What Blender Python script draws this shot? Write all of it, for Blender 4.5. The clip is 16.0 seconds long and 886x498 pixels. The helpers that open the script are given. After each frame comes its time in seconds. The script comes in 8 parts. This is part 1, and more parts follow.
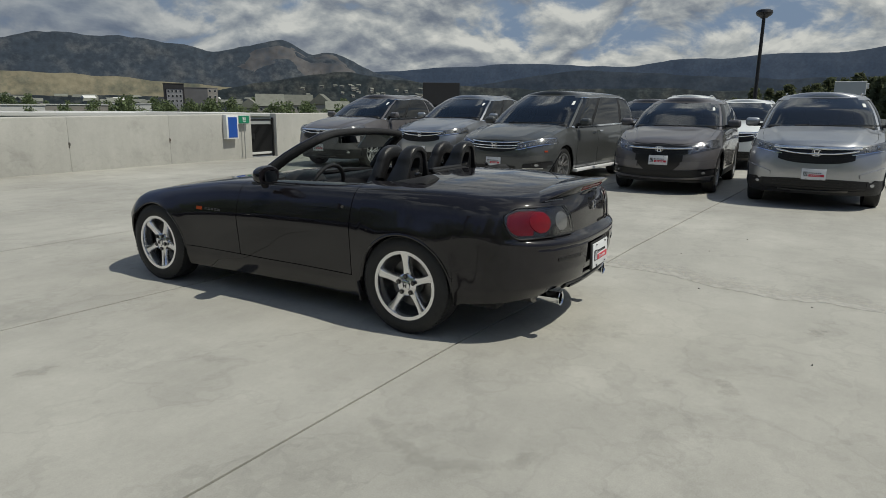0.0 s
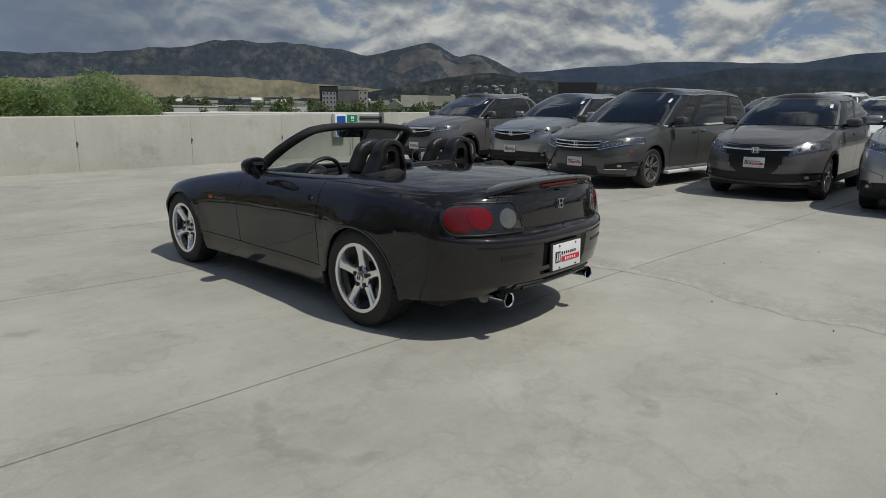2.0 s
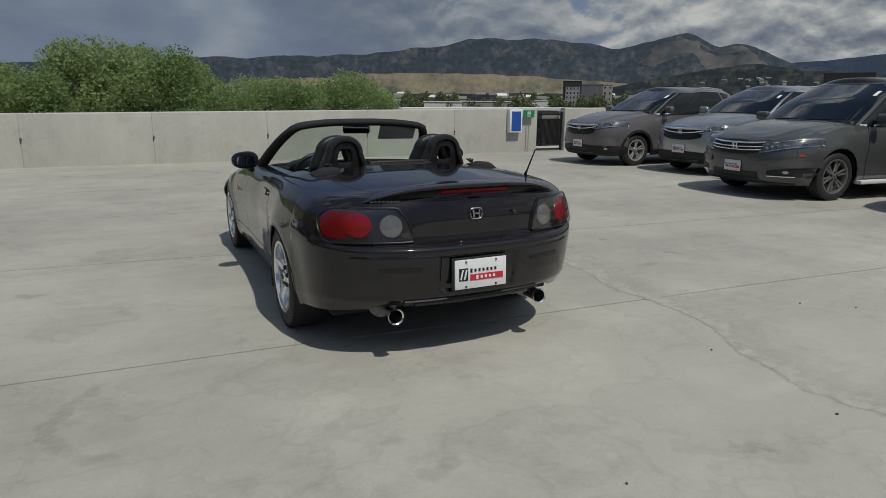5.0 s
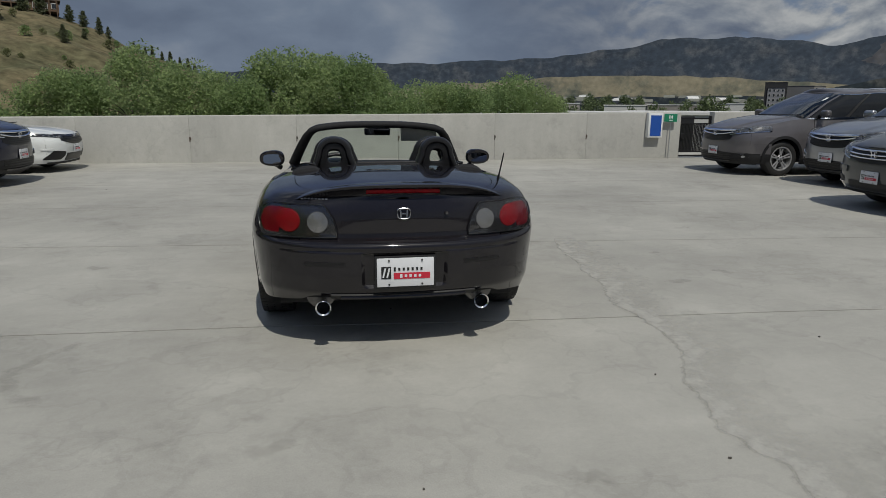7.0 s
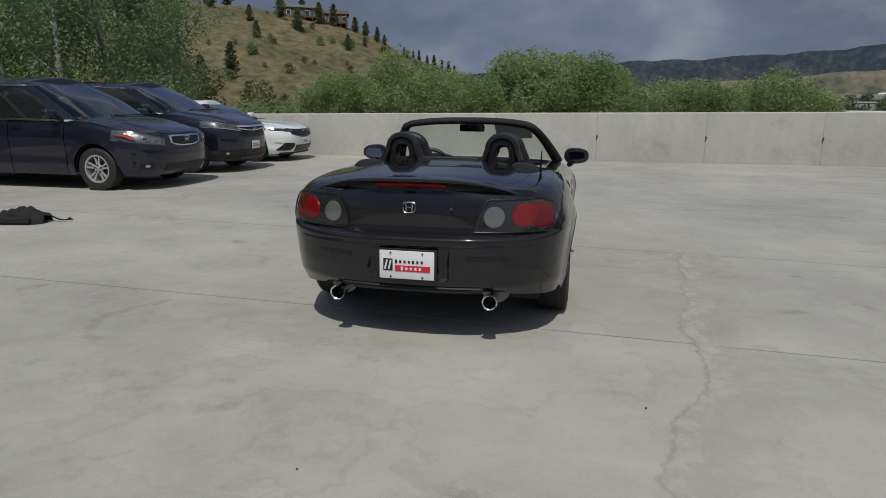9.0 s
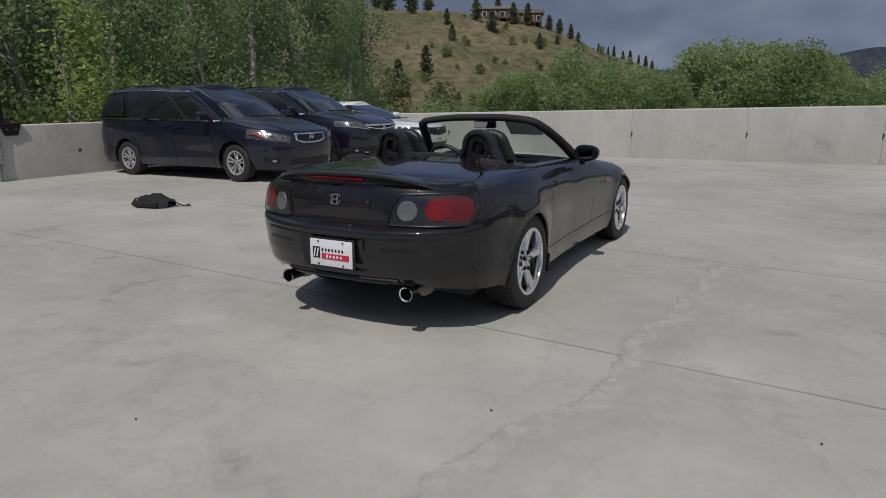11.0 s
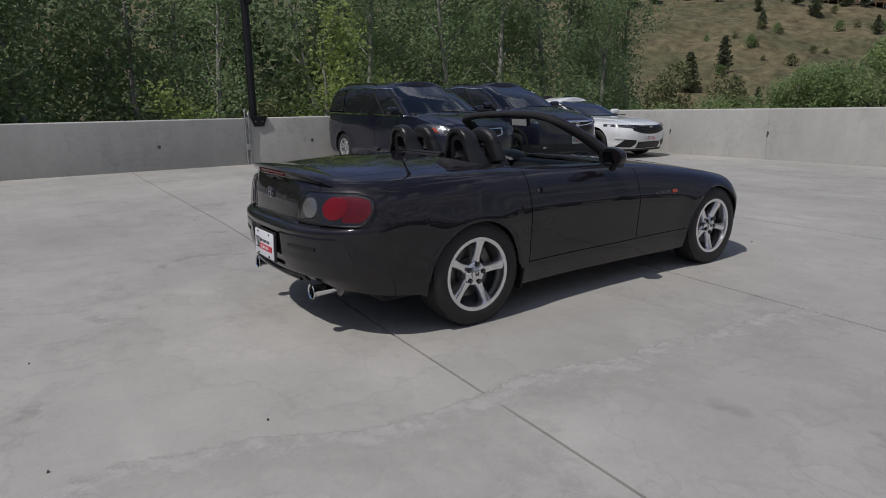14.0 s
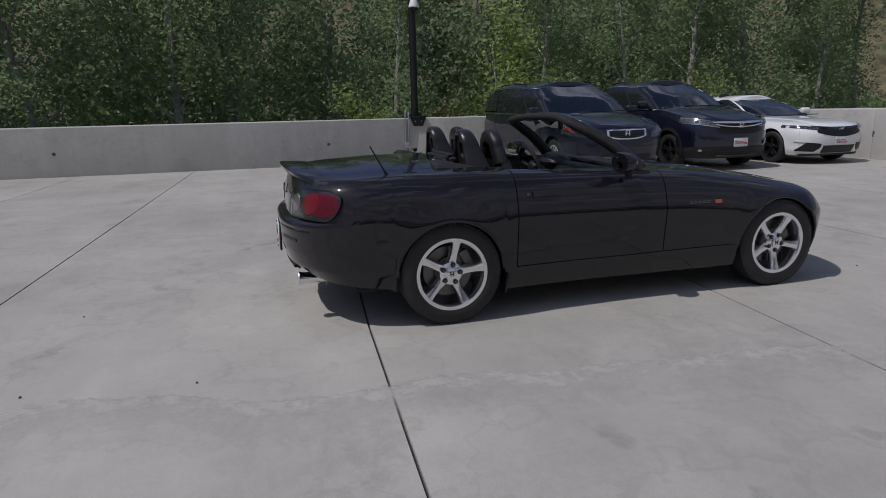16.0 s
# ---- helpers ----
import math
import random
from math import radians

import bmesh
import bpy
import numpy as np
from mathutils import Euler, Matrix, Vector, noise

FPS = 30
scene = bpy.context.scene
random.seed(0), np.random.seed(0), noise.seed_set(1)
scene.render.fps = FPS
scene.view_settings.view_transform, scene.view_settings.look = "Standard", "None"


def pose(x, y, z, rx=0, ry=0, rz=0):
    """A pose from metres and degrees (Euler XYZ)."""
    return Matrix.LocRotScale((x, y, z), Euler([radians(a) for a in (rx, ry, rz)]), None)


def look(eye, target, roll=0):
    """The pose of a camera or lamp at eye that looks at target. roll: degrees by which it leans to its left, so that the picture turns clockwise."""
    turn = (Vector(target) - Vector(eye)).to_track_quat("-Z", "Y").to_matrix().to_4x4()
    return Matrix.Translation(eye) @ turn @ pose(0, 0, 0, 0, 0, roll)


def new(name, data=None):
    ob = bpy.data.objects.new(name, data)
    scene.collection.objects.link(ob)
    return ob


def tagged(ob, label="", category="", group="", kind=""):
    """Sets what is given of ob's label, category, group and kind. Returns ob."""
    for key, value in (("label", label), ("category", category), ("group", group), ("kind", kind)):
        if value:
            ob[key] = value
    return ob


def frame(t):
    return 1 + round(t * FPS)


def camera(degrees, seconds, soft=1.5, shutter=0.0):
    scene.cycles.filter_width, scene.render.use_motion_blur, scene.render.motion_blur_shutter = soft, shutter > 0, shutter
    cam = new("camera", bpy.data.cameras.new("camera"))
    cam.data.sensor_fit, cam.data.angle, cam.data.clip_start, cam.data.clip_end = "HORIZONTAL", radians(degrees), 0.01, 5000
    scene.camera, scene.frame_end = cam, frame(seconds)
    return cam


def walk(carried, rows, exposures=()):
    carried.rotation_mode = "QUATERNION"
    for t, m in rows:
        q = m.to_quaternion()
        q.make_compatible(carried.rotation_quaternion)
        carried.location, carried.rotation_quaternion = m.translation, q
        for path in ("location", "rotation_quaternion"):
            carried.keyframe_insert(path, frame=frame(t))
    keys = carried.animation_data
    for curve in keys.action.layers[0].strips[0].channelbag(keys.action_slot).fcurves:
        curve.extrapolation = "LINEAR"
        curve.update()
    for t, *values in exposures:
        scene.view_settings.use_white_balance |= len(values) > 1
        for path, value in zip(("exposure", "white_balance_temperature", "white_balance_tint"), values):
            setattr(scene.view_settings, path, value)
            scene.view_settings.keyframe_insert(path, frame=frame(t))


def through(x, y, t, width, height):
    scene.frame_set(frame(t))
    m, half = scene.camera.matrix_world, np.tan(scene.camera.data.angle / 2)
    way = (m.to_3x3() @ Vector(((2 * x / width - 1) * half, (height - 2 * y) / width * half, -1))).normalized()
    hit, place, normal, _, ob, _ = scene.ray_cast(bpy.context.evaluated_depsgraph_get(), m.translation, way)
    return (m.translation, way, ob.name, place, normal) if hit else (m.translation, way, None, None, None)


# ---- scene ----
cam = camera(70.2, 16.0, soft=0.5)
PATH = [
    (0, (-3.991, -2.092, 1.383), (-2.301, -1.114, 0.95), 0.6),
    (0.5, (-3.897, -2.369, 1.398), (-2.259, -1.306, 0.966), 0.6),
    (1, (-3.677, -2.6, 1.389), (-2.093, -1.458, 0.955), 0.6),
    (1.5, (-3.461, -2.786, 1.376), (-1.933, -1.571, 0.941), 0.5),
    (2, (-3.283, -2.964, 1.348), (-1.849, -1.64, 0.913), 0.5),
    (2.5, (-2.995, -3.102, 1.312), (-1.64, -1.697, 0.874), 0.4),
    (3, (-2.711, -3.244, 1.313), (-1.443, -1.761, 0.874), 0.3),
    (3.5, (-2.479, -3.449, 1.325), (-1.304, -1.892, 0.886), 0.4),
    (4, (-2.175, -3.56, 1.331), (-1.077, -1.947, 0.892), 0.4),
    (4.2, (-2.055, -3.602, 1.366), (-1.004, -1.959, 0.922), 0.4),
    (6.3, (-0.799, -4.134, 1.357), (-0.29, -2.253, 0.909), 0.4),
    (6.5, (-0.669, -4.19, 1.364), (-0.213, -2.295, 0.917), 0.4),
    (7, (-0.363, -4.25, 1.367), (-0.031, -2.329, 0.92), 0.3),
    (7.5, (-0.047, -4.239, 1.357), (0.125, -2.297, 0.908), 0.3),
    (8, (0.25, -4.315, 1.344), (0.224, -2.366, 0.896), 0.3),
    (8.5, (0.573, -4.319, 1.345), (0.347, -2.384, 0.895), 0.2),
    (9, (0.907, -4.187, 1.348), (0.491, -2.283, 0.896), 0.2),
    (9.5, (1.263, -4.153, 1.347), (0.708, -2.287, 0.892), 0.2),
    (9.7, (1.42, -4.148, 1.361), (0.799, -2.302, 0.908), -0.1),
    (11.8, (2.7, -3.308, 1.311), (1.552, -1.734, 0.857), -0.4),
    (12, (2.766, -3.199, 1.314), (1.572, -1.66, 0.861), -0.3),
    (12.5, (3.015, -2.98, 1.295), (1.726, -1.519, 0.84), -0.5),
    (13, (3.26, -2.752, 1.325), (1.861, -1.396, 0.872), -0.5),
    (13.5, (3.44, -2.443, 1.295), (1.949, -1.189, 0.842), -0.6),
    (14, (3.672, -2.201, 1.294), (2.071, -1.091, 0.843), -0.8),
    (14.5, (3.941, -1.953, 1.298), (2.234, -1.012, 0.85), -0.9),
    (15, (4.078, -1.615, 1.259), (2.327, -0.756, 0.813), -0.9),
    (15.5, (4.188, -1.346, 1.283), (2.365, -0.655, 0.838), -1.1),
    (16, (4.333, -1.056, 1.296), (2.458, -0.517, 0.853), -1.2),
]
EXPOSURES = [(0, -0.09, 6640, 4), (2, -0.20, 6600, 5), (3.5, -0.24, 6590, 5), (7, -0.38, 6480, 7), (9.2, -0.32, 6430, 9), (12.5, -0.345, 6310, 14), (14.5, -0.43, 6170, 16), (16, -0.49, 6090, 18)]
walk(cam, [(t, look(eye, target, roll)) for t, eye, target, roll in PATH], EXPOSURES)

# ---- light ----
SUN_WAY = Vector((0.09, -0.62, 1.0)).normalized()      # towards the sun
sun_data = bpy.data.lights.new("sun", "SUN")
sun_data.energy, sun_data.angle, sun_data.color = 3.4, radians(0.55), (1.0, 0.95, 0.87)
sun = new("sun", sun_data)
sun.matrix_world = look((0, 0, 60), tuple(Vector((0, 0, 60)) - SUN_WAY))

world = bpy.data.worlds.new("sky")
scene.world = world
world.use_nodes = True
wt = world.node_tree
wt.nodes.clear()


def wn(kind, **sets):
    n = wt.nodes.new(kind)
    for k, v in sets.items():
        n.inputs[k.replace("_", " ")].default_value = v
    return n


w_out, w_bg = wn("ShaderNodeOutputWorld"), wn("ShaderNodeBackground", Strength=1.0)
w_sky = wn("ShaderNodeTexSky")
w_sky.sky_type, w_sky.sun_disc = "NISHITA", False
w_sky.sun_elevation = math.asin(SUN_WAY.z)
w_sky.sun_rotation = math.atan2(SUN_WAY.x, SUN_WAY.y)
w_dim = wn("ShaderNodeVectorMath")
w_dim.operation = "SCALE"
w_dim.inputs["Scale"].default_value = 0.085
wt.links.new(w_sky.outputs[0], w_dim.inputs[0])
w_co = wn("ShaderNodeTexCoord")
w_sep = wn("ShaderNodeSeparateXYZ")
wt.links.new(w_co.outputs["Generated"], w_sep.inputs[0])


def wmath(op, a, b=None, c=None):
    n = wt.nodes.new("ShaderNodeMath")
    n.operation = op
    for i, v in enumerate((a, b, c)):
        if v is None:
            continue
        if isinstance(v, (int, float)):
            n.inputs[i].default_value = v
        else:
            wt.links.new(v, n.inputs[i])
    return n.outputs[0]


def wspan(v, a, b, c=0.0, d=1.0):
    n = wn("ShaderNodeMapRange")
    n.interpolation_type = "SMOOTHSTEP"
    for i, x in zip(("From Min", "From Max", "To Min", "To Max"), (a, b, c, d)):
        n.inputs[i].default_value = x
    wt.links.new(v, n.inputs["Value"])
    return n.outputs[0]


def wramp(fac, stops):
    n = wt.nodes.new("ShaderNodeValToRGB")
    wt.links.new(fac, n.inputs[0])
    e = n.color_ramp.elements
    while len(e) < len(stops):
        e.new(0.5)
    for el, (p, c) in zip(e, stops):
        el.position, el.color = p, (*c, 1)
    return n.outputs[0]


# a layer of clouds seen in perspective: broken cumulus over the east and overhead, a slate-grey shower front over the north and west
w_len = wmath("DIVIDE", 1.0, wmath("ADD", wmath("MAXIMUM", w_sep.outputs[2], 0.0), 0.42))
w_flat = wn("ShaderNodeCombineXYZ")
for w_i in (0, 1):
    wt.links.new(wmath("MULTIPLY", w_sep.outputs[w_i], w_len), w_flat.inputs[w_i])


def layer(scale, detail, rough, near=1.0, shift=0.0):
    """Cloud density on the layer; near below 1 looks higher up the sky."""
    m = wn("ShaderNodeMapping")
    m.inputs["Scale"].default_value, m.inputs["Location"].default_value = (near, near, 1.0), (shift, shift * 0.6, shift)
    wt.links.new(w_flat.outputs[0], m.inputs["Vector"])
    n = wn("ShaderNodeTexNoise", Scale=scale, Detail=detail, Roughness=rough, Distortion=0.25)
    wt.links.new(m.outputs[0], n.inputs["Vector"])
    return n.outputs["Fac"]


w_east = wspan(w_sep.outputs[0], 0.18, 0.85)
w_high = wspan(w_sep.outputs[2], 0.42, 0.72)
w_open = wmath("MAXIMUM", w_east, w_high)
w_d1, w_d2 = layer(4.6, 8.0, 0.56, 1.0, 3.7), layer(4.6, 8.0, 0.56, 0.972, 3.7)
w_big = layer(1.3, 3.0, 0.5, 1.0, 9.1)
w_dens = wmath("ADD", w_d1, wmath("MULTIPLY", wmath("SUBTRACT", w_big, 0.5), 0.5))
w_rim = wmath("ADD", wmath("MULTIPLY", wmath("SUBTRACT", w_d1, w_d2), 2.3), wmath("MULTIPLY", wmath("SUBTRACT", 0.56, w_dens), 0.9))
w_bright = wramp(wmath("ADD", w_rim, 0.46), [(0.16, (0.135, 0.160, 0.218)), (0.36, (0.22, 0.243, 0.292)), (0.54, (0.36, 0.378, 0.405)), (0.78, (0.62, 0.615, 0.605))])
w_front = wramp(wmath("ADD", wmath("MULTIPLY", w_big, 0.75), wmath("MULTIPLY", w_d1, 0.25)), [(0.34, (0.118, 0.148, 0.215)), (0.47, (0.152, 0.190, 0.268)), (0.56, (0.20, 0.245, 0.33)), (0.70, (0.36, 0.39, 0.45))])
w_gap = wt.nodes.new("ShaderNodeMix")
w_gap.data_type = "RGBA"
w_gap.inputs["A"].default_value = (0.190, 0.255, 0.375, 1)
wt.links.new(wspan(w_dens, 0.33, 0.46), w_gap.inputs["Factor"])
wt.links.new(w_bright, w_gap.inputs["B"])
w_side = wt.nodes.new("ShaderNodeMix")
w_side.data_type = "RGBA"
wt.links.new(w_open, w_side.inputs["Factor"])
w_deep = wt.nodes.new("ShaderNodeMix")               # the front turns a deeper blue above the horizon
w_deep.data_type = "RGBA"
w_deep.blend_type = "MULTIPLY"
w_deep.inputs["B"].default_value = (0.72, 0.84, 1.18, 1)
wt.links.new(wspan(w_sep.outputs[2], 0.16, 0.40), w_deep.inputs["Factor"])
wt.links.new(w_front, w_deep.inputs["A"])
wt.links.new(w_deep.outputs["Result"], w_side.inputs["A"])
wt.links.new(w_gap.outputs["Result"], w_side.inputs["B"])
w_sun = wt.nodes.new("ShaderNodeVectorMath")       # clouds overhead stand in full sun
w_sun.operation = "SCALE"
wt.links.new(w_side.outputs["Result"], w_sun.inputs[0])
wt.links.new(wmath("ADD", 1.0, wmath("MULTIPLY", w_high, 0.9)), w_sun.inputs["Scale"])
w_col = w_sun.outputs[0]
w_full = wmath("SUBTRACT", 1.0, wmath("MULTIPLY", w_high, wspan(w_dens, 0.475, 0.585, 1.0, 0.0)))
w_mix = wt.nodes.new("ShaderNodeMix")
w_mix.data_type = "RGBA"
wt.links.new(w_full, w_mix.inputs["Factor"])
wt.links.new(w_dim.outputs[0], w_mix.inputs["A"])
wt.links.new(w_col, w_mix.inputs["B"])
wt.links.new(w_mix.outputs["Result"], w_bg.inputs["Color"])
wt.links.new(w_bg.outputs[0], w_out.inputs[0])

# ---- materials ----
MATS = {}


def material(name, color, rough=0.5, metal=0.0, vary=0.0, scale=8.0, vary2=0.0, scale2=60.0, bump=0.0, bump_scale=80.0,
             coat=0.0, transmission=0.0, ior=1.45, spread=0.0, emit=0.0, alpha_color=None, spec=0.5, island=0.0, coat_rough=0.03):
    """A node material: base colour varied at two scales in metres, with fine relief."""
    m = bpy.data.materials.new(name)
    m.use_nodes = True
    nt = m.node_tree
    b = nt.nodes["Principled BSDF"]
    b.inputs["Base Color"].default_value = (*color, 1)
    b.inputs["Roughness"].default_value = rough
    b.inputs["Metallic"].default_value = metal
    b.inputs["Coat Weight"].default_value = coat
    b.inputs["Coat Roughness"].default_value = coat_rough
    b.inputs["Transmission Weight"].default_value = transmission
    b.inputs["IOR"].default_value = ior
    b.inputs["Specular IOR Level"].default_value = spec
    if emit:
        b.inputs["Emission Color"].default_value = (*color, 1)
        b.inputs["Emission Strength"].default_value = emit
    co = nt.nodes.new("ShaderNodeTexCoord").outputs["Object"]

    def noise_at(s, detail=5.0):
        n = nt.nodes.new("ShaderNodeTexNoise")
        n.inputs["Scale"].default_value, n.inputs["Detail"].default_value, n.inputs["Roughness"].default_value = s, detail, 0.62
        nt.links.new(co, n.inputs["Vector"])
        return n.outputs["Fac"]

    def span(fac, low, high):
        n = nt.nodes.new("ShaderNodeMapRange")
        n.inputs["From Min"].default_value, n.inputs["From Max"].default_value = 0.25, 0.75
        n.inputs["To Min"].default_value, n.inputs["To Max"].default_value = low, high
        nt.links.new(fac, n.inputs["Value"])
        return n.outputs[0]

    factors = []
    if vary:
        factors.append(span(noise_at(scale), 1 - vary, 1 + vary))
    if vary2:
        factors.append(span(noise_at(scale2), 1 - vary2, 1 + vary2))
    if spread:
        n = nt.nodes.new("ShaderNodeObjectInfo")
        r = nt.nodes.new("ShaderNodeMapRange")
        r.inputs["To Min"].default_value, r.inputs["To Max"].default_value = 1 - spread, 1 + spread
        nt.links.new(n.outputs["Random"], r.inputs["Value"])
        factors.append(r.outputs[0])
    if island:
        n = nt.nodes.new("ShaderNodeNewGeometry")
        r = nt.nodes.new("ShaderNodeMapRange")
        r.inputs["To Min"].default_value, r.inputs["To Max"].default_value = 1 - island, 1 + island
        nt.links.new(n.outputs["Random Per Island"], r.inputs["Value"])
        factors.append(r.outputs[0])
    if factors:
        fac = factors[0]
        for f in factors[1:]:
            mm = nt.nodes.new("ShaderNodeMath")
            mm.operation = "MULTIPLY"
            nt.links.new(fac, mm.inputs[0]), nt.links.new(f, mm.inputs[1])
            fac = mm.outputs[0]
        sc = nt.nodes.new("ShaderNodeVectorMath")
        sc.operation = "SCALE"
        sc.inputs[0].default_value = color
        nt.links.new(fac, sc.inputs["Scale"])
        nt.links.new(sc.outputs[0], b.inputs["Base Color"])
    if bump:
        bp = nt.nodes.new("ShaderNodeBump")
        bp.inputs["Strength"].default_value, bp.inputs["Distance"].default_value = min(1.0, bump), 0.01
        nt.links.new(noise_at(bump_scale), bp.inputs["Height"])
        nt.links.new(bp.outputs[0], b.inputs["Normal"])
    MATS[name] = m
    return m


black_paint = material("black_paint", (0.0112, 0.0100, 0.0122), 0.30, vary=0.15, scale=3, coat=1.0, vary2=0.2, scale2=400, spec=0.04, coat_rough=0.045)
navy_paint = material("navy_paint", (0.009, 0.010, 0.026), 0.38, metal=0.5, vary=0.1, scale=3, coat=1.0, coat_rough=0.05)
grey_paint = material("grey_paint", (0.122, 0.116, 0.122), 0.36, metal=0.25, spec=0.1, coat=1.0, vary=0.08, scale=3, coat_rough=0.05)
green_grey_paint = material("green_grey_paint", (0.078, 0.082, 0.083), 0.36, metal=0.25, spec=0.1, coat=1.0, vary=0.08, scale=3, coat_rough=0.05)
silver_paint = material("silver_paint", (0.40, 0.41, 0.43), 0.36, metal=0.88, coat=1.0, vary=0.06, scale=3)
white_paint = material("white_paint", (0.72, 0.74, 0.73), 0.3, coat=1.0, vary=0.03, scale=3)
black_plastic = material("black_plastic", (0.012, 0.012, 0.013), 0.55, vary=0.2, scale=30, bump=0.12, bump_scale=400)
grille_black = material("grille_black", (0.008, 0.008, 0.009), 0.35, vary=0.2, scale=30)
dark_inside = material("dark_inside", (0.014, 0.014, 0.015), 0.8, vary=0.2, scale=20)
rubber = material("rubber", (0.021, 0.021, 0.021), 0.62, vary=0.25, scale=25, bump=0.2, bump_scale=200)
hoop_skin = material("hoop_skin", (0.017, 0.017, 0.018), 0.30, vary=0.2, scale=25, bump=0.12, bump_scale=320)
leather = material("leather", (0.015, 0.015, 0.016), 0.36, vary=0.2, scale=25, bump=0.25, bump_scale=260)
cloth_top = material("cloth_top", (0.014, 0.014, 0.0155), 0.80, vary=0.25, scale=40, bump=0.35, bump_scale=300)
alloy = material("alloy", (0.80, 0.80, 0.81), 0.15, metal=0.93, vary=0.10, scale=25)
wheel_grey = material("wheel_grey", (0.30, 0.30, 0.305), 0.34, metal=0.7, coat=0.5, vary=0.12, scale=25)
wheel_silver = material("wheel_silver", (0.50, 0.50, 0.51), 0.38, metal=0.55, coat=0.5, vary=0.08, scale=25)
dark_alloy = material("dark_alloy", (0.05, 0.05, 0.052), 0.35, metal=0.8, vary=0.1, scale=40)
chrome = material("chrome", (0.80, 0.81, 0.82), 0.07, metal=1.0, vary=0.03, scale=30)
brake_metal = material("brake_metal", (0.16, 0.155, 0.15), 0.4, metal=1.0, vary=0.25, scale=60)
red_lens = material("red_lens", (0.205, 0.004, 0.008), 0.25, vary=0.45, scale=40, vary2=0.35, scale2=120, spec=0.3)
red_dark = material("red_dark", (0.125, 0.002, 0.006), 0.25, spec=0.3, vary=0.3, scale=40, vary2=0.25, scale2=160)
amber_lens = material("amber_lens", (0.34, 0.05, 0.018), 0.1, coat=1.0, vary=0.1, scale=60)
lamp_smoke = material("lamp_smoke", (0.24, 0.243, 0.247), 0.18, metal=0.5, coat=1.0, vary=0.25, scale=70)
lamp_dark = material("lamp_dark", (0.030, 0.031, 0.034), 0.14, metal=0.2, coat=1.0, vary=0.4, scale=18)
lamp_shell = material("lamp_shell", (0.150, 0.154, 0.160), 0.18, metal=0.6, coat=1.0, vary=0.4, scale=18)
lamp_edge = material("lamp_edge", (0.055, 0.055, 0.058), 0.25, coat=1.0, vary=0.2, scale=40)
badge_metal = material("badge_metal", (0.50, 0.50, 0.51), 0.2, metal=1.0, vary=0.05, scale=40)
lamp_grey = material("lamp_grey", (0.016, 0.0155, 0.016), 0.14, coat=1.0, vary=0.3, scale=25)
lamp_clear = material("lamp_clear", (0.34, 0.35, 0.36), 0.16, metal=0.6, coat=1.0, vary=0.2, scale=80)
headlamp = material("headlamp", (0.27, 0.275, 0.29), 0.22, metal=0.7, coat=0.3, vary=0.6, scale=30, bump=0.5, bump_scale=60)
plate_white = material("plate_white", (0.66, 0.67, 0.69), 0.35, vary=0.04, scale=30)
ink_black = material("ink_black", (0.012, 0.012, 0.014), 0.5, vary=0.1, scale=40)
ink_red = material("ink_red", (0.50, 0.022, 0.045), 0.4, vary=0.06, scale=40)
mark_grey = material("mark_grey", (0.24, 0.25, 0.27), 0.3, metal=0.4, vary=0.08, scale=60)
sticker = material("sticker", (0.75, 0.77, 0.74), 0.6, vary=0.05, scale=60)
mirror_glass = material("mirror_glass", (0.40, 0.41, 0.43), 0.02, metal=1.0)


def thin_glass(name, tint, gloss=1.0):
    """A pane: it lets tinted light through and mirrors at its face."""
    m = bpy.data.materials.new(name)
    m.use_nodes = True
    nt = m.node_tree
    nt.nodes.remove(nt.nodes["Principled BSDF"])
    t, g, f, x = (nt.nodes.new("ShaderNodeBsdfTransparent"), nt.nodes.new("ShaderNodeBsdfGlossy"), nt.nodes.new("ShaderNodeLayerWeight"), nt.nodes.new("ShaderNodeMixShader"))
    t.inputs["Color"].default_value = (*tint, 1)
    g.inputs["Roughness"].default_value = 0.015
    g.inputs["Color"].default_value = (gloss, gloss, gloss, 1)
    f.inputs["Blend"].default_value = 0.5
    w, a = nt.nodes.new("ShaderNodeMath"), nt.nodes.new("ShaderNodeMath")
    w.operation, w.inputs[1].default_value = "POWER", 3.6
    a.operation, a.inputs[1].default_value, a.inputs[2].default_value = "MULTIPLY_ADD", 0.92, 0.075
    nt.links.new(f.outputs["Facing"], w.inputs[0]), nt.links.new(w.outputs[0], a.inputs[0])
    nt.links.new(a.outputs[0], x.inputs[0]), nt.links.new(t.outputs[0], x.inputs[1]), nt.links.new(g.outputs[0], x.inputs[2])
    nt.links.new(x.outputs[0], nt.nodes["Material Output"].inputs["Surface"])
    MATS[name] = m
    return m


screen_glass = thin_glass("screen_glass", (0.84, 0.92, 0.87), 0.55)
dark_glass = thin_glass("dark_glass", (0.34, 0.38, 0.37))
lamp_glass = thin_glass("lamp_glass", (0.86, 0.86, 0.86), 0.6)
side_glass = thin_glass("side_glass", (0.12, 0.14, 0.138))
privacy_glass = material("privacy_glass", (0.012, 0.013, 0.014), 0.03, vary=0.1, scale=5)

# ---- building tools ----
def link(name, mesh, mat, parent=None, label="", smooth=True, angle=35):
    if mat is not None:
        mesh.materials.append(mat)
    ob = new(name, mesh)
    if parent is not None:
        ob.parent = parent
    if label:
        ob["label"] = label
    if smooth and len(mesh.polygons):
        mesh.shade_smooth()
        mesh.set_sharp_from_angle(angle=radians(angle))
    return ob


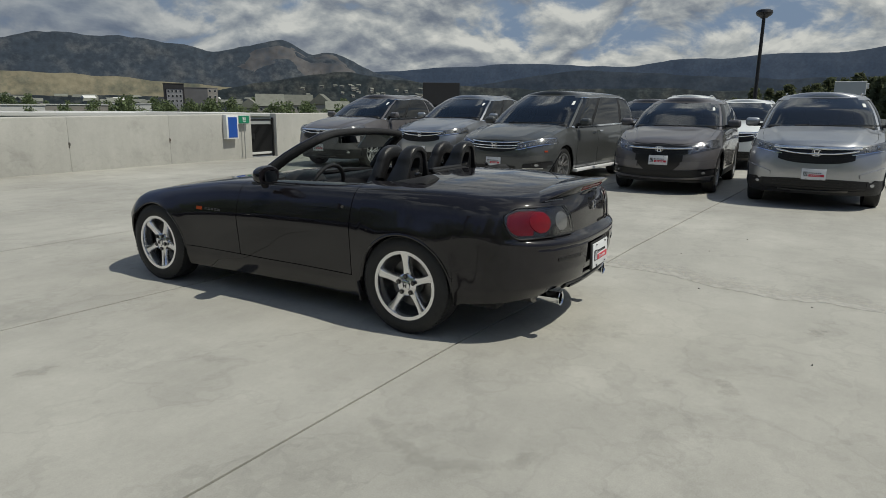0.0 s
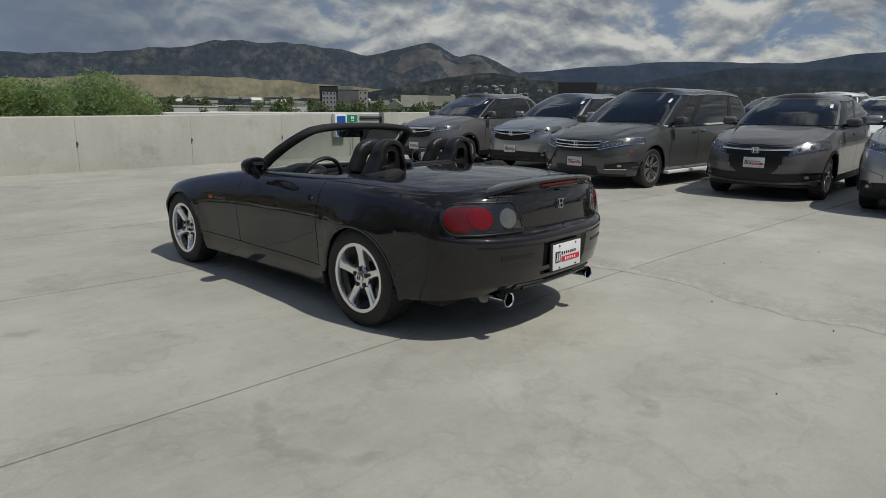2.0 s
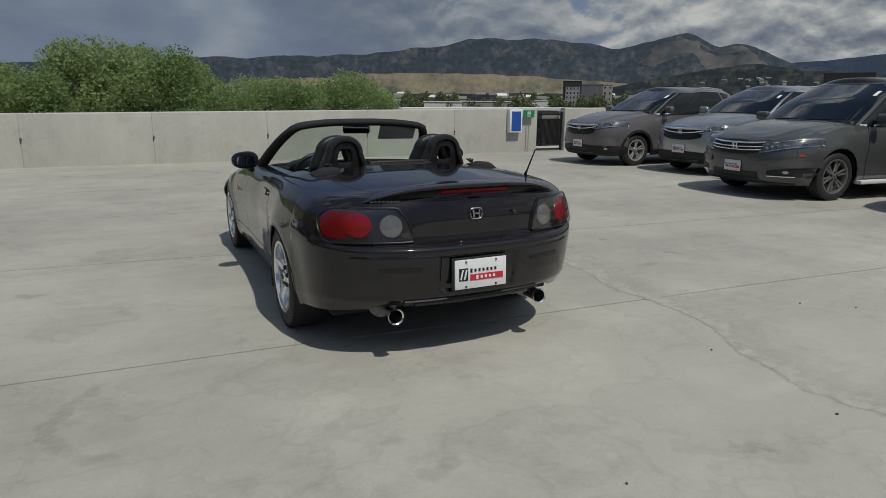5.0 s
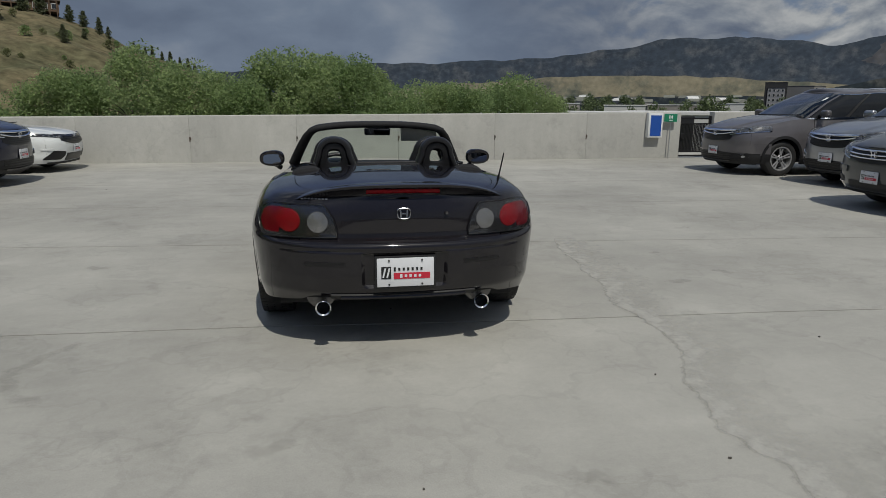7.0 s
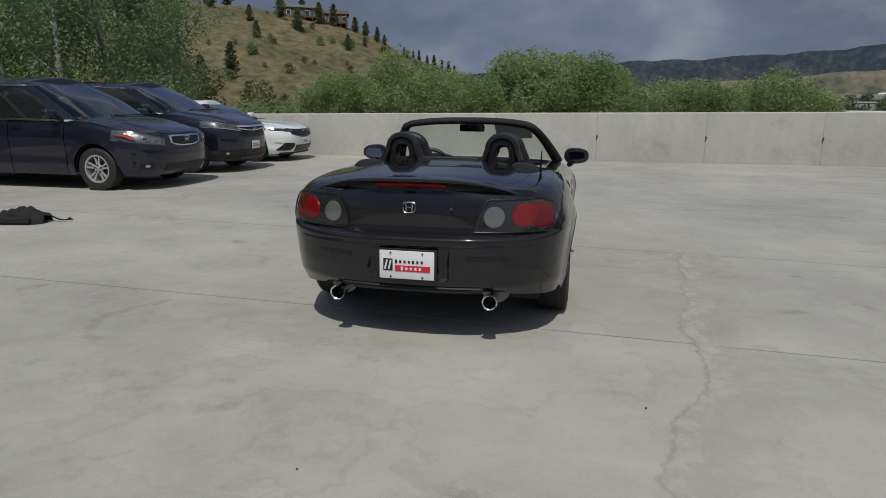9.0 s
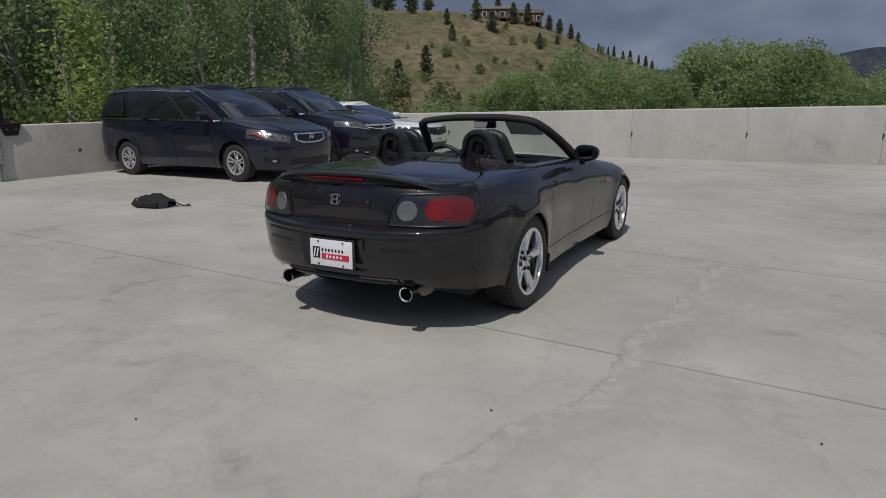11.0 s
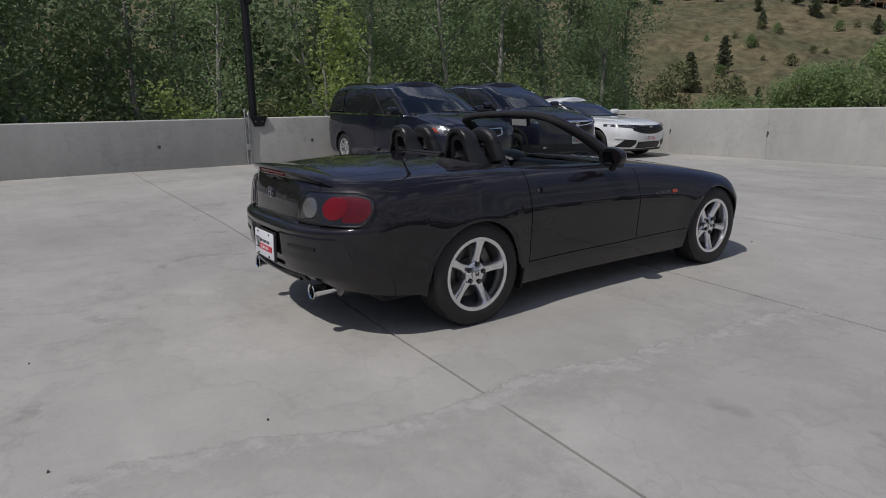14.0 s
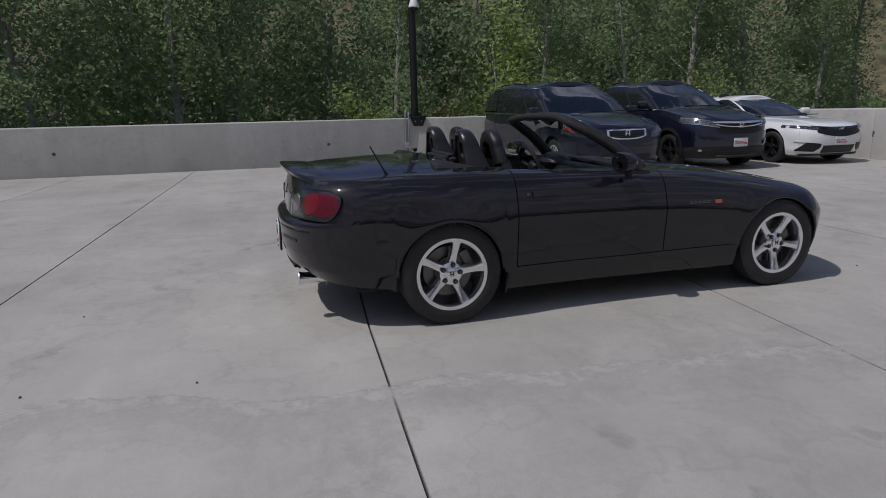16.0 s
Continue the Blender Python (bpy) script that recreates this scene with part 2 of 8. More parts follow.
def part(name, bm, mat, parent=None, label="", smooth=True, angle=35):
    mesh = bpy.data.meshes.new(name)
    bmesh.ops.recalc_face_normals(bm, faces=bm.faces)
    bm.to_mesh(mesh)
    bm.free()
    return link(name, mesh, mat, parent, label, smooth, angle)


def raw(name, verts, faces, mat, parent=None, label="", smooth=False):
    mesh = bpy.data.meshes.new(name)
    mesh.from_pydata([tuple(map(float, v)) for v in verts], [], faces)
    mesh.update()
    return link(name, mesh, mat, parent, label, smooth)


def thing(name, label, category, m=None, group="", kind=""):
    e = new(name)
    if m is not None:
        e.matrix_world = m
    return tagged(e, label, category, group, kind)


def box_bm(sx, sy, sz, m=None, bevel=0.0, seg=2, bm=None):
    """A box of that size round its centre, moved by m."""
    own = bmesh.new()
    bmesh.ops.create_cube(own, size=1.0, matrix=Matrix.Diagonal((sx, sy, sz, 1)))
    if bevel:
        bmesh.ops.bevel(own, geom=own.edges[:], offset=bevel, segments=seg, profile=0.5, affect="EDGES")
    if m is not None:
        bmesh.ops.transform(own, matrix=m, verts=own.verts[:])
    return merge(bm, own)


def merge(bm, own):
    if bm is None:
        return own
    mesh = bpy.data.meshes.new("tmp")
    own.to_mesh(mesh)
    own.free()
    bm.from_mesh(mesh)
    bpy.data.meshes.remove(mesh)
    return bm


def cyl_bm(r1, r2, depth, m=None, seg=20, bm=None, caps=True):
    own = bmesh.new()
    bmesh.ops.create_cone(own, cap_ends=caps, segments=seg, radius1=r1, radius2=r2, depth=depth)
    if m is not None:
        bmesh.ops.transform(own, matrix=m, verts=own.verts[:])
    return merge(bm, own)


def rod_bm(a, b, r, seg=10, bm=None, r2=None):
    a, b = Vector(a), Vector(b)
    m = Matrix.Translation((a + b) / 2) @ (b - a).to_track_quat("Z", "Y").to_matrix().to_4x4()
    return cyl_bm(r, r if r2 is None else r2, (b - a).length, m, seg, bm)


def ball_bm(sx, sy, sz, m=None, seg=16, bm=None):
    own = bmesh.new()
    bmesh.ops.create_uvsphere(own, u_segments=seg, v_segments=max(6, seg // 2), radius=1.0, matrix=Matrix.Diagonal((sx, sy, sz, 1)))
    if m is not None:
        bmesh.ops.transform(own, matrix=m, verts=own.verts[:])
    return merge(bm, own)


def lathe_bm(profile, seg=32, m=None, bm=None):
    """Turns points (radius, along) round the x axis."""
    own = bmesh.new()
    rings = []
    for r, x in profile:
        rings.append([own.verts.new((x, r * math.cos(2 * math.pi * i / seg), r * math.sin(2 * math.pi * i / seg))) for i in range(seg)])
    for a, b in zip(rings, rings[1:]):
        for i in range(seg):
            own.faces.new((a[i], a[(i + 1) % seg], b[(i + 1) % seg], b[i]))
    if m is not None:
        bmesh.ops.transform(own, matrix=m, verts=own.verts[:])
    return merge(bm, own)


def tube_bm(points, r, seg=10, closed=False, bm=None, flat=1.0, radii=None):
    """A round bar along points; flat squeezes it along z."""
    own = bmesh.new()
    pts = [Vector(p) for p in points]
    n = len(pts)
    rings = []
    up = Vector((0, 0, 1))
    for i, p in enumerate(pts):
        a, b = pts[(i - 1) % n if closed else max(0, i - 1)], pts[(i + 1) % n if closed else min(n - 1, i + 1)]
        way = (b - a).normalized()
        side = way.cross(up)
        side = side.normalized() if side.length > 1e-3 else Vector((1, 0, 0))
        over = side.cross(way).normalized()
        rr = radii[i] if radii else r
        rings.append([own.verts.new(p + side * rr * math.cos(2 * math.pi * k / seg) + over * rr * flat * math.sin(2 * math.pi * k / seg)) for k in range(seg)])
    for i in range(n if closed else n - 1):
        a, b = rings[i], rings[(i + 1) % n]
        for k in range(seg):
            own.faces.new((a[k], a[(k + 1) % seg], b[(k + 1) % seg], b[k]))
    if not closed:
        own.faces.new(rings[0]), own.faces.new(rings[-1][::-1])
    return merge(bm, own)


def sheet_bm(points, inset=0.0, bm=None, back=0.0):
    """A grid of points (rows, columns, xyz) as faces; its rim is turned in by inset. back gives it a thickness."""
    own = bmesh.new()
    p = np.asarray(points, float)
    if inset or back:
        du, dv = np.gradient(p, axis=0), np.gradient(p, axis=1)
        nrm = np.cross(du, dv)
        nrm /= np.linalg.norm(nrm, axis=-1, keepdims=True) + 1e-9
        c = np.median(p.reshape(-1, 3), axis=0)
        c[0] = 0 if abs(p[..., 0].min() + p[..., 0].max()) < 0.05 else c[0] * 0.3
        c[2] = 0.4
        flip = np.sign(((p - c) * nrm).sum()) or 1
        nrm *= flip
    n, m = p.shape[:2]
    v = [[own.verts.new(p[i, j]) for j in range(m)] for i in range(n)]
    for i in range(n - 1):
        for j in range(m - 1):
            own.faces.new((v[i][j], v[i + 1][j], v[i + 1][j + 1], v[i][j + 1]))
    if inset or back:
        d = inset or back
        rim = [(0, j) for j in range(m)] + [(i, m - 1) for i in range(1, n)] + [(n - 1, j) for j in range(m - 2, -1, -1)] + [(i, 0) for i in range(n - 2, 0, -1)]
        low = {ij: own.verts.new(p[ij] - nrm[ij] * d) for ij in rim}
        for a, b in zip(rim, rim[1:] + rim[:1]):
            own.faces.new((v[a[0]][a[1]], v[b[0]][b[1]], low[b], low[a]))
    bmesh.ops.remove_doubles(own, verts=own.verts[:], dist=0.0004)
    return merge(bm, own)


def curve(*pairs, soft=0.0):
    """A smooth line through (x, y) pairs."""
    xs, ys = np.array(pairs, float).T

    def f(t):
        t = np.asarray(t, float)
        if not soft:
            return np.interp(t, xs, ys)
        return sum(np.interp(t + soft * o, xs, ys) * w for o, w in ((-1, 1), (-0.66, 2), (-0.33, 3), (0, 3), (0.33, 3), (0.66, 2), (1, 1))) / 15
    return f


def mirrored(p):
    q = np.array(p, float)
    q[..., 0] *= -1
    return q


class Body:
    """A car's skin. A place on its outline is q: 0 to 1 round the tail's corner, 1 to 2 along the side, 2 to 3 round the nose."""

    def __init__(self, tail, nose, tail_cap, nose_cap, wide, tuck, low, top, middle, arches=(), tail_p=2.6, nose_p=2.6, crown=2.2, moving=False, flare=0.0, base=None):
        self.tail, self.nose, self.tc, self.nc, self.wide, self.tuck = tail, nose, tail_cap, nose_cap, wide, tuck
        self.low, self.top, self.middle, self.arches = low, top, middle, arches
        self.tp, self.np_, self.crown, self.moving, self.flare = tail_p, nose_p, crown, moving, flare
        qs = set(np.round(np.linspace(0, 1, 13), 4)) | set(np.round(np.linspace(2, 3, 13), 4)) | set(np.round(np.linspace(1, 2, 25), 4))
        for yc, zc, r in arches:
            for k in range(0, 17):
                qs.add(round(self.q_at(yc - r * math.cos(math.pi * k / 16)), 5))
            qs |= {round(self.q_at(yc - r * 1.004), 5), round(self.q_at(yc + r * 1.004), 5)}
        self.qs = sorted(q for q in qs if 0 <= q <= 3)

    def ends(self, z):
        if self.moving:
            return self.tail(z) + self.tc, self.nose(z) - self.nc
        return self.tc + 0 * z, self.nc + 0 * z

    def q_at(self, y):
        a, b = self.ends(np.float64(0.0)) if not self.moving else self.ends(self.low(y))
        return float(1 + (y - a) / (b - a))

    def y_of(self, q, z):
        q, z = np.broadcast_arrays(np.asarray(q, float), np.asarray(z, float))
        a, b = self.ends(z)
        th = np.clip(q, 0, 1) * np.pi / 2
        tf = np.clip(3 - q, 0, 1) * np.pi / 2
        y_t = a - (a - self.tail(z)) * np.maximum(np.cos(th), 0) ** (2 / self.tp)
        y_n = b + (self.nose(z) - b) * np.maximum(np.cos(tf), 0) ** (2 / self.np_)
        return np.where(q < 1, y_t, np.where(q > 2, y_n, a + (b - a) * (q - 1)))

    def y_nom(self, q):
        z = 0.6 if not self.moving else self.low(0.0)
        return self.y_of(q, z)

    def z_top(self, q):
        return self.top(self.y_nom(q))

    def z_low(self, q):
        y = self.y_nom(q)
        z = self.low(y)
        for yc, zc, r in self.arches:
            d = np.abs(y - yc)
            z = np.where(d < r * 1.001, np.maximum(z, zc + np.sqrt(np.maximum(r * r - d * d, 0))), z)
        return z

    def at(self, q, z):
        """The place on the side's skin at q and height z."""
        q, z = np.broadcast_arrays(np.asarray(q, float), np.asarray(z, float))
        y = self.y_of(q, z)
        yn = self.y_nom(q)
        zl, zt = self.low(yn), self.top(yn)
        u = np.clip((z - zl) / np.maximum(zt - zl, 1e-3), -0.2, 1)
        w = self.wide(y) + self.tuck(u)
        for yc, zc, r in self.arches:
            d = np.hypot(y - yc, z - zc) - r
            w = w + self.flare * np.exp(-np.maximum(d, 0) ** 2 / 0.006) * (z > zc - 0.15)
        th = np.clip(q, 0, 1) * np.pi / 2
        tf = np.clip(3 - q, 0, 1) * np.pi / 2
        k = np.where(q < 1, np.maximum(np.sin(th), 0) ** (2 / self.tp), np.where(q > 2, np.maximum(np.sin(tf), 0) ** (2 / self.np_), 1))
        return np.stack([w * k, y, z + 0 * y], -1)

    def row(self, a, b):
        return np.array([a] + [q for q in self.qs if a + 2e-3 < q < b - 2e-3] + [b])

    def side(self, a, b, rows=10, lo=0.0, hi=1.0, z0=None, z1=None):
        """The skin from q a to b between the lower edge and the shoulder; z0, z1 set heights as functions of q."""
        q = self.row(a, b)
        zl = self.z_low(q) if z0 is None else np.maximum(z0(q), self.z_low(q))
        zt = self.z_top(q) if z1 is None else z1(q)
        u = np.linspace(lo, hi, rows)
        z = zl[:, None] + (zt - zl)[:, None] * u[None]
        return self.at(q[:, None] + 0 * z, z)

    def over(self, a, b, v0=0.0, v1=1.0, cols=10):
        """The skin from the shoulder (v 0) to the middle line (v 1)."""
        q = self.row(a, b)
        s = self.at(q, self.z_top(q))
        v = np.linspace(v0, v1, cols)
        x = s[:, None, 0] * (1 - v)[None]
        y = np.repeat(s[:, None, 1], cols, 1)
        zc = self.middle(y)
        grow = 1 - (1 - np.clip(s[:, None, 0] / 0.55, 0, 1)) ** 2
        z = s[:, None, 2] + (zc - s[:, None, 2]) * grow * (1 - (1 - v[None]) ** self.crown)
        return np.stack([x, y, z], -1)

    def w_of(self, q, z):
        """How far up the side that height lies: 0 at the lower edge, 1 at the shoulder."""
        y = self.y_nom(q)
        return (z - self.low(y)) / (self.top(y) - self.low(y))

    def bare(self, q, w):
        """The unrounded skin: w 0 to 1 up the side, 1 to 2 from the shoulder to the middle line."""
        y = self.y_nom(q)
        zl, zt = self.low(y), self.top(y)
        a = self.at(q, zl + (zt - zl) * np.minimum(w, 1.0))
        s = self.at(q, zt)
        v = np.clip(w - 1, 0, 1.4)
        grow = 1 - (1 - np.clip(s[..., 0] / 0.55, 0, 1)) ** 2
        z = s[..., 2] + (self.middle(s[..., 1]) - s[..., 2]) * grow * (1 - np.abs(1 - v) ** self.crown)
        return np.where((w > 1)[..., None], np.stack([s[..., 0] * (1 - v), s[..., 1], z], -1), a)

    def skin(self, q, w, soft=0.105):
        """The skin with a rounded shoulder."""
        q, w = np.broadcast_arrays(np.asarray(q, float), np.asarray(w, float))
        r = soft * np.exp(-((w - 1) / 0.24) ** 2) + 0.004
        return sum(self.bare(q, w + r * o) * k for o, k in ((-1, 1), (-0.66, 2), (-0.33, 3), (0, 3), (0.33, 3), (0.66, 2), (1, 1))) / 15

    def w_low(self, q):
        return self.w_of(q, self.z_low(q))

    def panel(self, a, b, w0, w1, rows=20, step=0.02, bend=1.0):
        """A grid of the rounded skin from q a to b between w0(q) and w1(q)."""
        qs = set(np.round(np.linspace(a, b, max(3, int((b - a) / step) + 1)), 5))
        for yc, zc, r in self.arches:
            y = yc - r * np.cos(np.linspace(0, np.pi, 41))
            fine = np.linspace(max(a, 0.5), min(b, 2.9), 4001) if b > 0.5 else np.zeros(0)
            if len(fine):
                yy = self.y_nom(fine)
                ok = (y > yy[0]) & (y < yy[-1])
                qs |= set(np.round(np.interp(y[ok], yy, fine), 5))
        q = np.array(sorted(qs))
        q = q[np.concatenate([[True], np.diff(q) > 6e-4])]
        q[0], q[-1] = a, b
        u = np.linspace(0, 1, rows) ** bend
        lo, hi = w0(q) + 0 * q, w1(q) + 0 * q
        w = lo[:, None] + (hi - lo)[:, None] * u[None]
        return self.skin(q[:, None] + 0 * w, w)

    def end_q(self, x, z, front=True):
        """q on the nose or tail at that distance from the middle."""
        y = 0.5 * (self.ends(np.float64(z))[1] + self.nose(z)) if front else 0.5 * (self.ends(np.float64(z))[0] + self.tail(z))
        q0 = 2.7 if front else 0.3
        zl, zt = self.low(self.y_nom(q0)), self.top(self.y_nom(q0))
        w = self.wide(y) + self.tuck(np.clip((z - zl) / (zt - zl), -0.2, 1))
        s = np.clip(np.abs(x) / w, 0, 1) ** ((self.np_ if front else self.tp) / 2)
        th = np.arcsin(s) / (np.pi / 2)
        return 3 - th if front else th

    def patch(self, x0, x1, zlo, zhi, front=True, nx=12, nz=5, out=0.004):
        """A patch on the nose or tail between two distances from the middle, from zlo(x) to zhi(x)."""
        xs = np.linspace(x0, x1, nx)
        rows = []
        for x in xs:
            zz = np.linspace(float(zlo(x)), float(zhi(x)), nz)
            p = self.at(np.array([self.end_q(x, z, front) for z in zz]), zz)
            p[:, 0] *= 1 if x >= 0 else -1
            rows.append(p)
        p = np.array(rows)
        return push(p, out)


def push(p, out):
    """Moves a grid of points outward from the car's inside."""
    du, dv = np.gradient(p, axis=0), np.gradient(p, axis=1)
    nrm = np.cross(du, dv)
    nrm /= np.linalg.norm(nrm, axis=-1, keepdims=True) + 1e-9
    c = np.array([0, 1.3, 0.45])
    flip = np.sign(((p - c) * nrm).sum()) or 1
    return p + nrm * flip * out


def both(fn):
    """Runs fn for the two sides: 1 and -1."""
    return [fn(s) for s in (1, -1)]


def flip_x(p, s):
    return p if s > 0 else mirrored(p)


def across(p):
    """A half grid whose last column lies on the middle line, made whole."""
    q = mirrored(p)[:, ::-1]
    return np.concatenate([p, q[:, 1:]], 1)


def round_end(p):
    """A half grid whose first row lies on the middle line, made whole."""
    q = mirrored(p)[::-1]
    return np.concatenate([q[:-1], p], 0)

# ---- the roof deck ----
def concrete(name, base, patch=0.12, streak=False):
    m = bpy.data.materials.new(name)
    m.use_nodes = True
    nt = m.node_tree
    b = nt.nodes["Principled BSDF"]
    b.inputs["Roughness"].default_value = 0.82
    co = nt.nodes.new("ShaderNodeTexCoord").outputs["Object"]

    def tex(scale, detail=6, rough=0.6, stretch=None, shift=0.0):
        mp = nt.nodes.new("ShaderNodeMapping")
        mp.inputs["Scale"].default_value = stretch or (1, 1, 1)
        mp.inputs["Location"].default_value = (shift, shift * 0.7, 0)
        nt.links.new(co, mp.inputs["Vector"])
        n = nt.nodes.new("ShaderNodeTexNoise")
        n.inputs["Scale"].default_value, n.inputs["Detail"].default_value, n.inputs["Roughness"].default_value = scale, detail, rough
        nt.links.new(mp.outputs[0], n.inputs["Vector"])
        return n.outputs["Fac"]

    def rng(f, a, c, lo=0.3, hi=0.7):
        r = nt.nodes.new("ShaderNodeMapRange")
        for k, v in (("From Min", lo), ("From Max", hi), ("To Min", a), ("To Max", c)):
            r.inputs[k].default_value = v
        nt.links.new(f, r.inputs["Value"])
        return r.outputs[0]

    def mul(a, c):
        n = nt.nodes.new("ShaderNodeMath")
        n.operation = "MULTIPLY"
        nt.links.new(a, n.inputs[0]), nt.links.new(c, n.inputs[1])
        return n.outputs[0]

    f = rng(tex(0.33, 7, 0.62), 1 - patch, 1 + patch)
    f = mul(f, rng(tex(1.6, 8, 0.68, shift=4.0), 1 - patch * 0.55, 1 + patch * 0.45))
    f = mul(f, rng(tex(9.0, 6, 0.7, shift=9.0), 0.965, 1.03))
    f = mul(f, rng(tex(150.0, 3, 0.6), 0.93, 1.07))
    f = mul(f, rng(tex(36.0, 5, 0.7, shift=31.0), 0.955, 1.04))
    stain = rng(tex(0.9, 9, 0.72, shift=21.0), 1.0, 0.84, 0.56, 0.66)
    f = mul(f, stain)
    # edges of dried puddles
    for sc_, sh_, w_ in ((0.55, 41.0, 0.006), (0.8, 57.0, 0.005)):
        d = nt.nodes.new("ShaderNodeMath")
        d.operation = "COMPARE"
        d.inputs[1].default_value, d.inputs[2].default_value = 0.5, w_
        nt.links.new(tex(sc_, 5, 0.55, shift=sh_), d.inputs[0])
        f = mul(f, rng(d.outputs[0], 1.0, 0.945, 0.0, 1.0))
        f = mul(f, rng(tex(sc_, 5, 0.55, shift=sh_), 1.012, 0.985, 0.497, 0.503))
    if streak:
        f = mul(f, rng(tex(1.0, 6, 0.65, (2.2, 2.2, 0.4), 3.0), 0.93, 1.06))
        f = mul(f, rng(tex(1.0, 5, 0.6, (9.0, 9.0, 0.8), 8.0), 0.985, 1.015))
    else:
        f = mul(f, rng(tex(1.0, 6, 0.65, (0.35, 2.4, 1), 5.0), 0.95, 1.05))
    sc = nt.nodes.new("ShaderNodeVectorMath")
    sc.operation = "SCALE"
    sc.inputs[0].default_value = base
    nt.links.new(f, sc.inputs["Scale"])
    nt.links.new(sc.outputs[0], b.inputs["Base Color"])
    bp = nt.nodes.new("ShaderNodeBump")
    bp.inputs["Strength"].default_value, bp.inputs["Distance"].default_value = 0.25, 0.004
    nt.links.new(tex(55.0, 6, 0.7), bp.inputs["Height"])
    nt.links.new(bp.outputs[0], b.inputs["Normal"])
    return m


deck_concrete = concrete("deck_concrete", (0.365, 0.355, 0.320), 0.18)
wall_concrete = concrete("wall_concrete", (0.42, 0.415, 0.385), 0.08, streak=True)
joint_dark = material("joint_dark", (0.078, 0.072, 0.062), 0.9, vary=0.3, scale=6)
stain_mat = material("crack_stain", (0.318, 0.308, 0.276), 0.9, vary=0.25, scale=12)

X0, X1, Y0, Y1 = -10.59, 42.0, -34.0, 11.45          # inner faces of the parapets
W_IN = 0.24

# deck slabs between sawn joints: bays run across, each a slab of its own
JOINTS = [(-33.0, -0.05), (-21.3, -0.05), (-12.2, -0.05), (-7.6, -0.047), (-5.2, -0.047), (-2.90, -0.045), (-0.41, -0.062), (1.98, -0.090), (4.5, -0.06), (7.0, -0.05), (9.4, -0.03)]
floor = thing("floor", "pale grey sawn concrete roof deck with fine stains", "floor", kind="structure")
BENT = curve((-11, -0.04), (-7.4, -0.145), (-3.5, -0.235), (-0.85, -0.362), (0.66, -0.490), (2.6, -0.600), (7.2, -0.97), (43, -3.6))   # the joint under the roadster
edges = [lambda x: Y0 + 0 * x] + [BENT if c == -0.41 else (lambda x, c=c, k=k: c + k * x) for c, k in JOINTS] + [lambda x: Y1 + 0 * x]
gap = 0.0072
for i, (lo, hi) in enumerate(zip(edges, edges[1:])):
    bm = bmesh.new()
    xs = [X0, -7.4, -3.5, -0.85, 0.66, 2.6, 7.2, 12.0, 20.0, 30.0, X1]
    a = [bm.verts.new((x, max(Y0, float(lo(x)) + (gap if i else 0)), 0)) for x in xs]
    c = [bm.verts.new((x, min(Y1, float(hi(x)) - (gap if i < len(edges) - 2 else 0)), 0)) for x in xs]
    top = [bm.faces.new((a[k], a[k + 1], c[k + 1], c[k])) for k in range(len(xs) - 1)]
    ex = bmesh.ops.extrude_face_region(bm, geom=top)
    bmesh.ops.translate(bm, vec=(0, 0, -0.18), verts=[v for v in ex["geom"] if isinstance(v, bmesh.types.BMVert)])
    part("deck_slab", bm, deck_concrete, floor, smooth=False)
part("joint_bed", box_bm(X1 - X0, Y1 - Y0, 0.1, pose((X0 + X1) / 2, (Y0 + Y1) / 2, -0.066)), joint_dark, floor, smooth=False)




def crack(pts, width, name="crack", seed=1, mat=None, lift=0.002):
    """A ragged line of filler on the deck through a few places."""
    rnd = random.Random(seed)
    f = [Vector((*p, 0)) for p in pts]
    line = []
    for p, q in zip(f, f[1:]):
        for k in range(14):
            line.append(p.lerp(q, k / 14))
    line.append(f[-1])
    bm = bmesh.new()
    prev = None
    off = 0.0
    for i, p in enumerate(line):
        way = (line[min(i + 1, len(line) - 1)] - line[max(i - 1, 0)]).normalized()
        n = Vector((-way.y, way.x, 0))
        off = off * 0.86 + rnd.uniform(-0.02, 0.02)
        w = width * rnd.uniform(0.1, 1.3) * (0.35 + 0.65 * abs(math.sin(i * 0.21 + seed)))
        c = p + n * off
        pair = [bm.verts.new((c + n * w).to_tuple()[:2] + (lift,)), bm.verts.new((c - n * w).to_tuple()[:2] + (lift,))]
        if prev and rnd.random() > 0.22:
            bm.faces.new((prev[0], prev[1], pair[1], pair[0]))
        prev = pair
    part(name, bm, mat or stain_mat, floor, smooth=False)


SEAM = [(2.02, 2.25), (1.80, 1.55), (1.72, 0.80), (1.70, 0.20), (1.56, -0.20), (1.60, -0.60), (1.59, -1.05), (1.34, -1.55), (1.27, -1.98), (1.33, -2.30), (1.20, -3.2)]


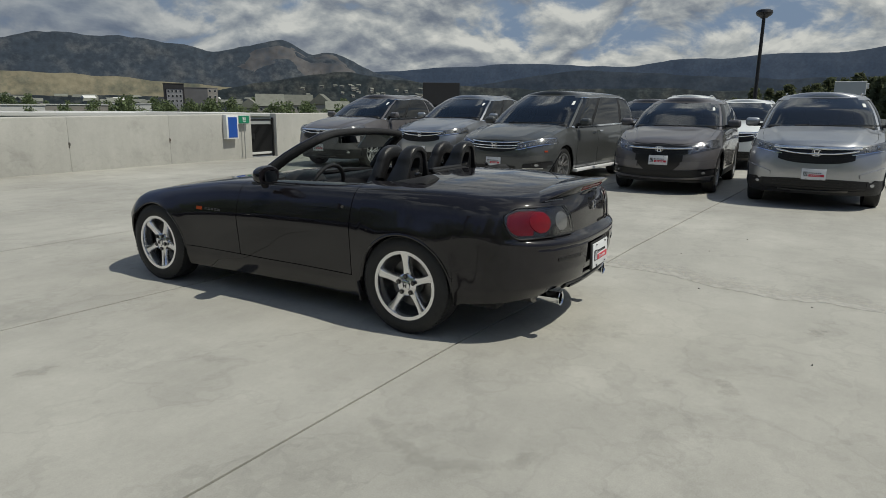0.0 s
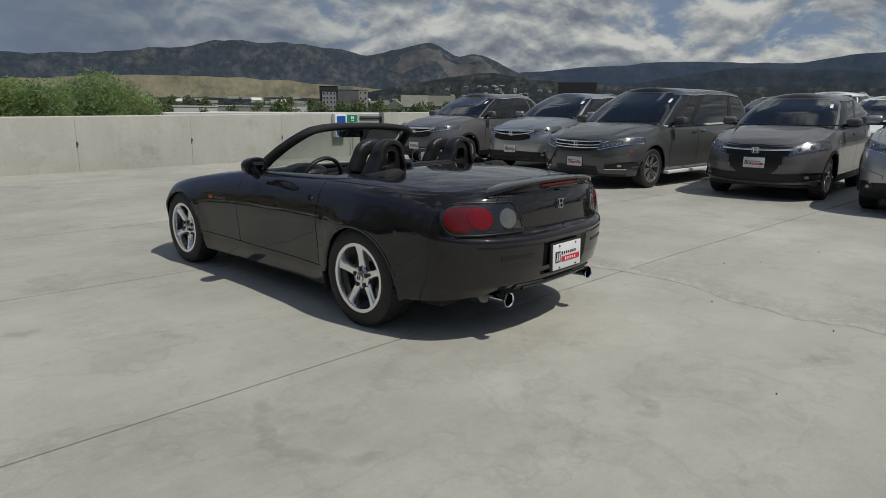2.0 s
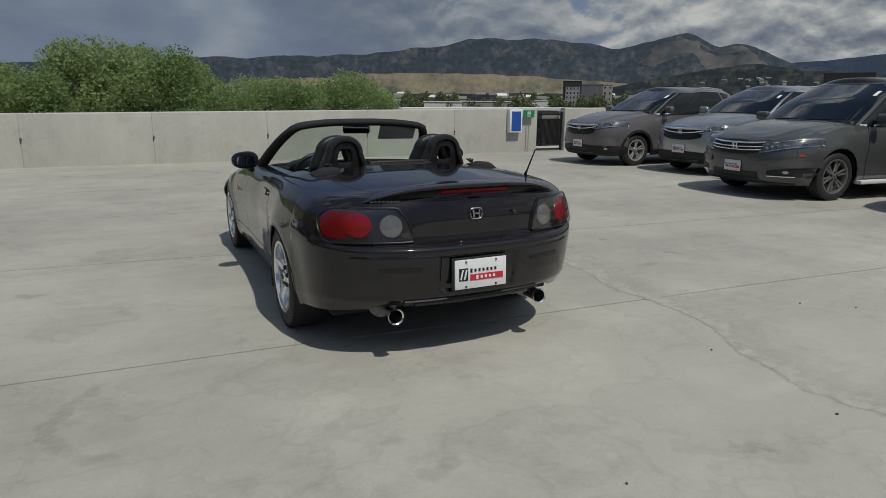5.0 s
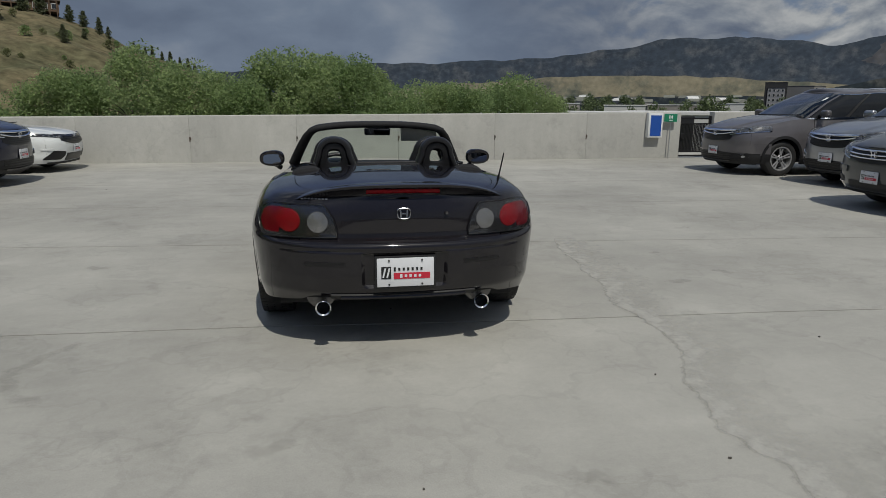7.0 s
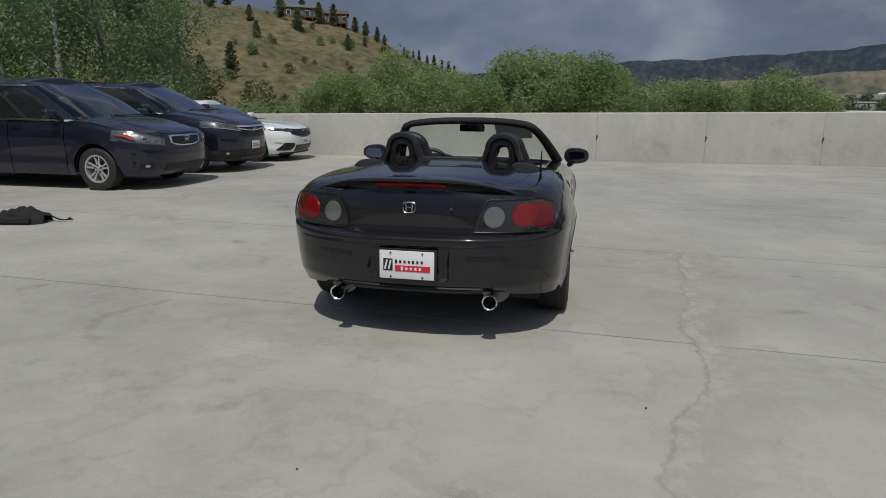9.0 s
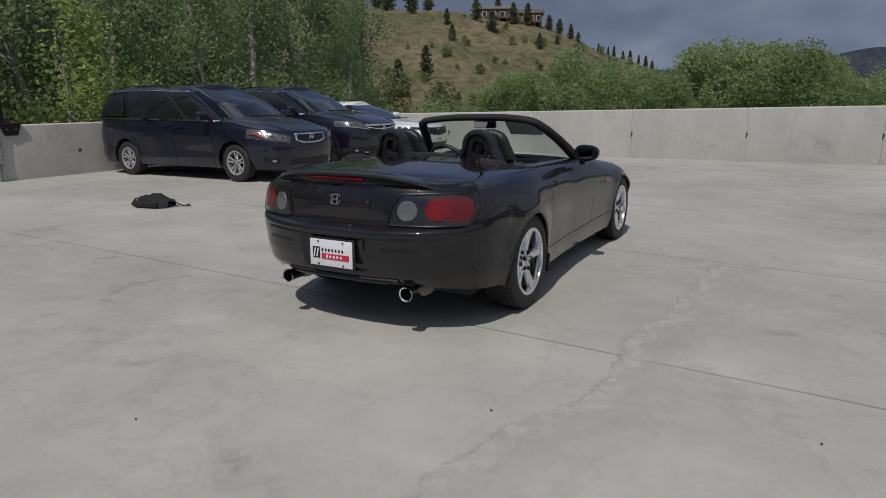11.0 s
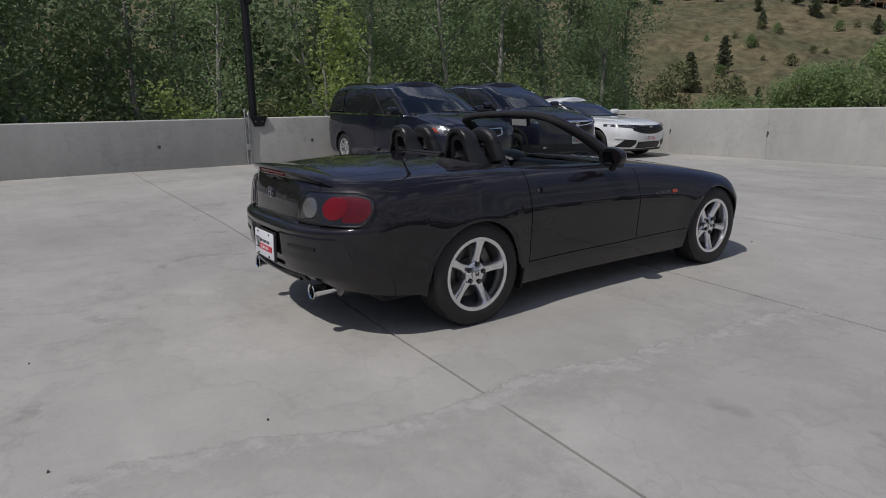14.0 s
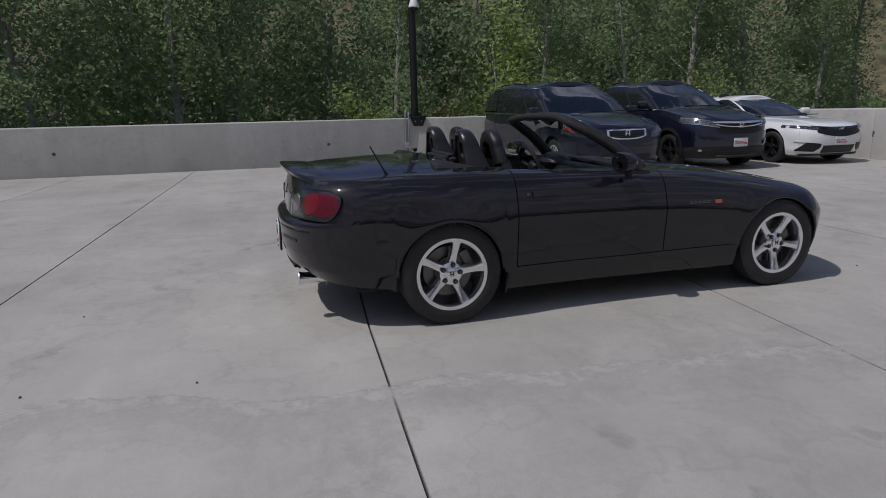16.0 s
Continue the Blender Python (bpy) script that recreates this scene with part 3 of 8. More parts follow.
def fading(name, color, scale, low, high, most):
    """A thin deposit on concrete that thins out where the mesh's fade value and a noise fall."""
    m = material(name, color, 0.9, vary=0.12, scale=14, vary2=0.10, scale2=70)
    nt = m.node_tree
    at = nt.nodes.new("ShaderNodeAttribute")
    at.attribute_name = "fade"
    no = nt.nodes.new("ShaderNodeTexNoise")
    no.inputs["Scale"].default_value, no.inputs["Detail"].default_value, no.inputs["Roughness"].default_value = scale, 7.0, 0.66
    nt.links.new(nt.nodes.new("ShaderNodeTexCoord").outputs["Object"], no.inputs["Vector"])
    ad, mr = nt.nodes.new("ShaderNodeMath"), nt.nodes.new("ShaderNodeMapRange")
    ad.operation = "ADD"
    nt.links.new(at.outputs["Fac"], ad.inputs[0]), nt.links.new(no.outputs["Fac"], ad.inputs[1])
    for k, v in (("From Min", low), ("From Max", high), ("To Min", 0.0), ("To Max", most)):
        mr.inputs[k].default_value = v
    nt.links.new(ad.outputs[0], mr.inputs["Value"])
    tr, mx = nt.nodes.new("ShaderNodeBsdfTransparent"), nt.nodes.new("ShaderNodeMixShader")
    nt.links.new(mr.outputs[0], mx.inputs[0]), nt.links.new(tr.outputs[0], mx.inputs[1])
    nt.links.new(nt.nodes["Principled BSDF"].outputs[0], mx.inputs[2])
    nt.links.new(mx.outputs[0], nt.nodes["Material Output"].inputs["Surface"])
    return m


def soft_band(name, pts, bands, mat, lift, seed, turned=False):
    """A band along a wavering line; bands are (offset along x or, turned, across the line; fade)."""
    rnd = random.Random(seed)
    f = [Vector((*p, 0)) for p in pts]
    line = [p.lerp(q, k / 16) for p, q in zip(f, f[1:]) for k in range(16)] + [f[-1]]
    verts, faces, fade = [], [], []
    off = 0.0
    for i, p in enumerate(line):
        way = (line[min(i + 8, len(line) - 1)] - line[max(i - 8, 0)]).normalized()
        n = Vector((way.y, -way.x, 0)) if turned else Vector((1, 0, 0))
        off = off * 0.8 + rnd.uniform(-0.014, 0.014)
        ends = min(1.0, i / 12, (len(line) - 1 - i) / 12)
        for o, a in bands:
            verts.append(p + n * (o * (0.4 + 0.6 * ends) + off) + Vector((0, 0, lift)))
            fade.append(a * ends)
    m = len(bands)
    for i in range(len(line) - 1):
        for j in range(m - 1):
            faces.append((i * m + j, i * m + j + 1, i * m + m + j + 1, i * m + m + j))
    ob = raw(name, verts, faces, mat, floor)
    ob.data.attributes.new("fade", "FLOAT", "POINT").data.foreach_set("value", fade)


pale_mat = fading("pale_laitance", (0.50, 0.488, 0.448), 7.0, 0.72, 1.18, 0.64)
wet_mat = fading("dark_edge", (0.32, 0.31, 0.28), 11.0, 0.86, 1.24, 0.25)
WAY = SEAM[::-1]
soft_band("seam_edge", WAY, ((-0.03, 0.05), (0.004, 0.62), (0.06, 0.62), (0.20, 0.40), (0.60, 0.0)), pale_mat, 0.0022, 2)
soft_band("seam_stain", WAY, ((-0.085, 0.0), (-0.025, 0.36), (-0.004, 0.50), (0.016, 0.30), (0.05, 0.0)), wet_mat, 0.0032, 2)
stain_dark = fading("floor_stain", (0.33, 0.32, 0.285), 6.0, 0.78, 1.30, 0.42)
soft_band("floor_stain", [(-1.62, -0.38), (-1.95, -0.62), (-2.04, -0.85), (-2.00, -1.06), (-1.88, -1.22), (-1.62, -1.36)], ((-0.09, 0.0), (-0.03, 0.42), (0.02, 0.46), (0.10, 0.0)), stain_dark, 0.0022, 5, True)
for i, (x, y, dx, dy) in enumerate(((2.45, 1.05, 0.30, 0.25), (2.10, 0.15, 0.45, 0.10), (2.75, 0.60, 0.2, -0.3), (-0.9, -1.9, 0.5, 0.12), (0.35, -2.2, 0.4, -0.10), (-3.2, -0.6, 0.3, 0.35), (3.3, 2.2, 0.5, 0.2), (-2.6, 1.4, 0.45, -0.1))):
    soft_band("floor_stain", [(x, y), (x + dx * 0.5, y + dy * 0.5), (x + dx, y + dy)], ((-0.10, 0.0), (-0.02, 0.46), (0.03, 0.46), (0.10, 0.0)), stain_dark, 0.0022 + i * 0.0001, 30 + i, True)
crack([(1.95, 2.2), (2.3, 4.2), (2.2, 6.5), (2.9, 9.0)], 0.004, "crack", 3)
bits = bmesh.new()
rnd = random.Random(5)
for x, y in [(-0.08, -2.23), (1.15, -2.22)] + [(rnd.uniform(-4, 4.5), rnd.uniform(-2.8, 8)) for _ in range(14)]:
    box_bm(rnd.uniform(0.006, 0.013), rnd.uniform(0.005, 0.010), 0.007, pose(x, y, 0.004, 0, 0, rnd.uniform(0, 180)), bm=bits)
tagged(part("debris", bits, joint_dark, None, smooth=False), "small dark bits of debris lying on the deck", "debris", kind="stuff")


def top_n(x):
    return 1.123 + 0.0093 * min(max(x, -10.6), 12)


def wall_panel(parent, a, b, z_a, z_b, out, thick=W_IN, bottom=-0.9):
    """A cast panel from a to b with a chamfered top; out points away from the deck."""
    a, b, out = Vector((*a, 0)), Vector((*b, 0)), Vector((*out, 0))
    way = (b - a).normalized()
    a, b = a + way * 0.0012, b - way * 0.0012
    bm = bmesh.new()
    ends = []
    for p, z in ((a, z_a), (b, z_b)):
        ends.append([bm.verts.new(p + out * o + Vector((0, 0, h))) for o, h in ((0, bottom), (0, z - 0.020), (0.026, z), (thick - 0.02, z), (thick, z - 0.02), (thick, bottom))])
    bm.faces.new(ends[0])
    bm.faces.new(ends[1][::-1])
    for i in range(6):
        j = (i + 1) % 6
        bm.faces.new((ends[0][j], ends[0][i], ends[1][i], ends[1][j]))
    bmesh.ops.bevel(bm, geom=bm.edges[:], offset=0.005, segments=2, profile=0.5, affect="EDGES")
    part("panel", bm, wall_concrete, parent)


wall_north = thing("wall_north", "pale concrete parapet of cast panels with dark joint marks", "parapet", kind="structure")
MARKS = [-3.66 + 2.44 * k for k in range(-2, 5)]                     # joints on the north parapet
PX = [X0 - W_IN] + MARKS + [8.72]
for a, b in zip(PX, PX[1:]):
    wall_panel(wall_north, (a, Y1), (b, Y1), top_n(a), top_n(b), (0, 1))
PX2 = [9.68, 12.0, 14.44, 16.88, 19.32, 24.2, 29.0, 34.0, X1 + W_IN]
for a, b in zip(PX2, PX2[1:]):
    wall_panel(wall_north, (a, Y1), (b, Y1), top_n(a), top_n(b), (0, 1))
part("gate_sill", box_bm(0.95, W_IN, 0.9, pose(9.20, Y1 + W_IN / 2, -0.45)), wall_concrete, wall_north)
wall_west = thing("wall_west", "pale concrete parapet with round tie holes", "parapet", kind="structure")
PY = [Y1, 2.42, -9.6, -21.6, Y0]
for a, b in zip(PY, PY[1:]):
    wall_panel(wall_west, (X0, b), (X0, a), 1.03, 1.03, (-1, 0))
wall_south = thing("wall_south", "pale concrete parapet behind the deck", "parapet", kind="structure")
wall_panel(wall_south, (X0, Y0), (X1, Y0), 1.05, 1.05, (0, -1))
wall_east = thing("wall_east", "pale concrete parapet behind the parked rows", "parapet", kind="structure")
wall_panel(wall_east, (X1, Y0), (X1, Y1), 1.05, 1.05, (1, 0))

# rusty ties and drips at the joints, tie holes
rust = material("rust_mark", (0.075, 0.056, 0.044), 0.85, vary=0.4, scale=30)
for i, x in enumerate(MARKS):
    z = 0.53 + 0.006 * i
    bm = bmesh.new()
    box_bm(0.026, 0.012, 0.125, pose(x, Y1 - 0.001, z, 0, 3, 0), 0.003, 1, bm)
    box_bm(0.042, 0.014, 0.055, pose(x + 0.008, Y1 - 0.002, z + 0.02, 0, 0, 0), 0.004, 1, bm)
    part("wall_tie", bm, joint_dark if i % 2 else rust, wall_north)
hole_grey = material("hole_grey", (0.16, 0.155, 0.145), 0.9, vary=0.2, scale=30)
for y in (3.94, 0.535, -5.12, -8.3, 7.2):
    part("tie_hole", lathe_bm([(0.040, 0.0), (0.038, 0.003), (0.026, 0.002), (0.022, -0.004), (0.0, -0.006)], 20, pose(X0 + 0.0065, y, 0.48)), hole_grey, wall_west)
    part("tie_end", cyl_bm(0.012, 0.012, 0.010, pose(X0 + 0.006, y + 0.004, 0.484, 0, 90, 0), 10), joint_dark, wall_west)

# ---- wheels ----
def spoke_bm(bm, ang, r0, r1, w0, wm, w1, x_hub, x_rim, thick):
    """One spoke from the hub to the rim, tapered, with a rounded face."""
    own = bmesh.new()
    rings = []
    for k in range(7):
        f = k / 6
        r = r0 + (r1 - r0) * f
        w = (w0 * (1 - f) ** 2 + 2 * wm * f * (1 - f) + w1 * f * f) / 2
        x = x_hub + (x_rim - x_hub) * f ** 1.6
        ring = [(x - thick, r, -w * 1.04), (x - 0.013, r, -w), (x - 0.001, r, -w * 0.70), (x + 0.002, r, 0), (x - 0.001, r, w * 0.70), (x - 0.013, r, w), (x - thick, r, w * 1.04)]
        rings.append([own.verts.new(p) for p in ring])
    for a, b in zip(rings, rings[1:]):
        for i in range(6):
            own.faces.new((a[i], a[i + 1], b[i + 1], b[i]))
        own.faces.new((a[6], a[0], b[0], b[6]))
    bmesh.ops.transform(own, matrix=Matrix.Rotation(ang, 4, "X"), verts=own.verts[:])
    return merge(bm, own)


def wheel(parent, m, r, wide, rim, mats, spokes=5, split=0.0, tread=True, turn=0.0):
    """A wheel with its face towards +x: tyre, rim, spokes, hub, nuts and disc."""
    face, inner = mats
    h = wide / 2
    e = new("wheel")
    e.parent = parent
    e.matrix_local = m
    s = h - 0.012
    pr = [(rim - 0.012, -h * 0.9), (rim + 0.012, -h * 0.98), (r - 0.055, -h), (r - 0.02, -h * 0.93), (r - 0.004, -h * 0.8), (r, -h * 0.5), (r, h * 0.5), (r - 0.004, h * 0.8), (r - 0.02, h * 0.93),
          (r - 0.055, h), (rim + 0.016, h * 0.98), (rim + 0.004, h * 0.94), (rim - 0.012, h * 0.9)]
    part("tyre", lathe_bm(pr, 56), rubber, e)
    if tread:
        bm = bmesh.new()
        for k in range(64):
            a = 2 * math.pi * k / 64
            for side in (-1, 1):
                box_bm(h * 0.30, 0.020, 0.010, Matrix.Rotation(a + side * 0.03, 4, "X") @ pose(side * h * 0.72, 0, r - 0.0052, 0, side * 8, side * 14), bm=bm)
                box_bm(h * 0.30, 0.020, 0.010, Matrix.Rotation(a + side * 0.012, 4, "X") @ pose(side * h * 0.30, 0, r - 0.0030, 0, 0, side * 26), bm=bm)
        tagged(part("tread", bm, rubber, e), kind="stuff")
    part("rim", lathe_bm([(rim + 0.004, s), (rim + 0.001, s + 0.006), (rim - 0.020, s + 0.004), (rim - 0.024, s - 0.012), (rim - 0.025, s - 0.03), (rim - 0.024, -h * 0.8), (rim, -h * 0.9)], 56), face, e)
    part("barrel", lathe_bm([(rim - 0.016, -h * 0.55), (0.02, -h * 0.55)], 40), inner, e)
    part("brake_disc", lathe_bm([(0.02, -0.015), (rim * 0.70, -0.015), (rim * 0.70, 0.0), (rim * 0.42, 0.0), (rim * 0.40, 0.02), (0.02, 0.02)], 40), brake_metal, e)
    part("brake_caliper", box_bm(0.05, 0.06, 0.13, Matrix.Rotation(0.5, 4, "X") @ pose(0.0, rim * 0.62, 0), 0.012), brake_metal, e)
    for k in range(spokes):
        a = 2 * math.pi * k / spokes + turn
        bm = bmesh.new()
        if split:
            for d in (-split, split):
                spoke_bm(bm, a + d, 0.05, rim - 0.008, 0.034, 0.026, 0.034, s - 0.020, s - 0.006, 0.02)
        else:
            spoke_bm(bm, a, 0.040, rim - 0.010, 0.076, 0.024, 0.074, s - 0.030, s - 0.004, 0.040)
        part("spoke", bm, face, e)
    part("hub", lathe_bm([(0.072, s - 0.05), (0.070, s - 0.026), (0.062, s - 0.020), (0.040, s - 0.018), (0.034, s - 0.016), (0.032, s - 0.008), (0.026, s - 0.005), (0.0, s - 0.004)], 28), face, e)
    for k in range(5):
        a = 2 * math.pi * k / 5 + turn
        # black disc painted in for the shade of the pocket round each nut
        part("nut_seat", cyl_bm(0.0150, 0.0150, 0.012, Matrix.Rotation(a, 4, "X") @ pose(s - 0.0190, 0.056, 0, 0, 90, 0), 16), ink_black, e)
        part("wheel_nut", cyl_bm(0.0095, 0.0085, 0.018, Matrix.Rotation(a, 4, "X") @ pose(s - 0.016, 0.056, 0, 0, 90, 0), 6), brake_metal, e)
    badge = bmesh.new()
    for x0, z0, w, hh, t in ((-0.009, 0, 0.005, 0.026, 8), (0.009, 0, 0.005, 0.026, -8), (0, 0, 0.014, 0.005, 0)):
        box_bm(0.003, w, hh, pose(s - 0.003, x0, z0, t, 0, 0), bm=badge)
    part("hub_badge", badge, ink_black, e)
    return e


def h_badge(parent, m, w, h, mat, name="badge"):
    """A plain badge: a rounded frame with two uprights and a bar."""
    bm = bmesh.new()
    t = w * 0.085
    loop = []
    for k in range(24):
        a = 2 * math.pi * k / 24
        c, s = math.cos(a), math.sin(a)
        loop.append((math.copysign(abs(c) ** 0.5, c) * w / 2 * (1 + 0.10 * s), 0, math.copysign(abs(s) ** 0.5, s) * h / 2))
    tube_bm(loop, t * 0.5, 6, True, bm)
    box_bm(t * 1.5, 0.012, h * 0.84, pose(-w * 0.25, 0, 0, 0, -6, 0), 0.002, 1, bm)
    box_bm(t * 1.5, 0.012, h * 0.84, pose(w * 0.25, 0, 0, 0, 6, 0), 0.002, 1, bm)
    box_bm(w * 0.46, 0.012, t * 1.5, None, 0.002, 1, bm)
    bmesh.ops.transform(bm, matrix=m, verts=bm.verts[:])
    return part(name, bm, mat, parent, "chrome badge on the bodywork")


def dealer_plate(parent, m, w=0.31, h=0.158, frame_mat=None):
    """A white dealer plate in a frame, facing -y: dark emblem block, a dark line of print and a red panel."""
    e = part("plate", box_bm(w, 0.008, h, m, 0.004, 2), plate_white, parent, "white dealer plate with dark emblem and red panel")
    part("emblem", box_bm(w * 0.17, 0.003, h * 0.42, m @ pose(-w * 0.34, -0.0055, 0.0)), ink_black, e)
    bm = bmesh.new()
    box_bm(w * 0.028, 0.003, h * 0.34, m @ pose(-w * 0.375, -0.0075, 0.0, 0, 14, 0), bm=bm)
    box_bm(w * 0.028, 0.003, h * 0.34, m @ pose(-w * 0.305, -0.0075, 0.0, 0, 14, 0), bm=bm)
    part("emblem_stroke", bm, plate_white, e)
    bm = bmesh.new()
    for k in range(7):
        box_bm(w * 0.036, 0.003, h * (0.10 if k else 0.14), m @ pose(-w * 0.19 + k * w * 0.078, -0.0055, h * 0.115), bm=bm)
    part("print_line", bm, ink_black, e)
    part("red_panel", box_bm(w * 0.64, 0.003, h * 0.21, m @ pose(w * 0.11, -0.0055, -h * 0.12)), ink_red, e)
    bm = bmesh.new()
    for k in range(5):
        box_bm(w * 0.042, 0.003, h * (0.09 if k else 0.13), m @ pose(-w * 0.08 + k * w * 0.082, -0.0075, -h * 0.12), bm=bm)
    part("white_print", bm, plate_white, e)
    for sx in (-1, 1):
        for sz in (-1, 1):
            part("plate_screw", cyl_bm(0.006, 0.005, 0.008, m @ pose(sx * w * 0.29, -0.006, sz * h * 0.42, 90, 0, 0), 8), brake_metal if sz > 0 else ink_black, e)
    return e


def arch_bm(xc, half, half_top, z0, z1, z2, y0, y1, thick, deep, deep_low):
    """A padded arch: two legs that lean together and a round top; y0 and y1 at foot and top."""
    mid = []
    for f in np.linspace(0, 1, 7)[:-1]:
        mid.append((half + (half_top - half) * f ** 1.3, z0 + (z1 - z0) * f))
    for a in np.linspace(0, math.pi, 17):
        mid.append((half_top * math.copysign(abs(math.cos(a)) ** 0.9, math.cos(a)), z1 + (z2 - z1) * math.sin(a) ** 0.95))
    for f in np.linspace(1, 0, 7)[1:]:
        mid.append((-(half + (half_top - half) * f ** 1.3), z0 + (z1 - z0) * f))
    own, rings = bmesh.new(), []
    for i, (x, z) in enumerate(mid):
        xa, za = mid[max(i - 1, 0)]
        xb, zb = mid[min(i + 1, len(mid) - 1)]
        out = Vector((zb - za, 0, -(xb - xa))).normalized()
        f = (z - z0) / (z2 - z0)
        d = deep + (deep_low - deep) * (1 - f) ** 1.2
        c0 = Vector((xc + x, y0 + (y1 - y0) * f, z))
        ring = []
        for j in range(16):
            c, q = math.cos(2 * math.pi * j / 16), math.sin(2 * math.pi * j / 16)
            ring.append(own.verts.new(c0 + out * thick * math.copysign(abs(c) ** 0.75, c) + Vector((0, 1, 0)) * d * math.copysign(abs(q) ** 0.75, q)))
        rings.append(ring)
    for p, q in zip(rings, rings[1:]):
        for j in range(16):
            own.faces.new((p[j], p[(j + 1) % 16], q[(j + 1) % 16], q[j]))
    bmesh.ops.recalc_face_normals(own, faces=own.faces[:])
    return own


# ---- the black roadster ----
def build_roadster():
    car = thing("roadster", "glossy black two-seat roadster with its soft top folded down", "sports car")
    b = Body(tail=curve((0.20, -0.78), (0.30, -0.86), (0.36, -0.925), (0.46, -0.955), (0.56, -0.962), (0.62, -0.965), (0.643, -0.950), (0.655, -0.905), (0.80, -0.895), (0.90, -0.86), (0.94, -0.82), soft=0.012),
             nose=curve((0.15, 2.94), (0.25, 3.05), (0.40, 3.10), (0.52, 3.085), (0.62, 2.99), (0.72, 2.83), soft=0.03),
             tail_cap=-0.42, nose_cap=2.62,
             wide=curve((-0.95, 0.775), (-0.6, 0.828), (-0.3, 0.862), (0.0, 0.873), (0.35, 0.850), (0.9, 0.820), (1.6, 0.822), (2.1, 0.838), (2.4, 0.846), (2.65, 0.832), (3.1, 0.77), soft=0.12),
             tuck=curve((-0.2, -0.12), (0.0, -0.046), (0.14, -0.020), (0.40, -0.006), (0.62, 0.008), (0.68, 0.005), (0.80, -0.016), (0.92, -0.046), (1.0, -0.090), soft=0.03),
             low=curve((-0.96, 0.315), (-0.7, 0.275), (-0.34, 0.245), (-0.33, 0.20), (0.4, 0.175), (1.9, 0.17), (2.6, 0.20), (3.1, 0.22), soft=0.02),
             top=curve((-0.96, 0.865), (-0.6, 0.880), (-0.2, 0.893), (0.2, 0.893), (0.6, 0.880), (1.3, 0.862), (1.7, 0.835), (2.1, 0.782), (2.4, 0.735), (2.65, 0.690), (2.9, 0.640), (3.1, 0.59), soft=0.1),
             middle=curve((-0.96, 0.905), (-0.7, 0.945), (-0.3, 0.966), (0.1, 0.966), (1.2, 0.895), (1.6, 0.872), (2.0, 0.835), (2.4, 0.775), (2.7, 0.715), (2.95, 0.645), (3.1, 0.60), soft=0.1),
             arches=((0.0, 0.305, 0.338), (2.40, 0.300, 0.338)), tail_p=2.75, nose_p=2.3, crown=2.4, flare=0.012)
    g = 0.0022
    Q = b.q_at
    ledge = curve((0.0, 0.650), (0.55, 0.650), (0.78, 0.645), (0.88, 0.620), (0.95, 0.560), (Q(-0.337), 0.44), soft=0.02)
    q_bump = Q(-0.337)
    q_d0, q_d1 = Q(0.43), Q(1.48)
    lines = dict(parent=car)
    w_ledge = lambda q: b.w_of(q, ledge(q))
    v_line = 1.22

    # tail: bumper below the ledge, with a recess for the plate and cut-outs over the exhausts
    def bumper_low(q):
        x = b.at(q, b.z_low(q))[..., 0]
        return b.w_of(q, b.z_low(q) + 0.030 * np.exp(-((x - 0.447) / 0.095) ** 4) * (q < 1)) 

    p = round_end(b.panel(0.0, q_bump - 0.0006, bumper_low, lambda q: np.maximum(w_ledge(q) - 0.0008, bumper_low(q) + 0.002), 44, 0.0125, 0.85))
    fx_ = np.clip((0.225 - np.abs(p[..., 0])) / 0.018, 0, 1)
    fz_ = np.clip((p[..., 2] - 0.385) / 0.02, 0, 1) * np.clip((0.592 - p[..., 2]) / 0.012, 0, 1)
    groove = np.exp(-((p[..., 2] - 0.598) / 0.006) ** 2) * np.clip((0.70 - np.abs(p[..., 0])) / 0.04, 0, 1)
    p[..., 1] += 0.020 * fx_ * fz_ * (3 - 2 * fx_) * (p[..., 1] < -0.7) + 0.006 * groove * (p[..., 1] < -0.6)
    part("rear_bumper", sheet_bm(p, 0.006), black_paint, **lines)
    q_boot = b.end_q(0.545, 0.80, False)
    part("boot_face", sheet_bm(round_end(b.panel(0.0, q_boot, w_ledge, lambda q: v_line - 0.004 + 0 * q, 26, 0.02)), 0.010), black_paint, **lines)
    boot = b.panel(0.02, Q(-0.10), lambda q: v_line + 0.005 + 0 * q, lambda q: 2.0 + 0 * q, 18, 0.03)
    part("boot_lid", sheet_bm(across(boot), 0.012), black_paint, **lines)
    part("rear_deck", sheet_bm(across(b.panel(Q(-0.096), Q(0.10), lambda q: v_line + 0.005 + 0 * q, lambda q: 2.0 + 0 * q, 18, 0.03)), 0.012), black_paint, **lines)

    def quarter_low(q):
        return np.where(q < q_bump, np.maximum(w_ledge(q) + 0.0008, b.w_low(q)), b.w_low(q))

    for s in (1, -1):
        part("rear_quarter", sheet_bm(flip_x(b.panel(q_boot + 0.008, q_d0 - g, quarter_low, lambda q: v_line + 0 * q, 42, 0.02, 1.15), s), 0.010), black_paint, **lines)
        door_top = lambda q: np.interp(q, [Q(1.30), Q(1.37), Q(1.48)], [1.13, 1.05, 1.04])
        sill_z = lambda q: b.w_of(q, 0.318 + 0.012 * np.clip((b.y_nom(q) - 1.2) / 0.8, 0, 1))
        door = part("door", sheet_bm(flip_x(b.panel(q_d0, q_d1, lambda q: sill_z(q) + 0.004, door_top, 42, 0.02), s), 0.012), black_paint, **lines)
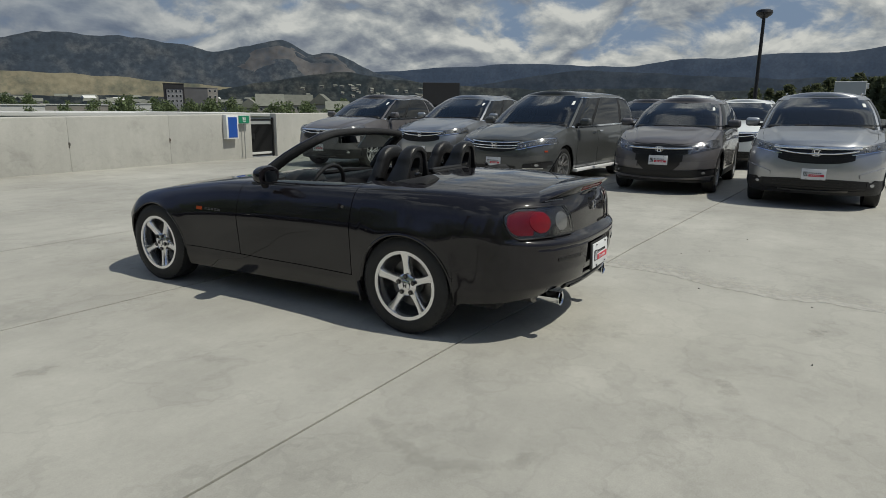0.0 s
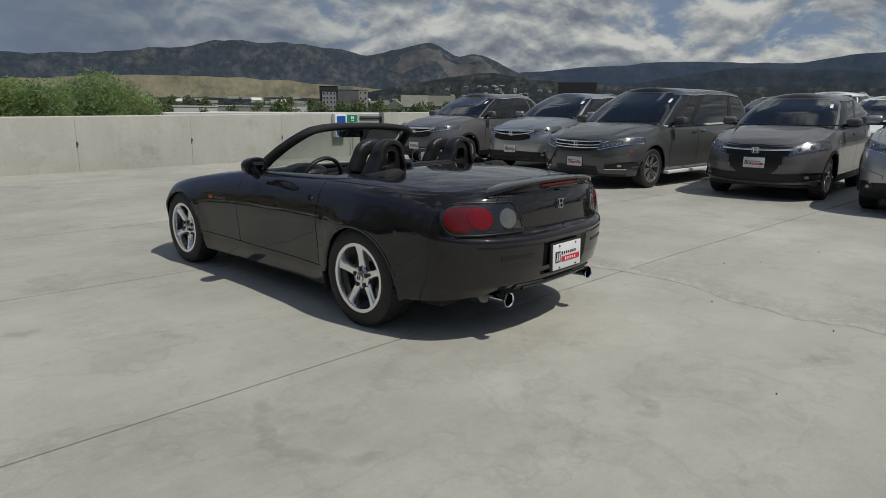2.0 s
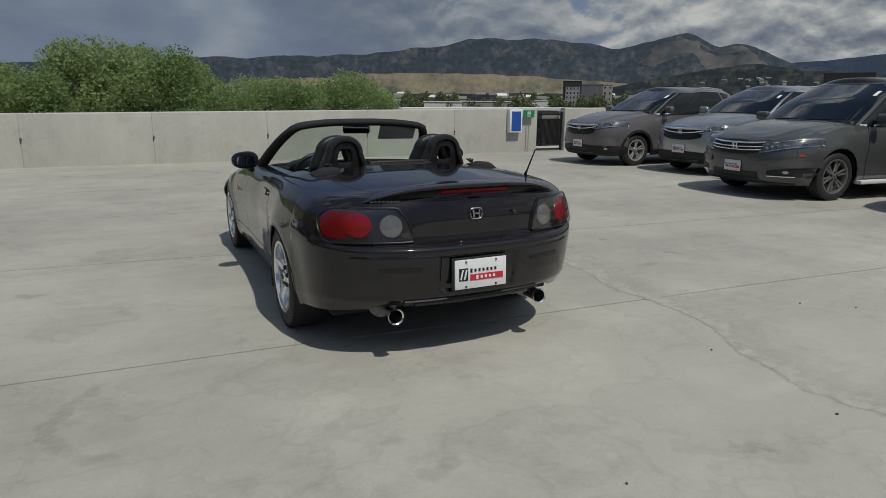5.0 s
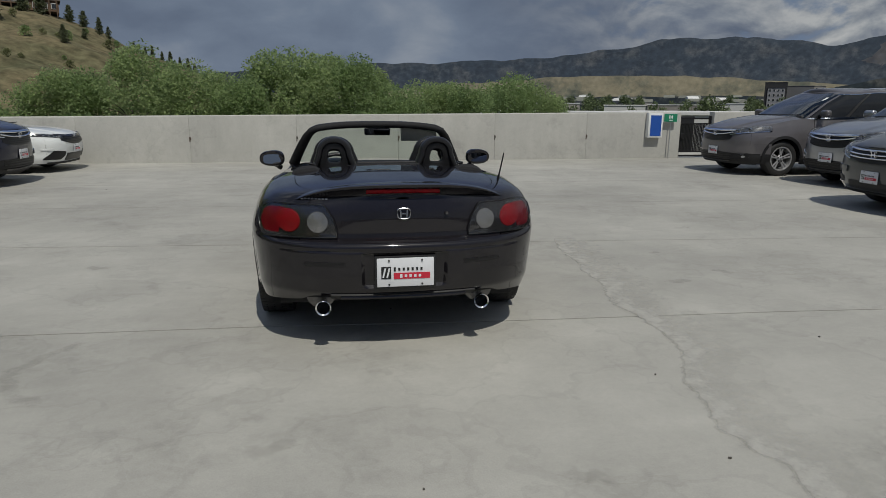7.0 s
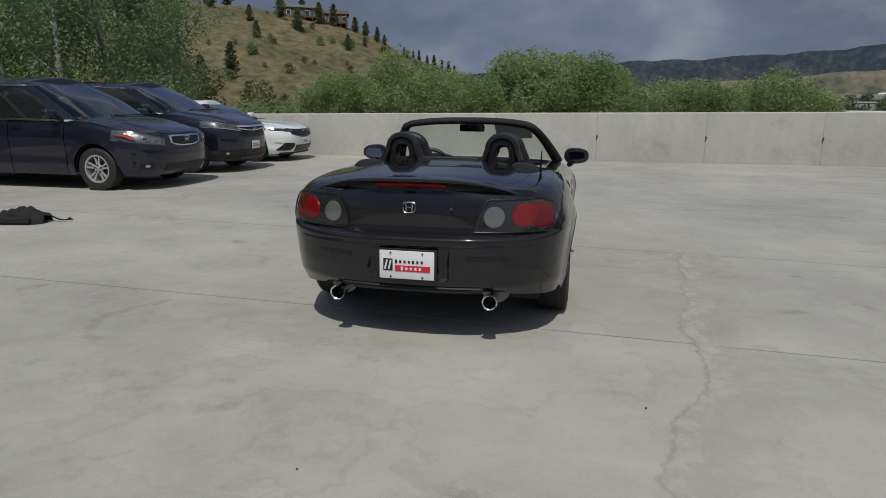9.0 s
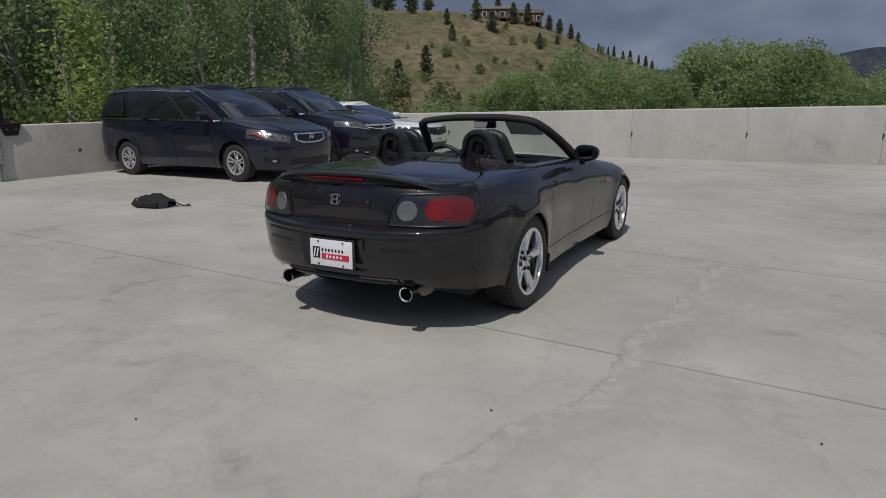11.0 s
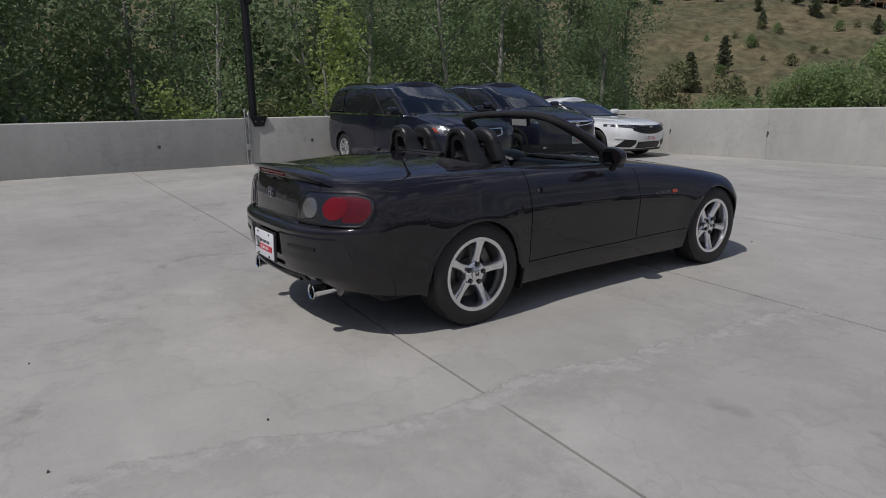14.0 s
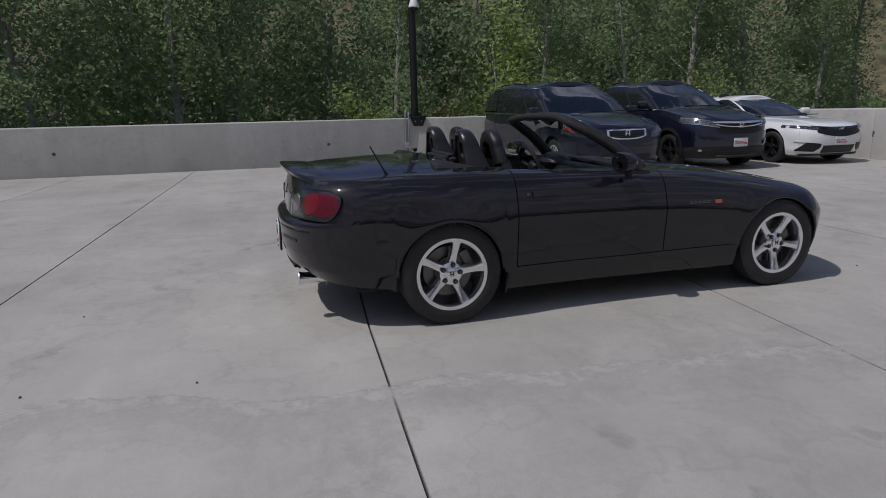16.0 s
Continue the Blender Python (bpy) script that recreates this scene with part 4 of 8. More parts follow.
        part("sill", sheet_bm(flip_x(b.panel(Q(0.345), Q(2.055), b.w_low, lambda q: np.maximum(sill_z(q) - 0.004, b.w_low(q) + 0.002), 12, 0.02), s), 0.012), black_paint, **lines)
        fender_low = lambda q: np.where(q < Q(2.056), np.maximum(sill_z(q) + 0.004, b.w_low(q)), b.w_low(q))
        part("front_fender", sheet_bm(flip_x(b.panel(q_d1 + g, 2.42, fender_low, lambda q: 1.17 + 0 * q, 40, 0.02, 1.1), s), 0.010), black_paint, **lines)
        part("cowl_corner", sheet_bm(flip_x(b.panel(Q(1.36), q_d1 + g, lambda q: door_top(q) + 0.006, lambda q: 1.17 + 0 * q, 5, 0.02), s), 0.008), black_paint, **lines)
        # rolled lips of the wheel arches
        for yc, zc, r in b.arches:
            qq = np.linspace(Q(yc - r * 1.1), 2.6 if yc > 1 else Q(yc + r * 1.1), 3000)
            yy = b.y_nom(qq)
            an = np.linspace(0.06, math.pi - 0.06, 49)
            qa = np.interp(yc - (r - 0.003) * np.cos(an), yy, qq)
            za = zc + (r - 0.003) * np.sin(an)
            lip = b.at(qa, za)
            part("arch_lip", tube_bm([(s * (x - 0.007), y, z) for x, y, z in lip], 0.011, 8), black_paint, **lines)
        hp = b.side(Q(0.53), Q(0.70), 4, z0=lambda q: 0.742 + 0 * q, z1=lambda q: 0.776 + 0 * q)
        part("door_handle", sheet_bm(flip_x(push(hp, 0.012), s), 0.014), black_paint, door)
        part("lock", cyl_bm(0.010, 0.010, 0.012, pose(s * float(b.at(Q(0.50), 0.760)[0]), 0.50, 0.760, 0, 90, 0), 12), brake_metal, door)
        mk = b.side(Q(1.850), Q(1.902), 3, z0=lambda q: 0.624 + 0 * q, z1=lambda q: 0.648 + 0 * q)
        part("side_marker", sheet_bm(flip_x(push(mk, 0.006), s), 0.008), amber_lens, **lines)
        bm = bmesh.new()
        for k in range(5):
            y0 = 1.655 + k * 0.034
            sheet_bm(flip_x(push(b.side(Q(y0), Q(y0 + 0.024), 2, z0=lambda q: 0.630 + 0 * q, z1=lambda q: 0.635 + 0 * q), 0.003), s), 0.004, bm)
            sheet_bm(flip_x(push(b.side(Q(y0), Q(y0 + 0.024), 2, z0=lambda q: 0.640 + 0 * q, z1=lambda q: 0.645 + 0 * q), 0.003), s), 0.004, bm)
        part("side_script", bm, script_grey, **lines)
        part("splash_guard", box_bm(0.16, 0.012, 0.13, pose(s * 0.775, 0.352, 0.225, -10, 0, 0), 0.004), black_plastic, **lines)
        # tail lamp: dark shell, red outer chamber with its round lens, round clear lens, clear cover
        q0, q1 = b.end_q(0.372, 0.69, False), 0.80
        fr = lambda q: np.clip((q - q0) / (q1 - q0), 0, 1)
        lz0 = lambda q: 0.665 + 0.100 * np.clip((fr(q) - 0.74) / 0.26, 0, 1) ** 2.6
        lz1 = lambda q: 0.755 + np.minimum(0.082, -0.060 + 0.380 * fr(q) ** 0.55) - 0.040 * np.clip((fr(q) - 0.76) / 0.24, 0, 1) ** 2.6

        def lamp_patch(f0, f1, z0, z1, out, rows=9, n=26):
            q = np.linspace(q0 + (q1 - q0) * f0, q0 + (q1 - q0) * f1, n)
            u = np.linspace(0, 1, rows)
            a, c = z0(q), z1(q)
            w = b.w_of(q[:, None], a[:, None] + (c - a)[:, None] * u[None])
            return push(b.skin(q[:, None] + 0 * u[None], w), out)

        lamp = part("tail_lamp", sheet_bm(flip_x(lamp_patch(0, 1, lz0, lz1, 0.003), s), 0.014), lamp_grey, **lines, label="tail lamp with red and clear round lenses")
        part("red_chamber", sheet_bm(flip_x(lamp_patch(0.60, 0.955, lambda q: np.minimum(lz0(q) + 0.018, 0.780), lambda q: np.maximum(lz1(q) - 0.020, 0.790), 0.0050), s), 0.004), red_dark, lamp)
        cover = part("lamp_cover", sheet_bm(flip_x(lamp_patch(0, 1, lz0, lz1, 0.017, 9, 26), s)), lamp_glass, lamp, "clear lamp cover")
        cover.visible_shadow = False
        rp = lamp_patch(0, 1, lz0, lz1, 0.012)
        rim = np.concatenate([rp[:, 0], rp[::-1, -1]])
        part("lamp_rim", tube_bm([tuple(p) for p in flip_x(rim[None], s)[0]], 0.0045, 6, True), grille_black, lamp)

        def disc(xc, z, r, out, mat, name):
            """A domed round lens on the tail at that distance from the middle."""
            own = bmesh.new()
            rings = []
            for rr in (0.0, 0.35, 0.7, 0.93, 1.0):
                ring = []
                for k in range(32 if rr else 1):
                    a = 2 * math.pi * k / 32
                    zz = z + r * rr * math.sin(a)
                    q = b.end_q(xc + r * rr * math.cos(a), zz, False)
                    p, p2, p1 = b.at(q, zz), b.at(q + 0.02, zz), b.at(q - 0.02, zz)
                    n = np.array([p2[1] - p1[1], -(p2[0] - p1[0]), 0.0])
                    n /= np.linalg.norm(n) + 1e-9
                    pp = p + n * (out + 0.004 * (1 - rr * rr) - (0.006 if rr == 1.0 else 0.0))
                    ring.append(own.verts.new((pp[0] * s, pp[1], pp[2])))
                rings.append(ring)
            for k in range(32):
                j = (k + 1) % 32
                own.faces.new((rings[0][0], rings[1][k], rings[1][j]))
                for u, w in zip(rings[1:], rings[2:]):
                    own.faces.new((u[k], w[k], w[j], u[j]))
            part(name, own, mat, lamp)

        disc(0.632, 0.752, 0.063, 0.0075, red_lens, "round_red_lens")
        disc(0.478, 0.746, 0.058, 0.0065, lamp_smoke, "round_clear_lens")
        # exhaust
        ex = (s * 0.447, -0.865, 0.268)
        tip = part("exhaust_tip", lathe_bm([(0.034, -0.30), (0.036, -0.02), (0.0425, 0.0), (0.0445, 0.006), (0.043, 0.010), (0.036, 0.004), (0.033, -0.05), (0.033, -0.28)], 28,
                   Matrix.Translation(ex) @ Matrix.Rotation(-math.pi / 2, 4, "Z")), chrome, **lines, label="round chrome exhaust tip")
        part("exhaust_bore", lathe_bm([(0.033, -0.10), (0.0, -0.10)], 20, Matrix.Translation(ex) @ Matrix.Rotation(-math.pi / 2, 4, "Z")), dark_inside, tip)
        part("muffler", cyl_bm(0.085, 0.085, 0.42, pose(s * 0.46, -0.50, 0.305, 90, 0, 0), 20), brake_metal, **lines)
        # mirrors
        mir = ball_bm(1, 1, 1, None, 24)
        for v in mir.verts:
            c = [math.copysign(abs(k) ** 0.80, k) for k in v.co]
            v.co = Vector((s * 0.862 + 0.100 * c[0], max(1.125 + 0.075 * c[1] - s * 0.10 * c[0] * 0.1, 1.092), 0.930 + 0.064 * c[2] * (1 - 0.10 * s * c[0])))
        mo = part("door_mirror", mir, black_paint, **lines)
        pane = bmesh.new()
        pane.faces.new([pane.verts.new((s * 0.858 + 0.070 * math.copysign(abs(math.cos(a)) ** 0.55, math.cos(a)), (1.082 + 0.012 * math.cos(a) + 0.003 * math.sin(a)) if s < 0 else 1.074 - 0.026 * math.cos(a), 0.927 + 0.038 * math.copysign(abs(math.sin(a)) ** 0.55, math.sin(a)))) for a in np.linspace(0, 2 * math.pi, 33)[:-1]])
        part("mirror_glass", pane, mirror_glass, mo)
        part("mirror_foot", tube_bm([(s * 0.80, 1.20, 0.845), (s * 0.835, 1.18, 0.875), (s * 0.852, 1.15, 0.890)], 0.026, 10, flat=0.8), black_plastic, mo)
        # wheel wells
        for yc, zc in ((0.0, 0.305), (2.40, 0.30)):
            own = bmesh.new()
            n = 18
            ring = []
            for k in range(n + 1):
                a = math.pi * k / n
                y, z = yc + 0.345 * math.cos(a), zc + 0.345 * math.sin(a)
                ring.append([own.verts.new((s * 0.80, y, z)), own.verts.new((s * 0.50, y, z))])
            for p, q in zip(ring, ring[1:]):
                own.faces.new((p[0], q[0], q[1], p[1]))
            own.faces.new([p[1] for p in ring])
            part("wheel_well", own, dark_inside, **lines)
    # bonnet, nose, cowl
    part("bonnet", sheet_bm(across(b.panel(Q(1.45), 2.55, lambda q: 1.174 + 0 * q, lambda q: 2.0 + 0 * q, 14, 0.04)), 0.01), black_paint, **lines)
    part("cowl", sheet_bm(across(b.panel(Q(1.28), Q(1.446), lambda q: 1.174 + 0 * q, lambda q: 2.0 + 0 * q, 10, 0.04)), 0.02), black_plastic, **lines)
    part("front_bumper", sheet_bm(round_end(b.side(2.42 + g, 3.0, 12)[::-1]), 0.01), black_paint, **lines)
    part("nose_top", sheet_bm(across(b.over(2.42, 3.0, 0.0, 1.0, 12)), 0.006), black_paint, **lines)
    # inside lining and floor
    lin = bmesh.new()
    for s in (1, -1):
        inner = b.side(0.05, 2.95, 8, hi=0.985)
        inner[..., 0] *= 0.975
        inner[..., 1] = 1.2 + (inner[..., 1] - 1.2) * 0.985
        sheet_bm(flip_x(inner, s), 0, lin)
    part("lining", lin, dark_inside, **lines)
    part("underbody", box_bm(1.40, 3.40, 0.05, pose(0, 1.14, 0.235), 0.01), dark_inside, **lines)
    part("rear_valance", sheet_bm(push(b.patch(-0.42, 0.42, lambda x: 0.325, lambda x: 0.352, False, 16, 3), 0.006), 0.02), black_plastic, **lines)
    lip = b.patch(-0.36, 0.36, lambda x: 0.334, lambda x: 0.340, False, 25, 2, 0.006)[:, 0]
    part("bumper_lip", tube_bm([tuple(p) for p in lip], 0.016, 10), black_paint, **lines)
    part("tail_floor", box_bm(0.66, 0.36, 0.04, pose(0, -0.71, 0.345), 0.01), dark_inside, **lines)
    part("boot_under", box_bm(1.2, 0.7, 0.05, pose(0, -0.45, 0.60)), dark_inside, **lines)
    # plate
    part("plate_bracket", box_bm(0.335, 0.012, 0.178, pose(0, -0.955, 0.482, -2, 0, 0), 0.005), black_plastic, **lines)
    dealer_plate(car, pose(0, -0.966, 0.482, -2, 0, 0))
    h_badge(car, pose(0, -0.905, 0.792, -6, 0, 0), 0.068, 0.056, badge_metal)
    part("boot_lock", cyl_bm(0.009, 0.008, 0.014, pose(0.235, -0.902, 0.79, 90, 0, 0), 12), brake_metal, **lines)
    bm = bmesh.new()
    for k in range(8):
        x0 = -0.560 + 0.0185 * k
        wd, up = (0.014, 0.0055) if k == 0 else (0.011, 0.0034)
        for dz in (-up, up * 0.35):
            sheet_bm(b.patch(x0, x0 + wd, lambda x: 0.868 + dz, lambda x: 0.868 + dz + up * 0.62, False, 3, 2, 0.004), 0.002, bm)
        sheet_bm(b.patch(x0, x0 + 0.004, lambda x: 0.868 - up, lambda x: 0.868 + up, False, 2, 2, 0.004), 0.002, bm)
    part("dealer_script", bm, mark_grey, **lines)
    # bumper trim lines
    for s in (1, -1):
        part("bumper_reflector", sheet_bm(b.patch(s * 0.34, s * 0.56, lambda x: 0.520, lambda x: 0.538, False, 8, 3, 0.004), 0.004), grille_black, **lines)
    # rear spoiler with the high brake lamp
    def deck_z(x, y):
        th = math.acos(min(1.0, ((b.tc - y) / (b.tc - float(b.tail(0.6)))) ** (b.tp / 2))) / (math.pi / 2)
        v = 1 - min(1.0, abs(x) / float(b.at(th, b.z_top(th))[0]))
        return float(b.skin(th, 1 + v)[2])

    rows = []
    for x in np.linspace(-0.575, 0.575, 45):
        f = abs(x) / 0.575
        k = 1 - f ** 2.6
        y_b = float(b.at(b.end_q(x, 0.865, False), 0.865)[1])
        y_t = y_b - 0.050 * (1 - f ** 2.5) + 0.006 * f ** 4
        y_f = y_t + 0.20 - 0.09 * f ** 2
        sink = 0.034 * f ** 5
        z_f = deck_z(x, y_f) - sink
        z_t = (0.952 - 0.010 * f ** 2) * k + (deck_z(x, y_t + 0.02) + 0.004) * (1 - k) - sink
        ym, zm_ = (y_f + y_t) / 2, (z_f + z_t) / 2
        rows.append([(x, y_f, z_f - 0.006), (x, y_f - 0.012, z_f + 0.001), (x, ym, max(zm_, deck_z(x, ym) + 0.002 - sink)), (x, y_t + 0.012, z_t), (x, y_t, z_t - 0.004), (x, y_t + 0.003, z_t - 0.006 - 0.012 * k), (x, y_t + 0.006 + 0.026 * k, z_t - 0.008 - 0.024 * k), (x, y_t + 0.010 + 0.046 * k, z_t - 0.012 - 0.056 * k)])
    part("spoiler", sheet_bm(np.array(rows)), black_paint, **lines, label="low black boot spoiler")
    part("brake_lamp", sheet_bm(np.array([[(x, -0.899 + 0.05 * (x / 0.6) ** 2, 0.924 - 0.02 * (x / 0.6) ** 2), (x, -0.884 + 0.05 * (x / 0.6) ** 2, 0.903 - 0.03 * (x / 0.6) ** 2)] for x in np.linspace(-0.20, 0.20, 9)]), 0.004), red_lens, **lines)
    # antenna
    ant = part("antenna", rod_bm((0.668, -0.338, 0.905), (0.676, -0.432, 1.076), 0.0055, 8, r2=0.004), black_plastic, **lines)
    part("antenna_foot", cyl_bm(0.011, 0.007, 0.04, pose(0.668, -0.343, 0.915, 30, 2, 0), 12), black_plastic, ant)
    # windscreen
    n = 25
    glass = []
    for k in range(n):
        f = -1 + 2 * k / (n - 1)
        tx, bx = 0.520 * f - 0.010, 0.70 * f
        tp = Vector((tx, 0.995 - 0.075 * f * f, 1.205 - 0.035 * abs(f) ** 3))
        bp = Vector((bx, 1.62 - 0.27 * f * f, 0.880 - 0.01 * f * f))
        glass.append([tuple(tp.lerp(bp, u) + Vector((0, 0.02 * math.sin(math.pi * u), 0.02 * math.sin(math.pi * u)))) for u in (0, 0.25, 0.5, 0.75, 1)])
    g_ob = part("windscreen", sheet_bm(np.array(glass)), screen_glass, **lines, label="clear curved windscreen")
    g_ob.visible_shadow = False
    path = [glass[0][i] for i in (4, 3, 2, 1)]
    path = path + [(glass[0][0][0] * 1.0, glass[0][0][1], glass[0][0][2])]
    frame_pts = [Vector(p) for p in path]
    frame_pts += [Vector(glass[k][0]) for k in range(1, n - 1)] + [Vector(glass[n - 1][i]) for i in range(5)]
    # round the corners a little
    sm = [frame_pts[0]] + [(frame_pts[i - 1] + frame_pts[i] * 2 + frame_pts[i + 1]) / 4 for i in range(1, len(frame_pts) - 1)] + [frame_pts[-1]]
    part("windscreen_frame", tube_bm(sm, 0.031, 12, flat=0.85, radii=[0.031 + 0.014 * max(0, 1 - min(i, len(sm) - 1 - i) / 5) for i in range(len(sm))]), cloth_top, **lines, label="black windscreen frame")
    outer = [p + Vector((0, 0.035, 0.012)) for p in sm]
    part("frame_trim", tube_bm(outer, 0.021, 10, flat=0.8), black_paint, **lines)
    mir = part("rear_view_mirror", box_bm(0.215, 0.035, 0.062, pose(0, 1.085, 1.146, 5, 0, -8), 0.016, 3), black_plastic, **lines)
    part("mirror_face", box_bm(0.198, 0.003, 0.048, pose(-0.003, 1.067, 1.144, 5, 0, -8)), mirror_glass, mir)
    part("mirror_stem", rod_bm((0, 1.09, 1.15), (0, 1.06, 1.195), 0.010), black_plastic, mir)
    part("sun_visor", box_bm(0.30, 0.16, 0.018, pose(0.345, 1.085, 1.125, -46, 0, -7), 0.008), mark_visor, **lines, label="grey sun visor turned down")
    # cockpit
    part("cockpit_floor", box_bm(1.32, 1.35, 0.04, pose(0, 0.80, 0.26)), dark_inside, **lines)
    part("rear_bulkhead", box_bm(1.36, 0.04, 0.62, pose(0, 0.10, 0.60), 0.01), dark_inside, **lines)
    for s in (1, -1):
        part("door_card", box_bm(0.035, 0.98, 0.52, pose(s * 0.70, 0.92, 0.60, 0, s * 4, 0), 0.014), leather, **lines)
    dash = bmesh.new()
    box_bm(1.38, 0.30, 0.20, pose(0, 1.33, 0.755, -6, 0, 0), 0.06, 4, dash)
    ball_bm(0.20, 0.14, 0.075, pose(-0.34, 1.26, 0.845), 16, dash)
    part("dashboard", dash, leather, **lines)
    part("console", box_bm(0.24, 0.95, 0.30, pose(0, 0.66, 0.48), 0.04, 3), leather, **lines)
    part("gear_lever", rod_bm((0, 0.90, 0.60), (0, 0.86, 0.74), 0.014), chrome, **lines)
    part("gear_knob", ball_bm(0.026, 0.026, 0.03, pose(0, 0.855, 0.76), 12), alloy, **lines)
    ring = [(-0.34 + 0.18 * math.cos(a), 1.03 - 0.05 * math.sin(a), 0.80 + 0.17 * math.sin(a)) for a in np.linspace(0, 2 * math.pi, 33)[:-1]]
    st = part("steering_wheel", tube_bm(ring, 0.016, 8, True), leather, **lines)
    hub = bmesh.new()
    ball_bm(0.075, 0.03, 0.065, pose(-0.34, 1.05, 0.795), 14, hub)
    for a in (0.2, math.pi - 0.2, -math.pi / 2):
        rod_bm((-0.34, 1.05, 0.795), (-0.34 + 0.175 * math.cos(a), 1.03, 0.80 + 0.165 * math.sin(a)), 0.014, 8, hub)
    part("wheel_hub", hub, leather, st)
    part("column", rod_bm((-0.34, 1.06, 0.79), (-0.34, 1.28, 0.74), 0.04, 12), black_plastic, st)
    for s in (1, -1):
        # backrest up to the shoulders, then the open headrest as an arch
        prof = []
        for k in range(12):
            f = k / 11
            z = 0.40 + 0.55 * f
            w = 0.245 if f < 0.6 else 0.245 - 0.075 * ((f - 0.6) / 0.4) ** 1.5
            y = 0.62 - 0.16 * f
            d = 0.070 - 0.015 * f
            ring = []
            for j in range(16):
                a = 2 * math.pi * j / 16
                c, q = math.cos(a), math.sin(a)
                bol = 0.03 * abs(c) ** 3 if f < 0.7 else 0.0
                ring.append((s * 0.36 + w * math.copysign(abs(c) ** 0.6, c), y + d * math.copysign(abs(q) ** 0.7, q) + bol, z))
            prof.append(ring)
        arr = np.array(prof)
        arr = np.concatenate([arr, arr[:, :1]], 1)
        seat = sheet_bm(arr, 0, bmesh.new())
        so = part("seat_back", seat, leather, **lines, label="black leather seat back with open headrest")
        part("headrest", arch_bm(s * 0.36, 0.130, 0.092, 0.92, 1.02, 1.088, 0.455, 0.425, 0.052, 0.040, 0.045), leather, so)
        part("seat_cushion", box_bm(0.48, 0.50, 0.15, pose(s * 0.36, 0.80, 0.39, 6, 0, 0), 0.05, 4), leather, **lines)
        part("roll_hoop", arch_bm(s * 0.36, 0.158, 0.100, 0.84, 1.025, 1.122, 0.305, 0.240, 0.024, 0.044, 0.098), hoop_skin, **lines, label="black padded roll hoop behind the seat")
        # inner panel of the hoop round its rounded opening
        inner = []
        for a in np.linspace(0, 2 * math.pi, 49):
            c, q = math.cos(a), math.sin(a)
            c, q = math.copysign(abs(c) ** 0.62, c), math.copysign(abs(q) ** 0.62, q)
            wide_ = 0.044 - 0.008 * q
            z_in, z_out = 1.012 + 0.046 * q, 0.975 + (0.140 if q > 0 else 0.125) * q
            half_o = 0.156 - 0.058 * max(0.0, (z_out - 0.86) / 0.24)
            lean = lambda z: 0.305 - 0.065 * (z - 0.84) / 0.27
            xi, xo = wide_ * c, half_o * c
            inner.append([(s * 0.36 + xi, lean(z_in) + 0.040, z_in), (s * 0.36 + xi, lean(z_in) - 0.022, z_in), (s * 0.36 + xi * 1.10, lean(z_in) - 0.034, z_in + 0.005 * q), (s * 0.36 + 0.5 * (xi + xo), lean(z_in) - 0.036, 0.5 * (z_in + z_out)), (s * 0.36 + xo, lean(z_out) - 0.022, z_out)])
        part("hoop_panel", sheet_bm(np.array(inner)), leather, **lines)
        part("hoop_catch", box_bm(0.030, 0.025, 0.024, pose(s * 0.515, 0.125, 0.966, 10, 20, 30), 0.006), dark_alloy, **lines)
        part("catch_pin", rod_bm((s * 0.500, 0.118, 0.968), (s * 0.526, 0.106, 0.976), 0.005, 8), brake_metal, **lines)
        part("catch_lever", box_bm(0.010, 0.034, 0.010, pose(s * 0.492, 0.118, 0.972, 20, 0, 15), 0.003), brake_metal, **lines)
    # folded soft top: pleated cloth behind the hoops, bunched ends and frame joints at both sides
    fold = []
    for x in np.linspace(-0.66, 0.66, 41):
        f = abs(x) / 0.66
        w = 0.006 * math.sin(x * 31) + 0.004 * math.sin(x * 57 + 1)
        fold.append([(x, 0.02 - 0.02 * f, 0.940 - 0.05 * f * f), (x, 0.05, 0.955 - 0.045 * f * f + w), (x, 0.11, 0.960 - 0.045 * f * f - w), (x, 0.15, 0.945 - 0.04 * f * f + w), (x, 0.175, 0.92 - 0.04 * f * f)])
    part("soft_top", sheet_bm(np.array(fold)), cloth_top, **lines, label="black cloth top folded behind the hoops")
    for s in (1, -1):
        flap = []
        for y in np.linspace(-0.050, 0.34, 17):
            up = 0.052 * max(0.0, 1 - max(0.0, y - 0.02) / 0.31) * min(1.0, (y + 0.050) / 0.05) ** 0.6
            row = []
            for x in np.linspace(0.445, 0.650, 17):
                u = (x - 0.445) / 0.205
                crown = max(0.0, math.sin(math.pi * min(1.0, u))) ** 0.6
                edge = 0.05 if u < 0.01 or u > 0.99 or y < -0.04 or y > 0.33 else 0.0
                row.append((s * x, y + 0.006 * math.sin(30 * x), 0.936 - 0.030 * (x / 0.65) ** 4 - 0.06 * max(0.0, y) + up * crown + 0.003 * math.sin(3 * u * math.pi + 8 * y) - edge))
            flap.append(row)
        part("folded_end", sheet_bm(np.array(flap)), cloth_top, **lines, label="folded end of the cloth top")
    part("wind_screen_bar", box_bm(0.42, 0.05, 0.028, pose(0, 0.20, 0.965), 0.010, 3), black_plastic, **lines)
    part("wind_screen_base", box_bm(0.46, 0.03, 0.05, pose(0, 0.165, 0.940), 0.008, 2), cloth_top, **lines)
